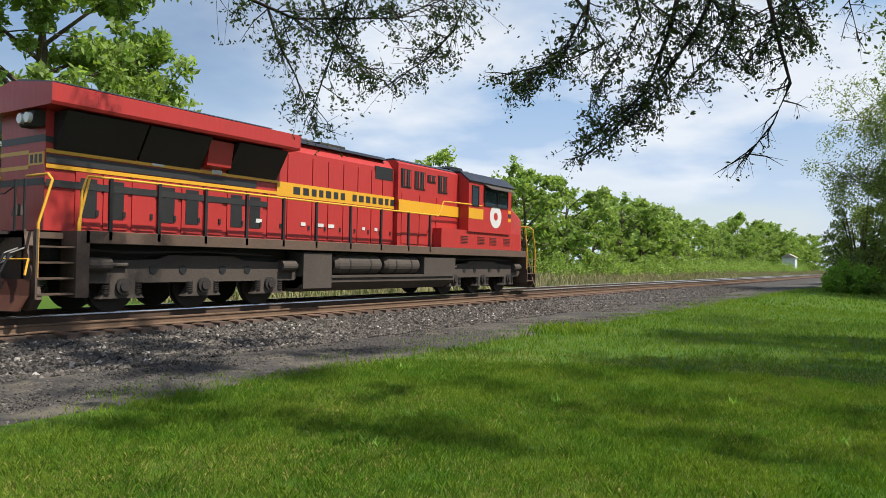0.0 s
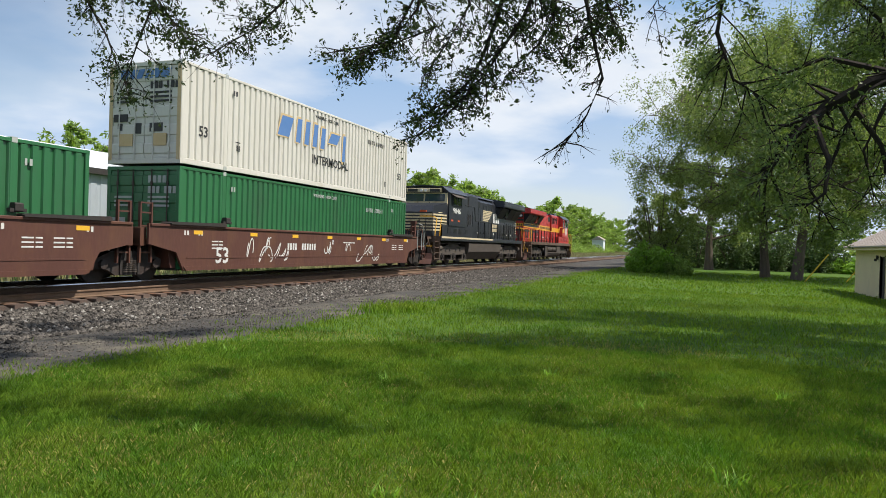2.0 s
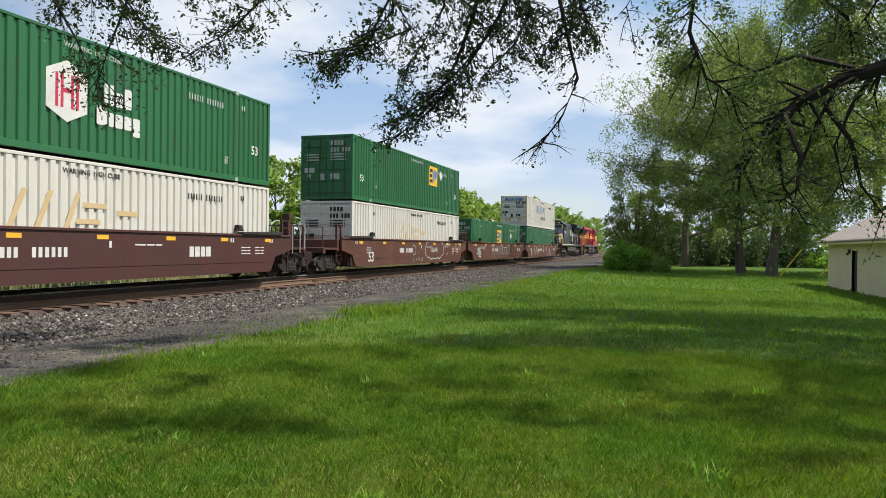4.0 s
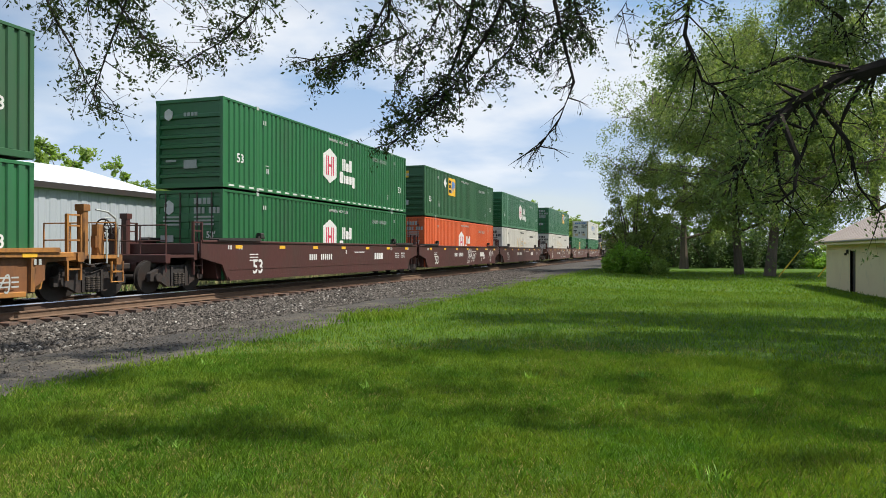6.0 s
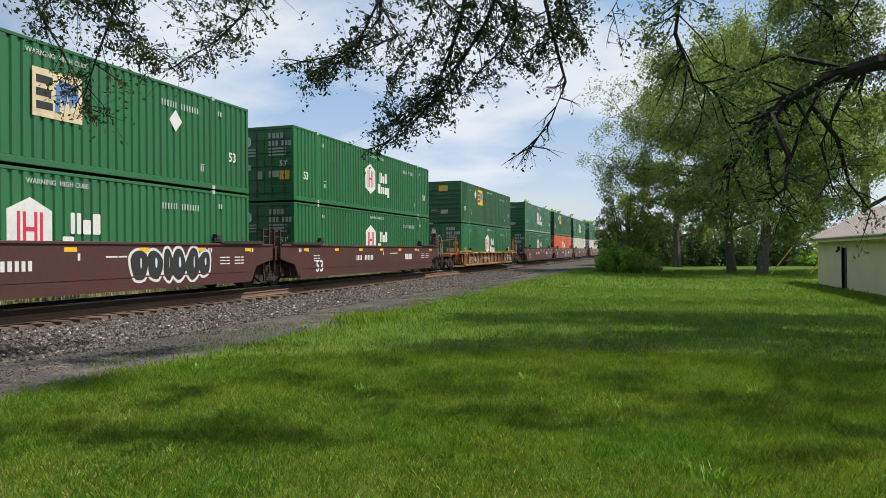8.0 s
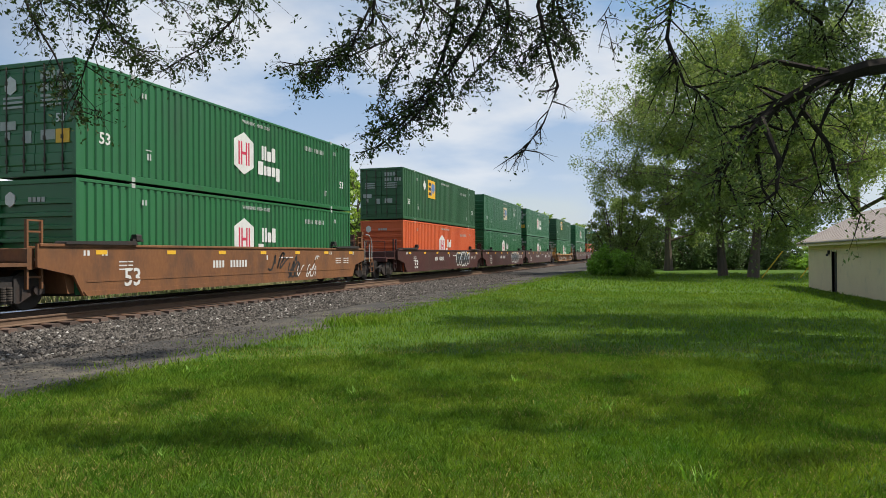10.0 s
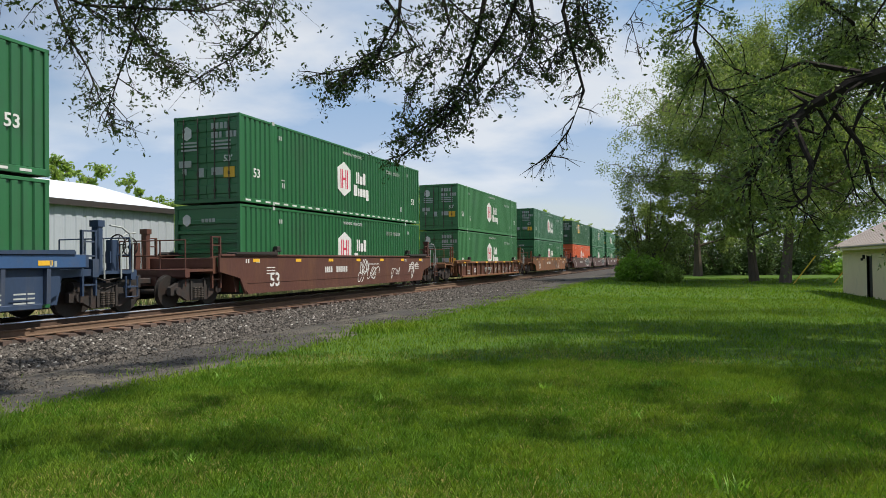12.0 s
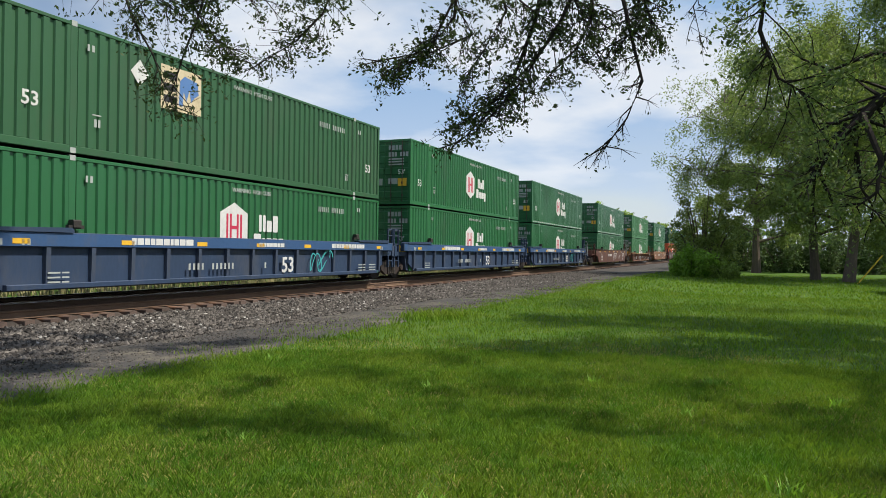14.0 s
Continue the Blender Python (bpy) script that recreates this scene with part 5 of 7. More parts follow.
    # fuel tank
    tank = [(-1.1, 0.3), (1.1, 0.3), (1.42, 0.55), (1.42, 0.70), (0.85, 0.76), (0.85, 1.4), (-0.85, 1.4), (-0.85, 0.76), (-1.42, 0.70), (-1.42, 0.55)] if red else \
           [(-1.05, 0.3), (1.05, 0.3), (1.42, 0.8), (1.45, 1.30), (1.35, 1.38), (-1.35, 1.38), (-1.45, 1.30), (-1.42, 0.8)]
    part("fuel_tank", Shape().prism_y(tank, -3.4, 4.1), "truck", loco, "dusty grey fuel tank")
    # cab and nose
    cab_poly = [(-1.5, 2.3), (1.5, 2.3), (1.5, 4.12), (1.1, 4.44), (0, 4.52), (-1.1, 4.44), (-1.5, 4.12)]
    part("cab", Shape().prism_y(cab_poly, 4.85, 8.1).box(-1.42, 1.42, 4.85, 9.0, 1.66, 2.31), paint, loco)
    part("cab_roof", Shape().prism_y([(-1.54, 4.12), (-1.1, 4.46), (0, 4.54), (1.1, 4.46), (1.54, 4.12), (1.56, 4.16), (1.12, 4.52), (0, 4.60), (-1.12, 4.52), (-1.56, 4.16)], 4.8, 8.3), "loco_black", loco, "dark cab roof")
    nose = Shape()
    prof = [(8.05, 1.66), (9.72, 1.66), (9.72, 2.95), (9.55, 3.12), (8.1, 3.42), (8.05, 3.42)] if red else [(8.05, 1.66), (9.72, 1.66), (9.72, 2.98), (9.45, 3.34), (8.1, 3.58), (8.05, 3.58)]
    nose.add([(x * w, y, z) for x in (-1, 1) for (y, z), w in zip(prof, (1.42, 1.15, 1.1, 1.05, 1.42, 1.42))],
             [(0, 1, 2, 3, 4, 5), (11, 10, 9, 8, 7, 6)] + [(i, i + 6, (i + 1) % 6 + 6, (i + 1) % 6) for i in range(6)])
    part("nose", nose, paint, loco)
    front = part("windscreen_frame", Shape().prism_x([(8.08, 3.42), (8.22, 3.42), (8.16, 4.14), (8.08, 4.14)], -1.4, 1.4), "black" if red else "cream", loco)
    base = 3.48 if red else 3.66
    for x0, x1 in ((-1.3, -0.72), (-0.62, 0.62), (0.72, 1.3)) if red else ((-1.25, -0.05), (0.05, 1.25)):
        part("windscreen", Shape().prism_x([(8.225, base), (8.235, base), (8.185, 4.08), (8.175, 4.08)], x0, x1), "glass", front, "tinted windscreen pane")
    part("number_board", Shape().box(-1.05, 1.05, 8.12, 8.34, 4.16, 4.4, 0.02), "cream" if not red else "loco_red", loco, "panel above the windscreen")
    for x0 in (-0.98, 0.38):
        part("number_plate", Shape().box(x0, x0 + 0.6, 8.335, 8.35, 4.19, 4.37), "black", loco, "black number panel")
    part("headlight", Shape().cyl((-0.13, 8.36, 4.28), 0.09, 0.06, "y", 14).cyl((0.13, 8.36, 4.28), 0.09, 0.06, "y", 14), "lamp_glass", loco)
    # rear headlight cluster and antenna
    part("rear_light_box", Shape().box(0.3, 0.85, -10.12, -9.88, 3.68, 3.98, 0.03), "steel", loco)
    for x in (0.44, 0.71):
        part("headlight", Shape().cyl((x, -10.15, 3.83), 0.1, 0.1, "y", 16), "lamp_glass", loco)
    part("roof_hatch", Shape().box(-0.5, 0.5, -3.2, -2.7, 4.48, 4.56, 0.02), "steel", loco)
    part("antenna", Shape().cyl((0.5, 6.2, 4.62), 0.12, 0.1, "z", 14).cyl((-0.4, 5.4, 4.66), 0.03, 0.22, "z", 8), "mark_grey", loco, "pale roof antenna")
    part("air_unit", Shape().box(-0.55, 0.55, 5.0, 5.9, 4.52, 4.74, 0.05), "loco_black", loco, "black roof cooling unit")
    for x in (-0.36, 0.36):
        part("wiper", Shape().tube([(x, 8.25, 3.5), (x + 0.12, 8.215, 3.85)], 0.012, 4), "black", loco)
    # bell and end rails
    part("bell", Shape().cyl((0.3, -10.1, 2.05), 0.12, 0.22, "z", 14, 0.07), "truck", loco)
    # trucks
    for yc in (-6.4, 6.4):
        for s in (1, -1):
            turn = pose(0, yc, 0, 0, 0, 0 if s > 0 else 180)
            def side_frame():
                sh = Shape()
                sh.prism_x([(-3.1, 0.75), (-2.9, 0.62), (2.9, 0.62), (3.1, 0.75), (3.1, 1.0), (2.6, 1.08), (1.2, 1.12), (0.9, 1.22), (-0.9, 1.22), (-1.2, 1.12), (-2.6, 1.08), (-3.1, 1.0)], 1.0, 1.2)
                for k in (-2.02, 0, 2.02):
                    sh.prism_x([(k - 0.5, 0.3), (k + 0.5, 0.3), (k + 0.42, 0.4), (k + 0.28, 0.66), (k - 0.28, 0.66), (k - 0.42, 0.4)], 1.0, 1.22)
                return sh.mesh("truck_frame", "truck")
            tf = part("truck_frame", shared("ltruck", side_frame), "truck", loco, at=turn)
            for k in (-2.02, 0, 2.02):
                part("axle_box", shared("axbox", lambda: Shape().cyl((1.24, 0, 0.55), 0.17, 0.1, "x", 18).cyl((1.3, 0, 0.55), 0.1, 0.06, "x", 14).mesh("axle_box", "steel")), "steel", tf, at=pose(0, k, 0))
                for d in (-0.36, 0.36):
                    def coil():
                        sh = Shape()
                        for i in range(5):
                            sh.cyl((1.18, 0, 0.42 + i * 0.05), 0.09, 0.028, "z", 10)
                        return sh.mesh("coil_spring", "steel")
                    part("coil_spring", shared("coil", coil), "steel", tf, at=pose(0, k + d, 0))
            for d in (-2.6, 2.6):
                part("brake_cylinder", shared("bcyl", lambda: Shape().cyl((1.25, 0, 1.0), 0.15, 0.5, "y", 16).cyl((1.25, 0.4, 1.0), 0.05, 0.5, "y", 10).mesh("brake_cylinder", "truck")), "truck", tf, at=pose(0, d, 0))
            # black discs stand in for the dark inside the frame's holes
            for d in (-1.3, 1.3, -0.55, 0.55):
                part("frame_hole", shared("fhole", lambda: Shape().cyl((1.205, 0, 0.9), 0.1, 0.02, "x", 14).mesh("frame_hole", "black")), "black", tf, at=pose(0, d, 0))
            part("sand_pipe", shared("spipe", lambda: Shape().tube([(1.24, -2.9, 1.3), (1.28, -2.0, 1.26), (1.28, 0.0, 1.32), (1.28, 2.0, 1.26)], 0.03, 6).mesh("sand_pipe", "steel")), "steel", tf)
        part("truck_bolster", Shape().box(-1.0, 1.0, yc - 2.7, yc + 2.7, 0.62, 1.05), "steel", loco)
        for k in (-2.02, 0, 2.02):
            for s in (1, -1):
                part("wheel", shared("lwheel", lambda: Shape().cyl((0, 0, 0), 0.53, 0.12, "x", 32).cyl((-0.06, 0, 0), 0.565, 0.03, "x", 32).mesh("wheel", "wheel")), "wheel", loco, at=pose(s * GAUGE_HALF, yc + k, 0.53, 0, 0, 0 if s > 0 else 180))
    livery(loco, red)
    return loco


def livery(loco, red):
    for s in (1, -1):
        turn = pose(0, 0, 0, 0, 0, 0 if s > 0 else 180)
        flip = 1 if s > 0 else -1
        def band(y0, y1, z0, z1, x, mat, name="stripe", label=""):
            a, b = sorted((y0 * flip, y1 * flip))
            part(name, Shape().box(x, x + 0.004, a, b, z0, z1), mat, loco, label, at=turn)
        if red:
            band(-3.9, 1.2, 2.86, 3.24, 0.907, "gold", label="gold waist stripe")
            band(1.2, 4.85, 2.80, 3.18, 1.091, "gold", label="gold waist stripe")
            band(4.85, 5.9, 2.78, 3.16, 1.502, "gold", label="gold waist stripe")
            band(-9.9, -3.9, 3.18, 3.26, 0.912, "gold", label="thin gold stripe")
            band(-9.9, -3.9, 2.88, 2.96, 0.912, "gold", label="thin gold stripe")
            band(-9.9, -4.6, 2.98, 3.15, 0.916, "mark_black", label="black stripe")
            band(-9.9, -4.2, 2.52, 2.66, 0.918, "mark_black", label="black stripe")
            band(-9.9, -9.2, 3.38, 3.5, 0.887, "mark_black", label="black stripe")
            # waist name as plain bars
            y = -3.3
            for i, w in enumerate((.3, .26, .22, .2, .26, .22, .22, 0, .22, .26, .24, .22, .26, .2, .24, .28)):
                if w:
                    band(y, y + w * 0.85, 2.95, 3.15, 0.914, "mark_black", "lettering_bar")
                y += (w or 0.16) + 0.075
            disc = [(6.85 * flip + 0.45 * math.cos(a * math.pi / 12), 2.95 + 0.45 * math.sin(a * math.pi / 12)) for a in range(24)]
            part("emblem", Shape().prism_x(disc, 1.502, 1.507), "mark_white", loco, "round white emblem", at=turn)
            ring = [(6.85 * flip + 0.15 * math.cos(a * math.pi / 12), 2.95 + 0.15 * math.sin(a * math.pi / 12)) for a in range(24)]
            part("emblem_centre", Shape().prism_x(ring, 1.507, 1.511), "loco_red", loco, "red centre", at=turn)
            for z, m in ((2.55, "gold"), (2.72, "mark_black"), (2.88, "gold")):
                band(7.85, 8.08, z + 0.25, z + 0.38, 1.503, m)
            for y, w in ((-7.6, .3), (-6.0, .3), (-4.6, .2), (-3.0, .18), (-0.4, .14), (0.2, .14), (-2.4, .3), (-1.9, .25)):
                band(y, y + w, 2.1 if y > -5 else 3.2, 2.2 if y > -5 else 3.3, 0.92, "mark_white", "notice_plate", "small white notice")
        else:
            for i in range(7):
                z = 3.55 - i * 0.11
                band(-0.5, -2.8 + 0.16 * i, z, z + 0.075, 0.908, "cream", "emblem_bar", "cream bar")
            for y0, y1, z0, z1 in ((-3.3, -3.05, 2.85, 3.5), (-3.65, -3.4, 2.85, 3.5), (-4.15, -3.75, 2.85, 3.5), (-4.6, -4.25, 2.85, 3.5)):
                band(y0, y1, z0, z1, 0.91, "mark_white", "emblem_bar", "white emblem block")
            for row, z in enumerate((2.52, 2.22)):
                for k in range(7 + row):
                    band(-2.9 - k * 0.24, -3.06 - k * 0.24, z, z + 0.22, 0.91, "cream", "lettering_bar")
            part("lettering", lettering("9846", 0.69, "mark_white", 0.62), "mark_white", loco, "white cab number", at=turn @ on_side(1.506, 6.75 * flip, 3.16))
            for k in range(6):
                band(-9.9, -9.45 + 0.05 * k, 3.2 - 0.2 * k, 3.28 - 0.2 * k, 0.9, "cream", "end_stripe")
            for y in (6.2, 7.4):
                band(y, y + 0.35, 2.55, 2.65, 1.502, "notice_orange", "notice_plate")
            for y, w in ((-4.5, .3), (-3.3, .16), (0.6, .2), (-8.2, .2), (-7.0, .25)):
                band(y, y + w, 2.0, 2.1, 0.92, "mark_white", "notice_plate", "small white notice")
            band(8.2, 9.3, 2.95, 2.99, 1.3, "cream")
    if red:
        part("end_number", Shape().box(0.25, 0.85, -9.906, -9.9, 2.95, 3.2), "gold", loco, "gold number panel")
        for k in range(3):
            part("end_number_bar", Shape().box(0.32 + k * 0.17, 0.42 + k * 0.17, -9.911, -9.906, 2.99, 3.16), "mark_black", loco)
        for z, m in ((3.4, "mark_black"), (2.55, "mark_black")):
            part("end_stripe", Shape().box(-0.88, 0.88, -9.906, -9.9, z, z + 0.14), m, loco)
        part("end_stripe", Shape().box(-0.88, 0.25, -9.906, -9.9, 2.88, 2.96), "gold", loco)
        part("end_stripe", Shape().box(-0.88, 0.25, -9.906, -9.9, 3.18, 3.26), "gold", loco)
    else:
        # pale nose stripes
        for k in range(6):
            z = 1.95 + 0.17 * k
            part("nose_stripe", Shape().box(-1.12, 1.12, 9.72, 9.728, z, z + 0.09), "cream", loco, "cream nose stripe")
            for s in (1, -1):
                sh = Shape()
                sh.add([(s * 1.16, 9.735, z), (s * 1.16, 9.735, z + 0.09), (s * 1.43, 8.3, z + 0.09), (s * 1.43, 8.3, z)], [(0, 1, 2, 3)])
                sh.add([(s * 1.165, 9.735, z), (s * 1.165, 9.735, z + 0.09), (s * 1.435, 8.3, z + 0.09), (s * 1.435, 8.3, z)], [(0, 1, 2, 3)])
                part("nose_stripe", sh, "cream", loco, "cream nose stripe")
        part("nose_plate", Shape().box(-0.75, -0.35, 9.6, 9.74, 2.98, 3.08), "notice_orange", loco, "small orange plate")

# ---- the train, in order from the head; u is the place of a load's front end at 6.5 s ----
def unit_pose(u, z=0.0):
    return pose(TRACK, u - C_LEN / 2, z)


MOVING = []
TRAIN = [
    # u, car style, front, rear, floor height, lower box, upper box, graffiti
    (148.0, "worn", "coupler", "joint", ("green", "hub_none", ("doors", "ribs"), False), ("white", "swift", ("doors", "ribs"), False), 1),
    (128.75, "worn", "joint", "joint", ("green", "emp_middle", ("doors", "ribs"), False), None, 9),
    (109.5, "worn", "joint", "coupler", ("white", "tan", ("doors", "ribs"), False), ("green", "emp_front", ("doors", "ribs"), False), 8),
    (86.6, "brown", "coupler", "joint", ("white", "tan", ("doors", "ribs"), False), ("green", "hub", ("ribs", "doors"), False), 0),
    (67.45, "brown", "joint", "joint", ("orange", "hub", ("doors", "ribs"), False), ("green_dark", "emp", ("ribs", "doors"), False), 2),
    (48.3, "brown", "joint", "coupler", ("green", "hub", ("doors", "ribs"), False), ("green", "hub", ("ribs", "doors"), True), 0),
    (25.15, "yellow", "coupler", "coupler", ("green", "hub", ("doors", "ribs"), False), ("green_dark", "emp", ("ribs", "doors"), False), 4),
    (1.95, "brown", "coupler", "joint", ("green", "hub", ("doors", "ribs"), False), ("green", "hub", ("doors", "ribs"), False), 0),
    (-17.3, "brown", "joint", "joint", ("green", "hub", ("ribs", "doors"), False), ("green", "emp_middle_pale", ("ribs", "doors"), False), 3),
    (-36.5, "brown", "joint", "coupler", ("orange", "hub", ("ribs", "doors"), False), ("green_dark", "emp", ("doors", "ribs"), False), 3),
    (-59.75, "dttx", "coupler", "coupler", ("green", "hub", ("ribs", "doors"), False), ("green", "hub", ("doors", "ribs"), False), 6),
    (-82.95, "ochre", "coupler", "coupler", ("green_light", "hub", ("doors", "ribs"), False), ("green_light", "hub", ("doors", "ribs"), False), 7),
    (-105.95, "worn", "coupler", "coupler", ("green", "hub", ("ribs", "doors"), False), ("green", "hub", ("doors", "ribs"), True), 2),
    (-129.35, "navy", "coupler", "joint", ("green", "hub", ("doors", "ribs"), False), ("green", "hub", ("doors", "ribs"), True), 5),
    (-148.65, "navy", "joint", "joint", ("green", "hub", ("doors", "ribs"), False), ("green", "hub", ("doors", "ribs"), False), 0),
    (-167.7, "navy", "joint", "coupler", ("green", "hub", ("doors", "ribs"), False), ("green_dark", "emp_pale", ("ribs", "doors"), False), 5),
]
COLOUR_WORDS = {"green": "green", "green_light": "pale faded green", "green_dark": "dull dark green", "white": "dirty white", "orange": "orange"}
LOGO_WORDS = {"hub": "with white six-sided emblem", "hub_none": "with plain sides", "emp": "with yellow square emblem", "emp_front": "with yellow square emblem", "emp_middle": "with yellow square emblem", "emp_middle_pale": "with faded cream emblem", "emp_pale": "with faded cream emblem", "swift": "with slanted blue emblem", "tan": "with faded tan emblem"}
CAR_WORDS = {"worn": "scrawled worn brown steel well car", "brown": "brown smooth-sided steel well car", "yellow": "rusty yellow ribbed well car", "dttx": "rusted ochre smooth-sided well car",
             "ochre": "rust-brown ribbed well car", "navy": "dusty navy blue ribbed well car"}


def build_engines():
    MOVING.append(locomotive("red", pose(TRACK, 184.3, 0), "red diesel locomotive with gold waist stripe and yellow handrails"))
    MOVING.append(locomotive("black", pose(TRACK, 161.95, 0, 0, 0, 180), "grimy black diesel locomotive with cream nose stripes"))


def build_train():
    for u, style, front, rear, lower, upper, tag in TRAIN:
        car = well_car(style, unit_pose(u), front, rear, CAR_WORDS[style] + (", carrying two stacked boxes" if upper else ", carrying one box"), tag)
        MOVING.append(car)
        z = 0.30
        for k, load in enumerate((lower, upper)):
            if load:
                colour, logo, ends, tape = load
                place = "in the well" if k == 0 else "stacked on top"
                MOVING.append(container(f"{COLOUR_WORDS[colour]} corrugated container {LOGO_WORDS[logo]}, {place}", colour, unit_pose(u, z), ends, logo, tape))
            z += C_H + 0.075


build_engines()
build_train()

# ---- ties, stones and grass ----
def mesh_object(name, verts, faces, mat, smooth=False):
    """One mesh from arrays; faces all have the same number of corners."""
    me = bpy.data.meshes.new(name)
    verts, faces = np.asarray(verts, np.float32), np.asarray(faces, np.int32)
    k = faces.shape[1]
    me.vertices.add(len(verts))
    me.vertices.foreach_set("co", verts.ravel())
    me.loops.add(faces.size)
    me.loops.foreach_set("vertex_index", faces.ravel())
    me.polygons.add(len(faces))
    me.polygons.foreach_set("loop_start", np.arange(0, faces.size, k, dtype=np.int32))
    me.polygons.foreach_set("use_smooth", np.full(len(faces), smooth))
    me.materials.append(M[mat])
    me.update(calc_edges=True)
    return new(name, me)


def bed_height(x):
    xs = [-19.6, -18.4, -16.8, -16.1, -15.95, -14.1, -13.9, -13.65, -13.2, -12.2, -11.2, -10.4, -9.2, -8.0, -7.0]
    zs = [-0.85, -0.60, -0.44, -0.37, -0.35, -0.35, -0.38, -0.43, -0.46, -0.49, -0.525, -0.525, -0.46, -0.435, -0.43]
    return np.interp(x, xs, zs)


def build_ties():
    bed = bpy.data.objects["ballast"]
    rng = random.Random(5)
    tie = Shape().box(-1.42, 1.42, -0.115, 0.115, -0.18, 0.0, 0.02).mesh("tie", "tie")
    y = -9.0
    while y < 140:
        part("tie", tie, "tie", bed, at=pose(TRACK + 0.05 + rng.uniform(-0.12, 0.12), y + rng.uniform(-0.04, 0.04), -0.326 + rng.uniform(-0.02, 0.008), 0, 0, rng.uniform(-1.6, 1.6)))
        y += 0.53


def scatter_stones():
    rng = np.random.default_rng(3)
    octa = np.array([(1, 0, 0), (-1, 0, 0), (0, 1, 0), (0, -1, 0), (0, 0, 1), (0, 0, -1)], float)
    tri = np.array([(0, 2, 4), (2, 1, 4), (1, 3, 4), (3, 0, 4), (2, 0, 5), (1, 2, 5), (3, 1, 5), (0, 3, 5)])

    def field(n, x0, x1, y0, y1, size, name, mat, label, lift):
        x, y = rng.uniform(x0, x1, n), y0 + (y1 - y0) * rng.uniform(0, 1, n) ** 1.6
        z = bed_height(x) + lift
        s = size * rng.uniform(0.55, 1.35, n) * (1 + np.clip(y - 14, 0, 40) * 0.012)
        v = octa[None] * rng.uniform(0.6, 1.25, (n, 6, 1))
        a, b = rng.uniform(0, 6.28, n), rng.uniform(-0.8, 0.8, n)
        ca, sa, cb, sb = np.cos(a), np.sin(a), np.cos(b), np.sin(b)
        vx, vy, vz = v[..., 0], v[..., 1] * rng.uniform(0.6, 1, (n, 1)), v[..., 2] * rng.uniform(0.5, 0.9, (n, 1))
        vx, vz = vx * cb[:, None] - vz * sb[:, None], vx * sb[:, None] + vz * cb[:, None]
        vx, vy = vx * ca[:, None] - vy * sa[:, None], vx * sa[:, None] + vy * ca[:, None]
        p = np.stack([vx * s[:, None] + x[:, None], vy * s[:, None] + y[:, None], vz * s[:, None] + z[:, None]], -1)
        f = tri[None] + 6 * np.arange(n)[:, None, None]
        ob = mesh_object(name, p.reshape(-1, 3), f.reshape(-1, 3), mat)
        tagged(ob, label, "gravel", kind="stuff")

    field(38000, -13.55, -9.9, 2, 60, 0.055, "ballast_stones", "stone", "loose grey and brown crushed ballast stones", 0.01)
    field(9000, -16.3, -13.8, 2, 70, 0.030, "crib_stones", "stone_dark", "ballast stones between the ties", -0.005)
    field(450, -13.5, -10.2, 2, 40, 0.05, "pale_stones", "stone_pale", "scattered pale limestone lumps in the ballast", 0.03)
    field(26000, -10.8, -7.2, 2, 45, 0.020, "path_gravel", "stone", "fine grey gravel on the cinder strip", 0.0)


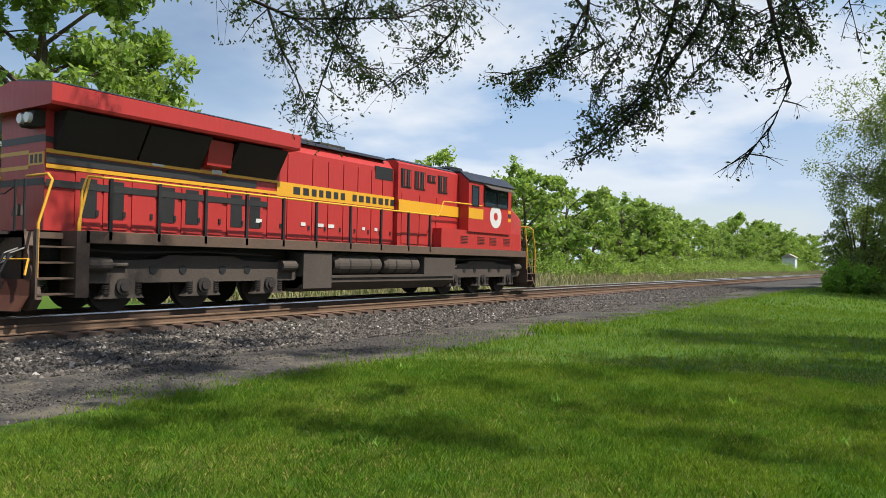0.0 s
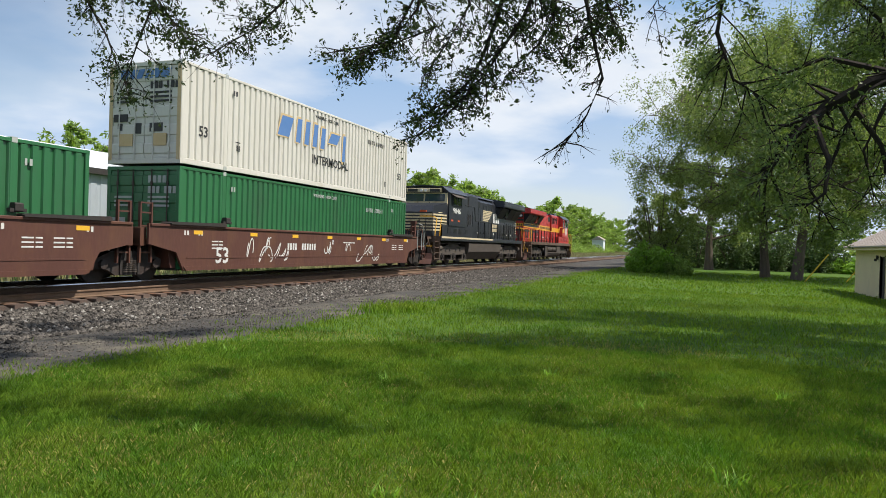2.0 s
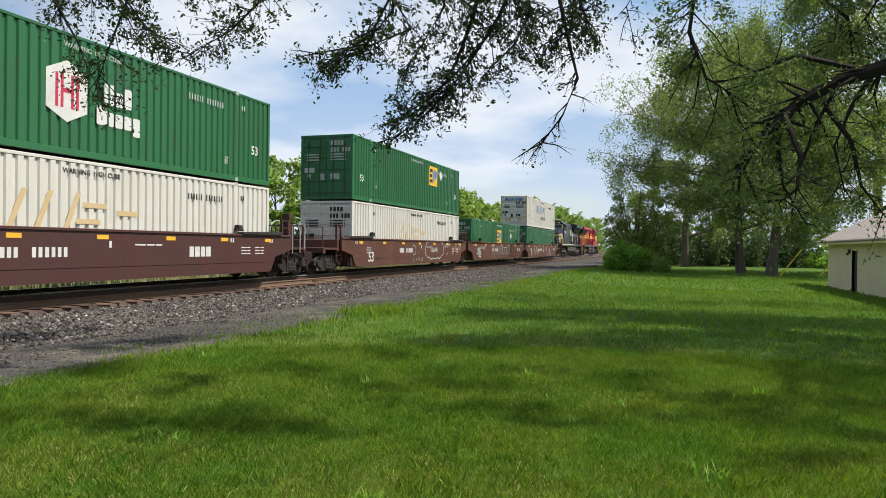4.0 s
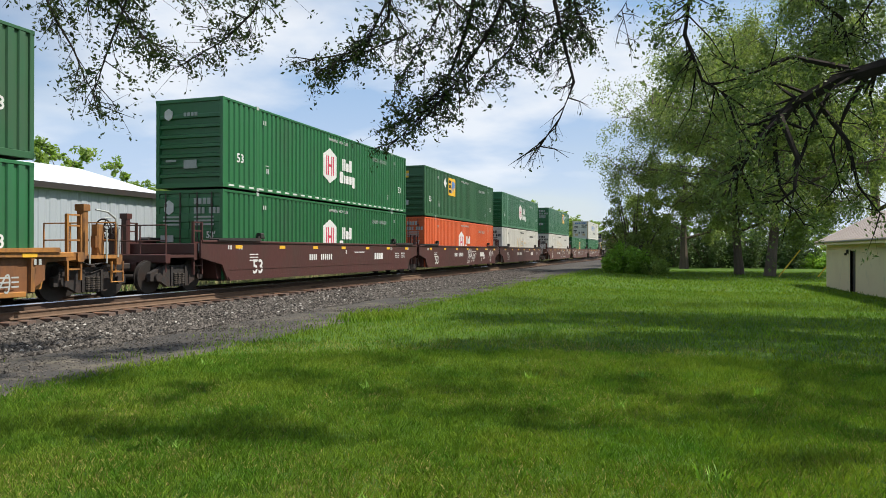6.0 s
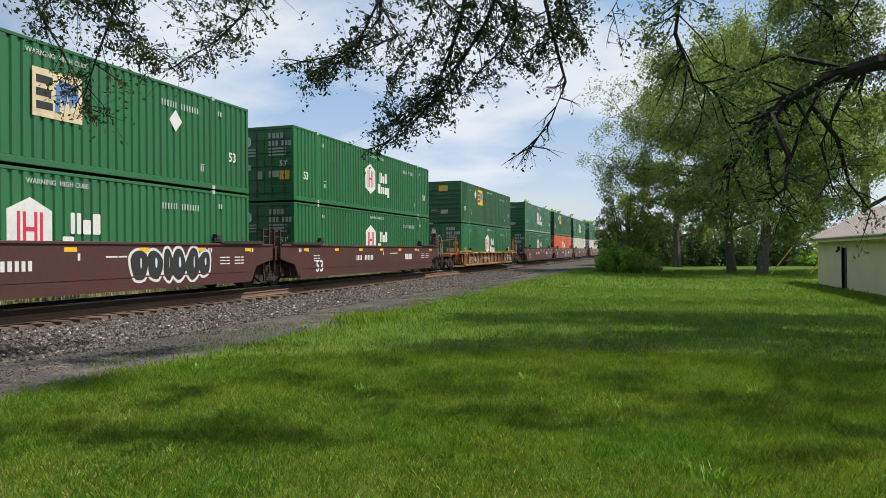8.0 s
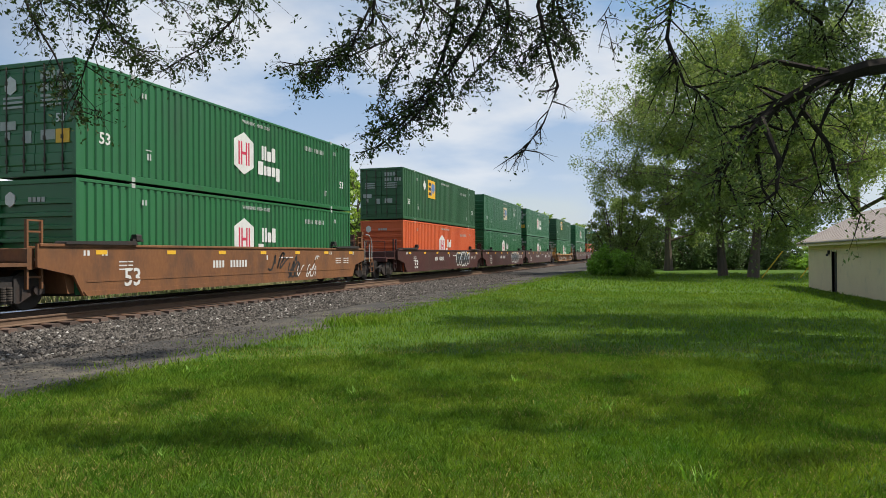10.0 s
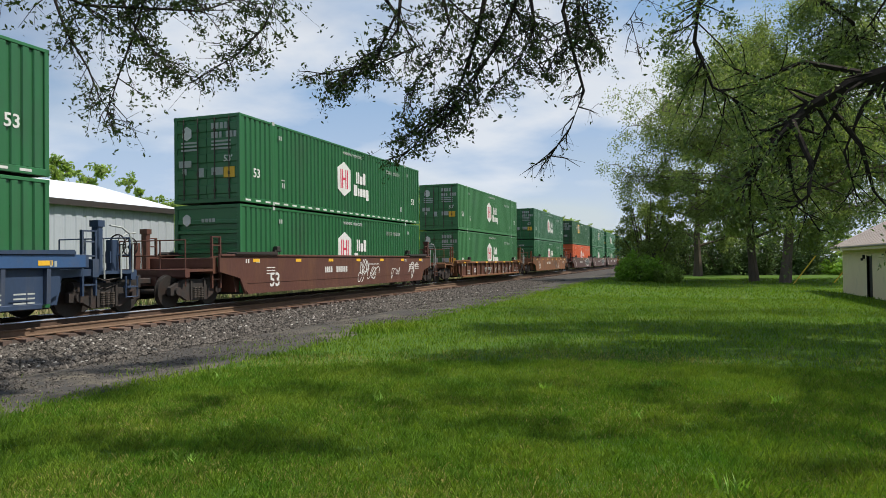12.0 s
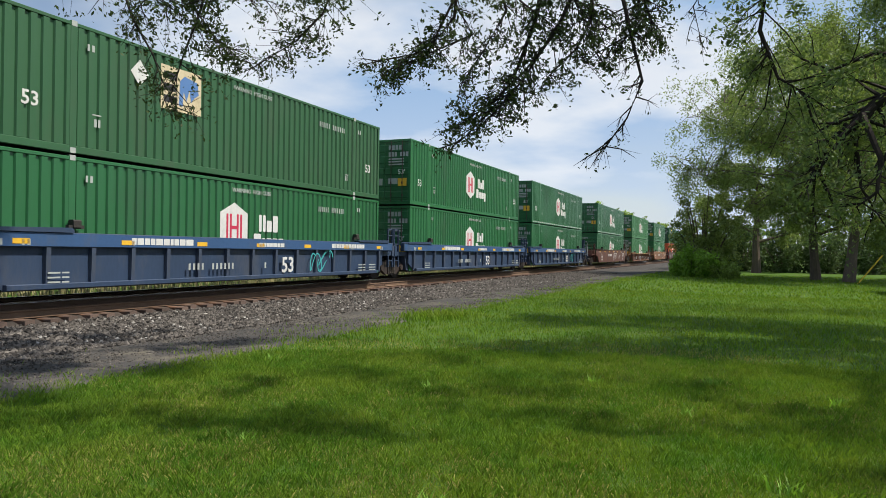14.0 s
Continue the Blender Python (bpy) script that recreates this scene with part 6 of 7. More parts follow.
def blades(name, n, region, height, width, mat, label, category, seed, keep=None, lean=0.5):
    """Loose grass blades, each a bent strip of two faces."""
    rng = np.random.default_rng(seed)
    x, y = region(rng, n)
    if keep is not None:
        m = keep(x, y, rng)
        x, y = x[m], y[m]
        n = len(x)
    z = np.array([ground_z(a, b) for a, b in zip(x, y)]) if n < 400000 else np.full(n, -0.45)
    h = height * rng.uniform(0.5, 1.3, n)
    if n > 20000 and height < 0.1:
        h *= 1.0 + 0.55 * np.sin(x * 9.1 + 2.1 * np.sin(y * 5.3)) * np.sin(y * 8.3 + 1.7 * np.sin(x * 4.1)) * np.sin(x * 2.3 + y * 1.9)
    w = width * rng.uniform(0.7, 1.3, n)
    a = rng.uniform(0, 2 * np.pi, n)
    dx, dy = np.cos(a), np.sin(a)
    t = rng.uniform(0, 2 * np.pi, n)
    l = h * lean * rng.uniform(0.2, 1.2, n)
    lx, ly = np.cos(t) * l, np.sin(t) * l
    if n > 20000 and height < 0.1:
        v = np.stack([np.stack([x - dx * w, y - dy * w, z - 0.01], -1), np.stack([x + dx * w, y + dy * w, z - 0.01], -1), np.stack([x + lx + dx * w * 0.25, y + ly + dy * w * 0.25, z + h], -1), np.stack([x + lx * 0.7 - dx * w * 0.5, y + ly * 0.7 - dy * w * 0.5, z + h * 0.85], -1)], 1)
        ob = mesh_object(name, v.reshape(-1, 3), np.arange(4 * n).reshape(n, 4), mat)
        return tagged(ob, label, category, kind="stuff")
    v = np.empty((n, 5, 3))
    v[:, 0] = np.stack([x - dx * w, y - dy * w, z - 0.01], -1)
    v[:, 1] = np.stack([x + dx * w, y + dy * w, z - 0.01], -1)
    v[:, 2] = np.stack([x + dx * w * 0.8 + lx * 0.35, y + dy * w * 0.8 + ly * 0.35, z + h * 0.55], -1)
    v[:, 3] = np.stack([x - dx * w * 0.8 + lx * 0.35, y - dy * w * 0.8 + ly * 0.35, z + h * 0.55], -1)
    v[:, 4] = np.stack([x + lx, y + ly, z + h], -1)
    f = np.array([(0, 1, 2), (0, 2, 3), (3, 2, 4)])[None] + 5 * np.arange(n)[:, None, None]
    ob = mesh_object(name, v.reshape(-1, 3), f.reshape(-1, 3), mat)
    return tagged(ob, label, category, kind="stuff")


def fan(d0, d1, a0, a1, power=1.0):
    """Places spread over a part of a ring round the viewer; angles in degrees from +y towards +x."""
    def region(rng, n):
        d = d0 + (d1 - d0) * rng.uniform(0, 1, n) ** power
        a = np.radians(rng.uniform(a0, a1, n))
        return d * np.sin(a), d * np.cos(a)
    return region


def on_lawn(x, y, rng):
    edge = GRASS_EDGE + 0.45 * np.sin(y * 0.7) * np.sin(y * 0.23 + 1) + rng.normal(0, 0.25, len(x))
    return x > edge


def build_grass():
    blades("lawn_grass", 270000, fan(3.6, 11.5, -71, 18, 0.85), 0.058, 0.0034, "blade", "mown green lawn grass", "grass", 11, on_lawn, 0.8)
    blades("lawn_grass_underfoot", 45000, fan(0.1, 3.7, -180, 180, 0.6), 0.058, 0.0045, "blade", "mown green lawn grass", "grass", 19, on_lawn, 0.8)
    blades("lawn_grass_behind", 60000, fan(3.6, 9.5, 18, 289, 0.8), 0.058, 0.006, "blade", "mown green lawn grass", "grass", 20, on_lawn, 0.8)
    blades("lawn_grass_far", 160000, fan(11.0, 34, -68, 18, 0.8), 0.065, 0.008, "blade", "mown green lawn grass", "grass", 12, on_lawn, 0.8)
    blades("lawn_grass_distant", 60000, fan(32, 75, -40, 18, 0.9), 0.09, 0.022, "blade", "mown green lawn grass", "grass", 13, on_lawn, 0.8)
    blades("edge_weeds", 5200, lambda r, n: (GRASS_EDGE + r.normal(0.0, 0.35, n), r.uniform(8, 60, n)), 0.10, 0.008, "blade", "ragged weeds along the lawn edge", "weeds", 14, None, 0.9)
    tufts = lambda x, y, r: np.array([noise.noise((a * 0.9, b * 0.9, 3.0)) for a, b in zip(x, y)]) > r.uniform(-0.05, 0.4, len(x))
    blades("path_tufts", 16000, lambda r, n: (GRASS_EDGE - np.abs(r.normal(0, 0.75, n)), r.uniform(4, 50, n)), 0.06, 0.006, "blade", "sparse grass tufts creeping over the cinder strip", "grass", 18, tufts, 0.9)
    blades("tall_dry_grass", 52000, lambda r, n: (r.uniform(-28, -19.0, n), r.uniform(14, 260, n)), 0.6, 0.022, "dry", "tall dry grass strip beyond the track", "grass", 15, None, 0.5)
    patch = lambda x, y, r: on_lawn(x, y, r) & (np.array([noise.noise((a * 0.55, b * 0.55, 6.0)) + 0.5 * noise.noise((a * 1.7, b * 1.7, 2.0)) for a, b in zip(x, y)]) > r.uniform(-0.25, 0.35, len(x)))
    blades("dry_lawn_patches", 100000, fan(3.6, 13, -71, 18, 1.2), 0.042, 0.0034, "thatch", "dry straw-coloured patches in the lawn", "grass", 17, patch, 1.0)
    # weed clump on the lawn edge and a few broad weeds
    blades("weed_clump", 900, lambda r, n: (-7.0 + r.normal(0, 0.4, n), 16.0 + r.normal(0, 0.5, n)), 0.17, 0.014, "blade", "clump of green weeds on the path edge", "weeds", 16, None, 0.8)
    rng = random.Random(9)
    for i in range(12):
        d, a = rng.uniform(4.2, 13), math.radians(rng.uniform(-45, 10))
        x, y = d * math.sin(a), d * math.cos(a)
        if x < GRASS_EDGE + 0.5:
            continue
        ob = blades("lawn_weed", 26, lambda r, n: (x + r.normal(0, 0.05, n), y + r.normal(0, 0.05, n)), 0.11, 0.009, "leaf_bush", "pale green weed tuft in the lawn", "weed", 100 + i, None, 1.0)
        ob["group"] = "weed tufts in the lawn"


# ---- trees ----
def leaf_cloud(centres, radii, count, size, rng, flat=0.75, droop=0.0):
    """Leaves as small folded quads strewn about the twig ends."""
    n = count
    k = rng.integers(0, len(centres), n)
    c, r = np.asarray(centres)[k], np.asarray(radii)[k]
    off = rng.normal(0, 1, (n, 3))
    off *= (rng.uniform(0, 1, n) ** 0.45 / np.linalg.norm(off, axis=1))[:, None] * r[:, None]
    off[:, 2] *= flat
    p = c + off
    p[:, 2] -= droop * rng.uniform(0, 2, n) * r
    s = size * rng.uniform(0.6, 1.3, n)
    d = rng.normal(0, 1, (n, 3)); d /= np.linalg.norm(d, axis=1)[:, None]
    e = np.cross(d, rng.normal(0, 1, (n, 3))); e /= np.linalg.norm(e, axis=1)[:, None]
    d, e = d * s[:, None], e * (s * 0.45)[:, None]
    v = np.stack([p - d * 0.5, p + e * 0.5, p + d * 0.5, p - e * 0.5], 1)
    f = np.arange(4 * n).reshape(n, 4)
    return v.reshape(-1, 3), f


def limb_tree(rng, base, height, spread, trunk_r, first=0.3, limbs=9, leader=True, lean=(0, 0), twigs=7, squash=0.5):
    """Trunk and limbs as a shape, and the ends of the twigs."""
    s, ends, rads = Shape(), [], []
    bx, by, bz = base
    top = Vector((bx + lean[0], by + lean[1], bz + height * 0.86))
    b = Vector(base)
    trunk = [b + (top - b) * t + Vector((rng.normal(0, 0.03), rng.normal(0, 0.03), 0)) * height * 0.25 * t for t in (0, 0.12, 0.3, 0.5, 0.7, 0.88, 1.0)]
    trunk[0] = b - Vector((0, 0, 0.15))
    s.tube(trunk, [trunk_r * q for q in (1.35, 1.0, 0.86, 0.66, 0.45, 0.25, 0.08)], 9)
    for i in range(limbs):
        t = first + (0.95 - first) * (i + rng.uniform(0, 0.7)) / limbs
        root = b + (top - b) * t
        a = i * 2.4 + rng.uniform(-0.5, 0.5)
        prof = math.sin(math.pi * min(0.97, 0.18 + 0.8 * (t - first) / (1 - first + 1e-6))) ** 0.6
        l = spread * prof * rng.uniform(0.75, 1.15)
        rise = height * (0.10 + 0.16 * t) * rng.uniform(0.5, 1.3)
        tip = root + Vector((math.cos(a) * l, math.sin(a) * l, rise))
        mid = root + (tip - root) * 0.5 + Vector((rng.normal(0, 0.06) * l, rng.normal(0, 0.06) * l, rise * 0.25))
        r0 = trunk_r * (1 - t) * 0.55 + 0.03
        s.tube([root, root + (mid - root) * 0.5, mid, mid + (tip - mid) * 0.6, tip], [r0, r0 * 0.8, r0 * 0.6, r0 * 0.35, 0.02], 6)
        for j in range(twigs):
            q = rng.uniform(0.35, 1.0)
            at = root + (mid - root) * (q * 2) if q < 0.5 else mid + (tip - mid) * (q * 2 - 1)
            end = at + Vector((rng.normal(0, 0.22) * l, rng.normal(0, 0.22) * l, rng.normal(0.05, 0.16) * l))
            s.tube([at, (at + end) / 2 + Vector((0, 0, 0.05 * l)), end], [r0 * 0.25 + 0.01, r0 * 0.16 + 0.008, 0.008], 4)
            for g in (end, (at + end) / 2):
                ends.append(tuple(g)); rads.append(spread * rng.uniform(0.06, 0.13))
        ends.append(tuple(tip)); rads.append(spread * 0.16)
    return s, ends, rads


def tree(label, base, height, spread, trunk_r, leaves, leaf_size, mat, seed, first=0.3, limbs=9, group="", lean=(0, 0), flat=0.75, droop=0.0, twigs=7, name="tree", category="tree"):
    rng = np.random.default_rng(seed)
    t = thing(name, label, category, group, pose(*base))
    s, ends, rads = limb_tree(rng, (0, 0, 0), height, spread, trunk_r, first, limbs, True, lean, twigs)
    part("trunk", s, "bark", t)
    v, f = leaf_cloud(ends, rads, leaves, leaf_size, rng, flat, droop)
    crown = mesh_object("crown", v, f, mat)
    crown.parent = t
    return t


def shrub(label, base, height, spread, leaves, leaf_size, mat, seed, group="", category="shrub"):
    """Many-stemmed shrub, leafy from the ground up in uneven lumps."""
    rng = np.random.default_rng(seed)
    t = thing(category, label, category, group, pose(*base))
    stems, ends, rads = Shape(), [], []
    for i in range(16):
        a, q = i * 2.4 + rng.uniform(-0.4, 0.4), spread * math.sqrt((i + 0.5) / 16)
        top = height * (1 - 0.55 * (q / spread) ** 2) * rng.uniform(0.7, 1.08)
        foot = Vector((0.15 * q * math.cos(a), 0.15 * q * math.sin(a), -0.15))
        tip = Vector((q * math.cos(a), q * math.sin(a), top))
        stems.tube([foot, foot.lerp(tip, 0.5) + Vector((0, 0, 0.1 * top)), tip], [0.012 * height, 0.008 * height, 0.004], 5)
        for k in range(5):
            z = top * (0.12 + 0.2 * k)
            ends.append((tip.x * (0.75 + 0.06 * k) + rng.normal(0, 0.08 * spread), tip.y * (0.75 + 0.06 * k) + rng.normal(0, 0.08 * spread), z))
            rads.append(spread * rng.uniform(0.18, 0.30))
    part("stem", stems, "bark", t)
    v, f = leaf_cloud(ends, rads, leaves, leaf_size, rng, 0.85)
    mesh_object("crown", v, f, mat).parent = t
    return t


def hanging_bough(owner, pts, r0, rng, leaves, leafy, size=0.05, side=0.35, bare=False, mat="leaf_near"):
    """A bough with side twigs and small leaves; pts in the world."""
    s = Shape()
    pts = [Vector(p) for p in pts]
    n = len(pts)
    s.tube(pts, [r0 * (1 - 0.85 * i / (n - 1)) for i in range(n)], 6)
    ends, rads = [], []
    for i in range(leafy):
        q = rng.uniform(0.12, 1.0) * (n - 1)
        k = min(n - 2, int(q))
        at = pts[k] + (pts[k + 1] - pts[k]) * (q - k)
        d = (pts[k + 1] - pts[k]).normalized()
        l = side * rng.uniform(0.4, 1.3)
        v = d * rng.uniform(0.1, 0.9) + Vector((rng.normal(0, 0.7), rng.normal(0, 0.5), rng.normal(-0.25, 0.5)))
        end = at + v.normalized() * l
        mid = (at + end) / 2 + Vector((rng.normal(0, 0.05), rng.normal(0, 0.05), rng.normal(0.02, 0.04))) * l
        s.tube([at, mid, end], [r0 * 0.18 + 0.0018, r0 * 0.12 + 0.0014, 0.0012], 4)
        for j in range(3 if not bare else 4):
            e2 = mid + (end - mid) * rng.uniform(0, 1) + Vector((rng.normal(0, 0.3), rng.normal(0, 0.3), rng.normal(-0.1, 0.3))) * l * 0.8
            s.tube([mid, (mid + e2) / 2, e2], [0.0022, 0.0018, 0.001], 3)
            ends.append(tuple(e2)); rads.append(l * 0.24)
        ends.append(tuple(end)); rads.append(l * 0.28)
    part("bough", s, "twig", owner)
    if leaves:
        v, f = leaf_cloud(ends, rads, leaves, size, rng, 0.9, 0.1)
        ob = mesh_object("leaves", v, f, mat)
        ob.parent = owner
    return s


def build_trees():
    rng = np.random.default_rng(21)
    # tall elms beside the shed
    tree("spreading green elm with rough grey-brown trunk on the lawn", (6.9, 60.0, -0.75), 19.5, 10.2, 0.36, 125000, 0.20, "leaf_elm", 31, 0.22, 24, "lawn trees", (1.5, 0), 0.75, 0.7, 14)
    tree("spreading green elm with forked rough trunk on the lawn", (5.1, 64.5, -0.75), 18, 9.6, 0.33, 115000, 0.20, "leaf_elm", 32, 0.22, 24, "lawn trees", (-1.0, 1), 0.75, 0.7, 14)
    tree("slender green tree with brown trunk beyond the elms", (0.9, 84.5, -0.8), 14, 7, 0.42, 22000, 0.32, "leaf_elm", 33, 0.28, 12, "lawn trees")
    shrub("grey-green leafy tree beside the track clearing", (-3.6, 67.0, -0.75), 9.0, 3.1, 15000, 0.25, "leaf_elm", 34, "lawn trees", "tree")
    tree("broad leafy tree behind the shed", (15.5, 66.0, -0.8), 17, 9.0, 0.45, 26000, 0.36, "leaf_elm", 35, 0.36, 14, "lawn trees")
    shrub("green bush with long shoots at the lawn end", (-4.0, 60.5, -0.72), 2.7, 2.1, 6500, 0.27, "leaf_bush", 36, "", "bush")
    shrub("low grey-green bush at the lawn end", (-1.7, 60.2, -0.72), 1.8, 1.3, 5000, 0.17, "leaf_wood", 37, "", "bush")
    # dark hedge closing the lawn
    for i in range(11):
        x = -4 + i * 4.0 + rng.uniform(-0.8, 0.8)
        shrub("dark green hedge shrub closing the lawn" if i < 5 else "bright green shrub beyond the lawn", (x, 92 + rng.uniform(-2, 3) - 0.25 * i, -0.8), rng.uniform(4.8, 6.6) if i < 5 else rng.uniform(1.5, 2.6), 3.0, 7000, 0.34, "leaf_dark" if i < 5 else "leaf_bush", 40 + i, "hedge shrubs")
    # tree line beyond the track
    protos = {}
    y, i = 46.0, 0
    while y < 330:
        kind = i % 4
        x = -31 + rng.uniform(-3, 3) - (0.02 * y)
        h = rng.uniform(8.6, 10.8) if y < 80 else rng.uniform(7.6, 10.5) if y < 170 else rng.uniform(10, 14)
        if kind not in protos:
            protos[kind] = tree("leafy green tree in the row beyond the track", (x, y, -0.7), 9.5, 4.4, 0.2, 5600, 0.46, "leaf_wood", 70 + kind, 0.06, 15, "tree line beyond the track", (0, 0), 0.9, 0.1, 6)
            protos[kind].scale = (h / 9.5,) * 3
        else:
            c = copy_thing(protos[kind], pose(x, y, -0.7, 0, 0, rng.uniform(0, 360)))
            k = h / 9.5
            c.scale = (k * rng.uniform(0.95, 1.25), k * rng.uniform(0.95, 1.25), k)
        y += rng.uniform(3.2, 5.2) * (1 if y < 110 else 1.6)
        i += 1
    # low brush under the row
    for j in range(26):
        x, y = -26.5 + rng.uniform(-1.2, 0.8), 48 + j * 6.5 + rng.uniform(-2, 2)
        if j == 0:
            brush = shrub("low green brush below the trees", (x, y, -0.7), 3.0, 2.8, 3600, 0.27, "leaf_wood", 90, "brush beyond the track")
        else:
            copy_thing(brush, pose(x, y, -0.7, 0, 0, rng.uniform(0, 360)))
    # distant trees across the end of the view
    for j in range(22):
        x, y = -20 + j * 9 + rng.uniform(-3, 3), 330 + rng.uniform(-25, 40) - max(0, j - 8) * 9
        c = copy_thing(protos[j % 4], pose(x, y, -0.8, 0, 0, rng.uniform(0, 360)))
        k = rng.uniform(1.1, 1.6)
        c.scale = (k * 1.3, k * 1.3, k)
        c["label"], c["group"] = "distant leafy tree closing the view", "distant trees"
    # large tree close to the far side of the track, and trees behind the white hall
    tree("tall bright green tree beyond the track", (-26.6, 13.2, -0.7), 15.5, 5.2, 0.30, 60000, 0.32, "leaf_wood", 61, 0.16, 24, "", (0, 0), 0.8, 0.3, 14)
    for j, (x, y, h) in enumerate(((-52, 66, 10), (-66, 44, 12), (-70, 20, 11), (-46, 58, 8.5), (-36, 52, 7.5), (-64, 32, 11.5), (-75, 71, 14.5), (-62, 69.5, 11.0))):
        c = copy_thing(protos[j % 4], pose(x, y, -0.8, 0, 0, 70 * j))
        c.scale = (h / 9.5,) * 3
        c["label"] = "green tree beside the white metal hall"
    # big tree off the lawn's edge whose limb reaches over the lawn
    t = tree("large tree with rough dark limbs reaching over the lawn", (8.6, 16.0, -0.5), 15, 6.8, 0.42, 60000, 0.135, "leaf_shade", 51, 0.40, 16, "", (0, 0), 0.7, 0.3, 13)
    t.name = "lawn_tree"
    own = thing("overhanging_limb", "gnarled shade-darkened limb with drooping leafy twigs over the lawn", "tree limb")
    r2 = np.random.default_rng(52)
    hanging_bough(own, [(8.5, 16.0, 4.2), (6.2, 15.2, 4.85), (3.6, 14.56, 4.55), (2.84, 14.73, 4.38), (2.1, 14.85, 3.98), (1.61, 14.91, 3.48), (1.21, 14.95, 3.01), (1.11, 14.96, 2.63)], 0.20, r2, 1800, 40, 0.10, 1.0, mat="leaf_shade")
    hanging_bough(own, [(1.85, 14.6, 3.75), (2.08, 14.1, 2.9), (2.0, 13.9, 2.3), (1.69, 13.9, 2.05)], 0.07, r2, 500, 16, 0.09, 0.7, mat="leaf_shade")
    hanging_bough(own, [(3.0, 14.0, 6.9), (0.25, 13.0, 5.7), (0.15, 13.0, 4.97), (0.43, 12.99, 4.16), (0.88, 12.97, 3.83)], 0.07, r2, 2600, 40, 0.09, 1.1, mat="leaf_shade")
    # crooked branches drooping from the limb, their shade put into the bark colour
    for pts in (
        [(2.88, 15.04, 4.48), (2.47, 14.91, 3.61), (2.17, 14.81, 2.76), (2.07, 14.78, 2.01)],
        [(2.07, 14.78, 3.93), (1.77, 14.68, 3.29), (1.87, 14.71, 2.44), (2.32, 14.86, 1.69)],
        [(2.47, 14.91, 4.14), (3.08, 15.11, 3.29), (3.28, 15.17, 2.44), (3.69, 15.31, 1.9)],
        [(2.07, 14.78, 3.93), (1.56, 14.61, 3.4), (1.16, 14.48, 2.76), (0.96, 14.41, 2.44)],
        [(3.08, 15.11, 4.67), (2.07, 14.78, 4.89), (1.36, 14.54, 4.57), (0.85, 14.38, 4.78)],
        [(3.49, 15.24, 4.62), (3.08, 15.11, 3.93), (2.78, 15.01, 3.18), (2.98, 15.07, 2.33)],
    ):
        hanging_bough(own, pts, 0.06, r2, 420, 14, 0.09, 0.7, mat="leaf_shade")
    for j in range(9):
        a = Vector((2.4 + j * 0.8, 18.2 + r2.uniform(-1.2, 1.8), 7.6 + r2.uniform(-0.5, 1.0)))
        hanging_bough(own, [a, a + Vector((r2.normal(0, 0.5), 0.3, -0.9)), a + Vector((r2.normal(0, 0.8), 0.5, -2.0)), a + Vector((r2.normal(0, 1.0), 0.5, -3.1))], 0.05, r2, 2600, 36, 0.09, 1.1, mat="leaf_shade")


build_ties()
scatter_stones()
build_grass()
build_trees()


# ---- the tree over the viewer ----
# lawn shade patches: x, y, radius; unseen boughs added towards the sun cast them
FAR_SHADE = ((-3.5, 17.2, 1.5), (-0.9, 18.8, 1.4), (1.8, 18.9, 1.7), (3.7, 18.1, 1.1), (-3.5, 23.5, 2.4), (1.0, 25.0, 2.6), (4.5, 24.6, 2.1))
NEAR_SHADE = ((-4.1, 11.8, 0.8), (-4.4, 9.6, 0.8), (-2.0, 8.3, 0.95), (-3.0, 7.5, 0.75), (-0.8, 9.1, 0.75), (-4.6, 8.1, 0.5), (-0.7, 7.1, 0.6), (-1.6, 6.7, 0.5),
              (0.1, 8.3, 0.5), (0.9, 7.9, 0.6), (1.8, 8.6, 0.55), (1.1, 6.0, 0.4), (1.6, 6.9, 0.4), (-5.3, 6.8, 0.6), (-5.3, 5.6, 0.6), (-3.8, 5.7, 0.35),
              (0.6, 10.6, 0.9), (2.4, 10.4, 0.8), (2.2, 13.0, 1.0), (-1.2, 13.2, 0.8), (1.9, 5.6, 0.45))


def shade_boughs(owner, rng, fork, patches, r0):
    """Unseen leafy boughs from a fork, added between sun and lawn patch as shade."""
    limbs, ends, rads, forks = Shape(), [], [], [fork]
    for x, y, r in patches:
        d = math.hypot(x, y)
        h = 5.0 + 0.47 * d + r
        tip = Vector((x + h * SUN_DIR.x / SUN_DIR.z, y + h * SUN_DIR.y / SUN_DIR.z, h - 0.45))
        near = min(forks, key=lambda p: (p - tip).length)
        k = 1.0 if near == fork else 0.3
        mid = near.lerp(tip, 0.55) + Vector((0, 0, 0.35))
        limbs.tube([near, near.lerp(mid, 0.5) + Vector((0, 0, 0.15)), mid, tip], [r0 * k, r0 * 0.6 * k, r0 * 0.35 * k, 0.012], 6)
        forks.append(tip)
        for j in range(max(6, int(9 * r))):
            a, q = rng.uniform(0, 2 * math.pi), r * rng.uniform(0.1, 1.0) ** 0.6
            e = tip + Vector((q * math.cos(a) * 1.1, q * math.sin(a), rng.uniform(-0.1, 0.5)))
            limbs.tube([tip, tip.lerp(e, 0.5) + Vector((0, 0, 0.08)), e], [0.02, 0.012, 0.004], 4)
            ends.append(tuple(e)); rads.append(max(0.28, 0.42 * r))
    part("upper_limbs", limbs, "bark", owner)
    total = sum(math.pi * r * r for x, y, r in patches)
    v, f = leaf_cloud(ends, rads, int(total * 320), 0.125, rng, 0.6)
    mesh_object("crown", v, f, "leaf_near").parent = owner


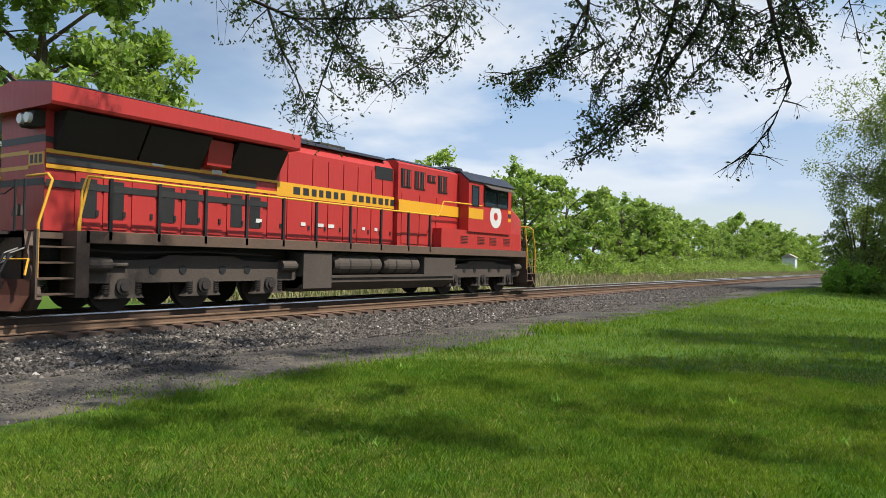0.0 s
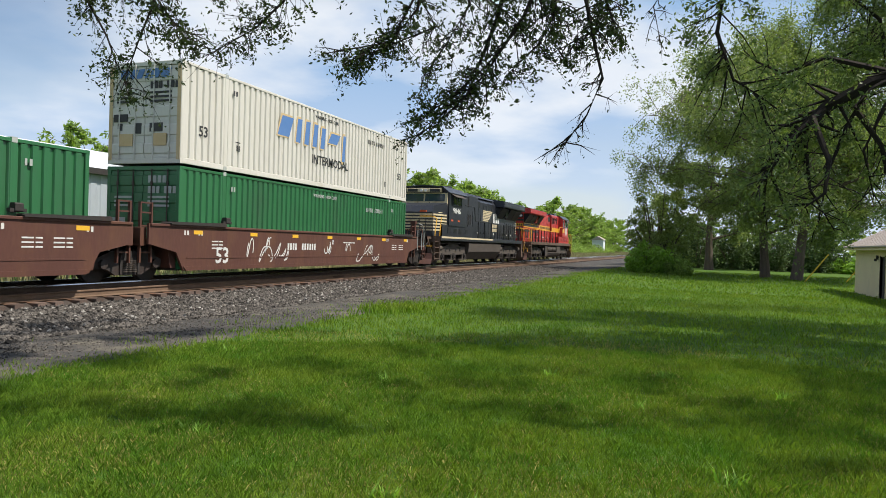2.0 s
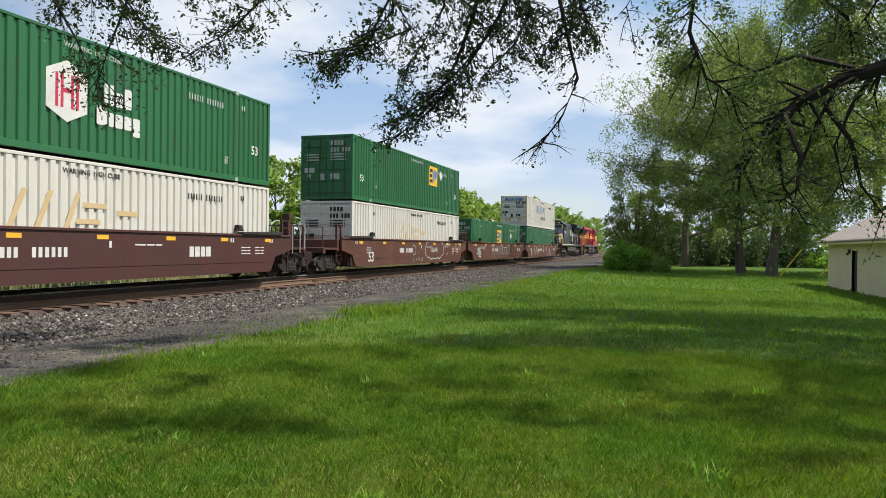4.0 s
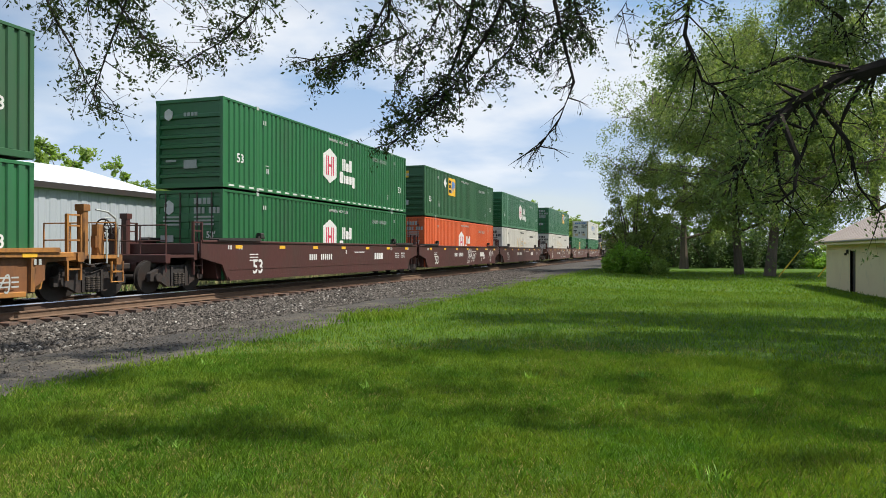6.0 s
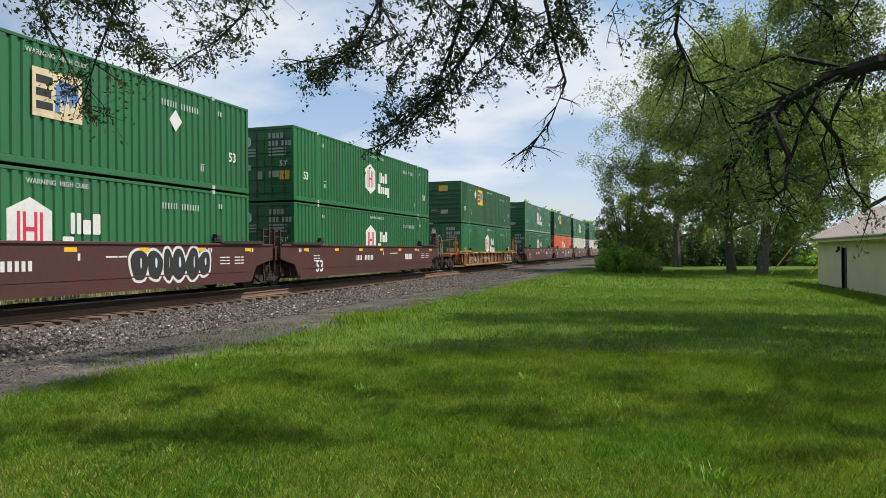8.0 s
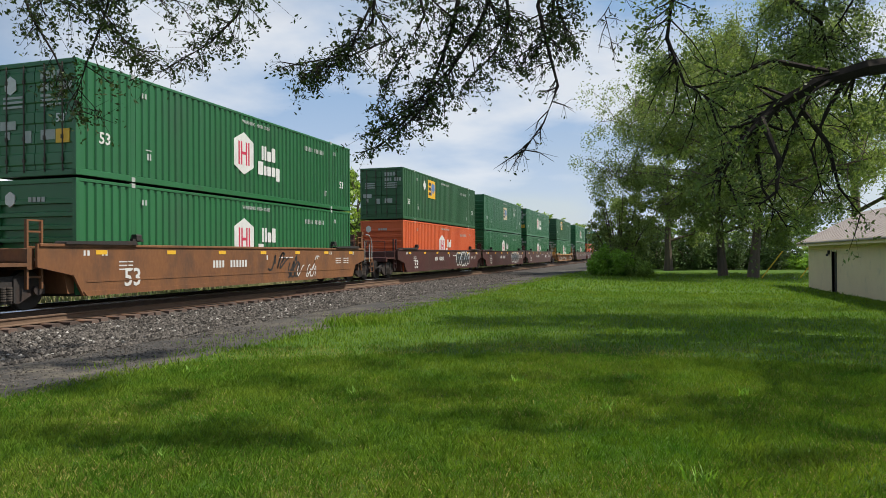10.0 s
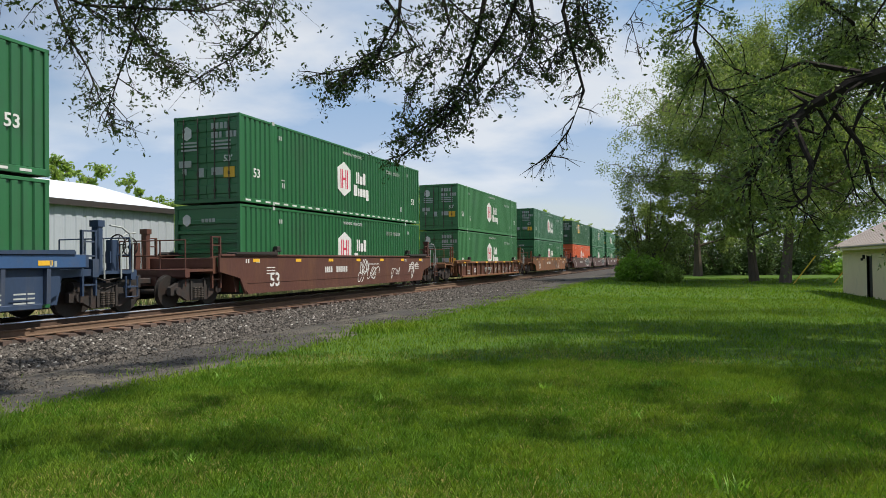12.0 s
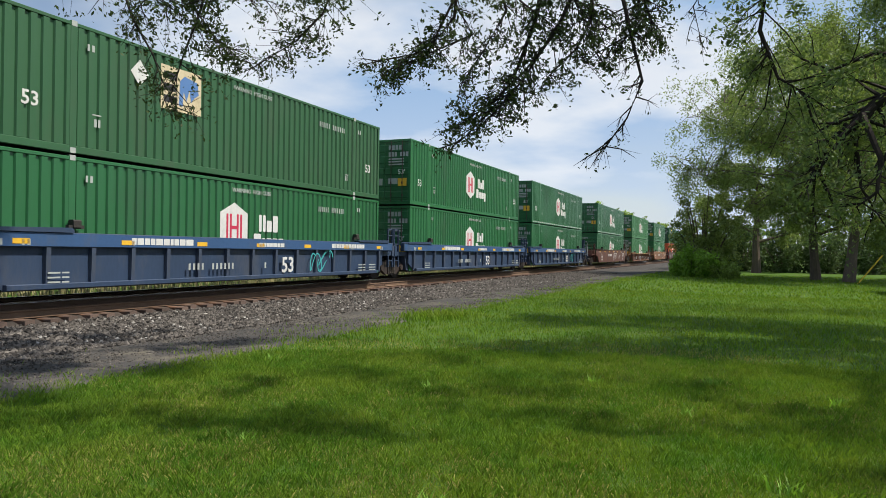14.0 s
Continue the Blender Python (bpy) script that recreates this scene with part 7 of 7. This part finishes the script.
def build_overhead_tree():
    own = thing("overhead_tree", "tree with drooping small-leaved boughs overhead, darkened as silhouettes", "tree")
    rng = np.random.default_rng(77)
    trunk = Shape().tube([(4.5, -4.2, -0.6), (4.45, -4.2, 0.3), (4.3, -4.0, 2.0), (4.0, -3.4, 3.8), (3.2, -1.8, 5.3), (1.8, 0.8, 6.3), (0.2, 3.4, 6.4), (-1.4, 5.6, 5.6)], [0.5, 0.4, 0.36, 0.22, 0.04, 0.018, 0.014, 0.012], 10)
    trunk.tube([(1.8, 0.8, 6.3), (-1.5, 2.6, 6.2), (-3.6, 3.4, 5.2), (-4.6, 3.4, 5.0), (-5.2, 3.0, 3.9)], [0.016, 0.014, 0.013, 0.012, 0.012], 8)
    trunk.tube([(3.2, -1.8, 5.3), (5.6, 1.2, 6.8), (7.5, 5.0, 8.0), (8.5, 8.0, 8.4)], [0.05, 0.04, 0.03, 0.02], 8)
    part("trunk", trunk, "bark", own)
    BOUGHS(own, rng)
    shade_boughs(own, rng, Vector((3.2, -1.8, 5.3)), NEAR_SHADE[::-1], 0.03)
    # unseen second crown, added above the view to shade the ballast
    s2, ends2, rads2 = limb_tree(rng, (0, 0, 0), 5.0, 4.6, 0.06, 0.15, 10)
    ballast_shade_root = Matrix.Translation((-4.0, 8.0, 7.8))
    s2.v = [tuple(ballast_shade_root @ Vector(p)) for p in s2.v]
    part("upper_limbs", s2.tube([(0.2, 3.4, 6.4), (-2.2, 5.6, 7.1), (-4.0, 8.0, 7.8)], [0.013, 0.013, 0.013], 6), "bark", own)
    v, f = leaf_cloud([tuple(ballast_shade_root @ Vector(p)) for p in ends2], rads2, 26000, 0.12, rng, 0.8)
    mesh_object("crown", v, f, "leaf_near").parent = own


def BOUGHS(own, rng):
    # (points of the bough, thickness, leaves, side twigs, twig length, bare)
    for pts, r, leaves, twigs, side, bare in (
        ([(-4.6, 3.4, 5.0), (-3.9, 4.56, 3.9), (-4.04, 4.44, 3.1), (-4.13, 4.35, 2.71), (-4.21, 4.28, 2.33)], 0.018, 420, 22, 0.26, False),
        ([(-5.2, 3.0, 3.9), (-4.61, 3.84, 3.36), (-4.3, 4.18, 3.2), (-3.67, 4.74, 3.26), (-3.2, 5.05, 3.5)], 0.02, 1500, 60, 0.34, False),
        ([(-3.2, 4.0, 4.6), (-3.5, 4.4, 3.9), (-3.9, 4.55, 3.45), (-4.3, 4.3, 3.2)], 0.02, 700, 30, 0.3, False),
        ([(-1.6, 4.9, 5.3), (-2.23, 5.5, 3.7), (-2.3, 5.55, 3.2), (-2.5, 5.45, 2.9), (-2.95, 5.22, 2.78)], 0.022, 480, 26, 0.28, False),
        ([(-0.6, 5.2, 5.2), (-1.1, 5.7, 3.8), (-1.45, 5.82, 3.15), (-1.75, 5.74, 2.66), (-2.0, 5.65, 2.35)], 0.028, 900, 44, 0.28, False),
        ([(-1.45, 5.82, 3.1), (-1.75, 5.74, 2.72), (-2.05, 5.62, 2.42), (-2.3, 5.52, 2.24)], 0.012, 560, 26, 0.22, False),
        ([(-2.3, 5.5, 3.3), (-2.45, 5.45, 2.98), (-2.8, 5.3, 2.72)], 0.012, 420, 20, 0.22, False),
        ([(0.2, 5.0, 5.6), (-0.8, 5.8, 3.9), (-0.96, 5.92, 3.3), (-0.87, 5.93, 2.9), (-0.80, 5.94, 2.62), (-0.92, 5.93, 2.32), (-1.14, 5.89, 2.02)], 0.026, 90, 26, 0.26, True),
        ([(-1.0, 5.2, 4.6), (-1.5, 5.7, 3.55), (-1.3, 5.85, 3.25), (-1.05, 5.9, 3.05)], 0.02, 800, 36, 0.28, False),
        ([(-0.2, 5.2, 4.8), (-0.55, 5.8, 3.7), (-0.8, 5.9, 3.3), (-0.7, 5.95, 3.0)], 0.02, 700, 34, 0.28, False),
        ([(-1.5, 5.0, 4.6), (-2.0, 5.5, 3.55), (-1.75, 5.7, 3.3), (-1.5, 5.8, 3.1)], 0.018, 620, 30, 0.27, False),
        ([(-3.3, 5.34, 3.67), (-3.44, 5.29, 3.28), (-3.67, 5.22, 3.04), (-3.99, 5.11, 2.84)], 0.016, 620, 30, 0.26, False),
        ([(-4.68, 4.89, 3.67), (-4.54, 4.93, 3.33), (-4.36, 4.99, 3.08), (-4.13, 5.07, 2.91)], 0.016, 620, 30, 0.26, False),
        ([(-5.23, 4.71, 3.67), (-5.1, 4.75, 3.28), (-4.91, 4.81, 2.94), (-4.82, 4.84, 2.7), (-4.68, 4.89, 2.45)], 0.014, 480, 26, 0.22, False),
        ([(-2.56, 5.58, 3.67), (-2.33, 5.66, 3.33), (-2.19, 5.7, 3.08), (-2.51, 5.6, 2.94), (-2.93, 5.46, 2.74)], 0.018, 560, 30, 0.24, False),
        ([(-1.59, 5.9, 3.67), (-1.69, 5.87, 3.18), (-1.82, 5.82, 2.79), (-2.01, 5.76, 2.45), (-2.28, 5.67, 2.16)], 0.024, 620, 34, 0.24, False),
        ([(-0.9, 6.12, 3.76), (-0.86, 6.14, 3.37), (-0.9, 6.12, 3.08), (-1.22, 6.02, 2.89)], 0.024, 520, 28, 0.24, False),
        ([(-2.01, 5.76, 3.67), (-1.92, 5.79, 3.28), (-2.1, 5.73, 2.94), (-2.28, 5.67, 2.65)], 0.018, 480, 26, 0.24, False),
        ([(-1.27, 6.0, 3.62), (-1.22, 6.02, 3.23), (-1.36, 5.97, 2.94), (-1.59, 5.9, 2.7)], 0.02, 480, 26, 0.24, False),
        ([(0.4, 5.4, 4.6), (-0.25, 6.0, 3.5), (-0.42, 6.0, 3.2), (-0.35, 6.0, 2.88)], 0.012, 40, 12, 0.18, True),
    ):
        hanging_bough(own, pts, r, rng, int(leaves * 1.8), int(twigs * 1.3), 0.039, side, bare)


build_overhead_tree()
shade_boughs(thing("shade_tree_boughs", "unseen high leafy boughs added to shade the lawn", "tree limb"), np.random.default_rng(78), Vector((8.6, 16.0, 7.5)), FAR_SHADE, 0.16)


# ---- buildings ----
def build_shed():
    shed = thing("shed", "low cream-plastered shed with pale roof and dark door", "shed")
    x0, x1, y0, y1, z0, zt = 7.9, 13.3, 22.0, 43.8, -0.95, 1.70
    t = 0.2
    door = (37.2, 38.1, -0.80, 1.24)
    wall = Shape()
    wall.box(x0, x0 + t, y0, door[0], z0, zt).box(x0, x0 + t, door[1], y1, z0, zt).box(x0, x0 + t, door[0], door[1], door[3], zt)
    part("wall", wall, "plaster", shed)
    part("wall", Shape().box(x1 - t, x1, y0, y1, z0, zt), "plaster", shed)
    ridge = 3.3
    xm = (x0 + x1) / 2
    for a, b in ((y0, y0 + t), (y1 - t, y1)):
        part("gable_wall", Shape().prism_y([(x0 + t, z0), (x1 - t, z0), (x1 - t, zt), (xm, ridge - 0.16), (x0 + t, zt)], a, b), "plaster", shed)
    d = part("door", Shape().box(x0 + 0.08, x0 + 0.13, door[0], door[1], -0.8, door[3]), "dark_door", shed, "dark painted door")
    part("door_frame", Shape().box(x0 - 0.02, x0 + 0.08, door[0] - 0.05, door[0], -0.8, door[3] + 0.05).box(x0 - 0.02, x0 + 0.08, door[1], door[1] + 0.05, -0.8, door[3] + 0.05), "dark_door", d)
    part("door_handle", Shape().cyl((x0 + 0.05, door[0] + 0.1, 0.2), 0.03, 0.08, "x", 10), "steel", d)
    part("wall_lamp", Shape().box(x0 - 0.1, x0, 38.5, 38.65, 1.1, 1.3, 0.02).cyl((x0 - 0.12, 38.57, 1.08), 0.06, 0.12, "z", 10), "steel", shed)
    for s in (1, -1):
        e, r = (x0 - 0.45, xm) if s > 0 else (x1 + 0.45, xm)
        roof = part("roof", Shape().prism_y([(e, zt - 0.06), (r, ridge), (r, ridge + 0.1), (e, zt + 0.06)], y0 - 0.3, y1 + 0.35), "roofing", shed, "pale weathered roof sheets")
        for k in range(30):
            y = y0 - 0.2 + k * (y1 - y0 + 0.4) / 30
            dz = 0.012
            part("roof_seam", Shape().prism_y([(e, zt + 0.06), (r, ridge + 0.1), (r, ridge + 0.1 + dz), (e, zt + 0.06 + dz)], y, y + 0.04), "roofing", roof)
    part("fascia", Shape().box(x0 - 0.48, x0 - 0.45, y0 - 0.3, y1 + 0.35, zt - 0.16, zt + 0.07), "plaster", shed)
    part("soffit", Shape().box(x0 - 0.45, x0, y0 - 0.3, y1 + 0.35, zt - 0.1, zt - 0.065), "plaster", shed)
    part("gutter", Shape().cyl((x0 - 0.53, (y0 + y1) / 2, zt), 0.05, y1 - y0 + 0.6, "y", 10), "roofing", shed)
    # low dark kerb by the shed
    k = thing("timber_edging", "low dark timber edging in the lawn near the shed", "edging")
    part("beam", Shape().box(5.6, 9.2, 26.4, 26.6, -0.75, -0.52, 0.02), "tie", k)


def build_hall():
    hall = thing("metal_hall", "long metal-clad hall, wall shade painted grey, low white roof", "hall")
    x0, x1, y0, y1, z0, zt, ridge = -40.0, -58.0, -12.0, 48.0, -0.9, 5.7, 8.2
    sh = corrugated(y0, y1, z0, zt, 0.9, 0.05)
    sh.v = [(x + x0, y, z) for x, y, z in sh.v]
    sh.box(x0 - 0.25, x0 - 0.06, y0, y1, z0, zt)
    part("side_wall", sh, "metal_wall_shaded", hall)
    part("side_wall", Shape().box(x1, x1 + 0.2, y0, y1, z0, zt), "metal_wall_shaded", hall)
    xm = (x0 + x1) / 2
    for a, b in ((y0, y0 + 0.2), (y1 - 0.2, y1)):
        part("gable_wall", Shape().prism_y([(x1 + 0.2, z0), (x0 - 0.25, z0), (x0 - 0.25, zt), (xm, ridge - 0.05), (x1 + 0.2, zt)], a, b), "metal_wall_shaded", hall)
    for e in (x0 + 0.35, x1 - 0.35):
        part("roof", Shape().prism_y([(e, zt - 0.02), (xm, ridge), (xm, ridge + 0.12), (e, zt + 0.1)], y0 - 0.4, y1 + 0.5), "metal_white", hall, "white metal roof")
    part("fascia", Shape().box(x0 + 0.35, x0 + 0.40, y0 - 0.4, y1 + 0.5, zt - 0.32, zt + 0.1), "steel", hall, "dark eaves trim")


def build_distant():
    silo = thing("trackside_cabin", "small grey trackside cabin in the distance", "cabin")
    x, y = -26.0, 195.0
    part("cabin_body", Shape().box(x - 1.5, x + 1.5, y - 2, y + 2, -0.9, 3.6, 0.05), "metal_white", silo)
    part("roof", Shape().prism_y([(x - 1.8, 3.6), (x + 1.8, 3.6), (x, 4.6)], y - 2.3, y + 2.3), "roofing", silo)
    # yellow guards on the guy wires of a pole beyond the shed
    for gx, gy in ((7.2, 58.0), (10.2, 60.0)):
        g = thing("guy_wire", "steel guy wire with a yellow guard", "guy wire", "guy wires")
        part("guard", Shape().tube([(gx, gy, -0.8), (gx + 1.6, gy + 0.5, 1.3)], 0.05, 8), "guy_yellow", g)
        part("wire", Shape().tube([(gx + 1.6, gy + 0.5, 1.3), (gx + 5.2, gy + 1.6, 6.2)], 0.01, 5), "steel", g)


build_shed()
build_hall()
build_distant()


# ---- motion of the train ----
TRAIN_ROWS = ((0.0, -167.2), (1.5, -128.65), (3.0, -90.05), (4.25, -57.85), (5.5, -25.7), (6.5, 0.0), (7.5, 25.75), (9.25, 70.9), (11.0, 116.0), (12.5, 154.5), (13.5, 180.3), (14.0, 193.05))


def motions():
    for ob in MOVING:
        m = ob.matrix_basis.copy()
        walk(ob, [(t, Matrix.Translation((0, o, 0)) @ m) for t, o in TRAIN_ROWS])


motions()
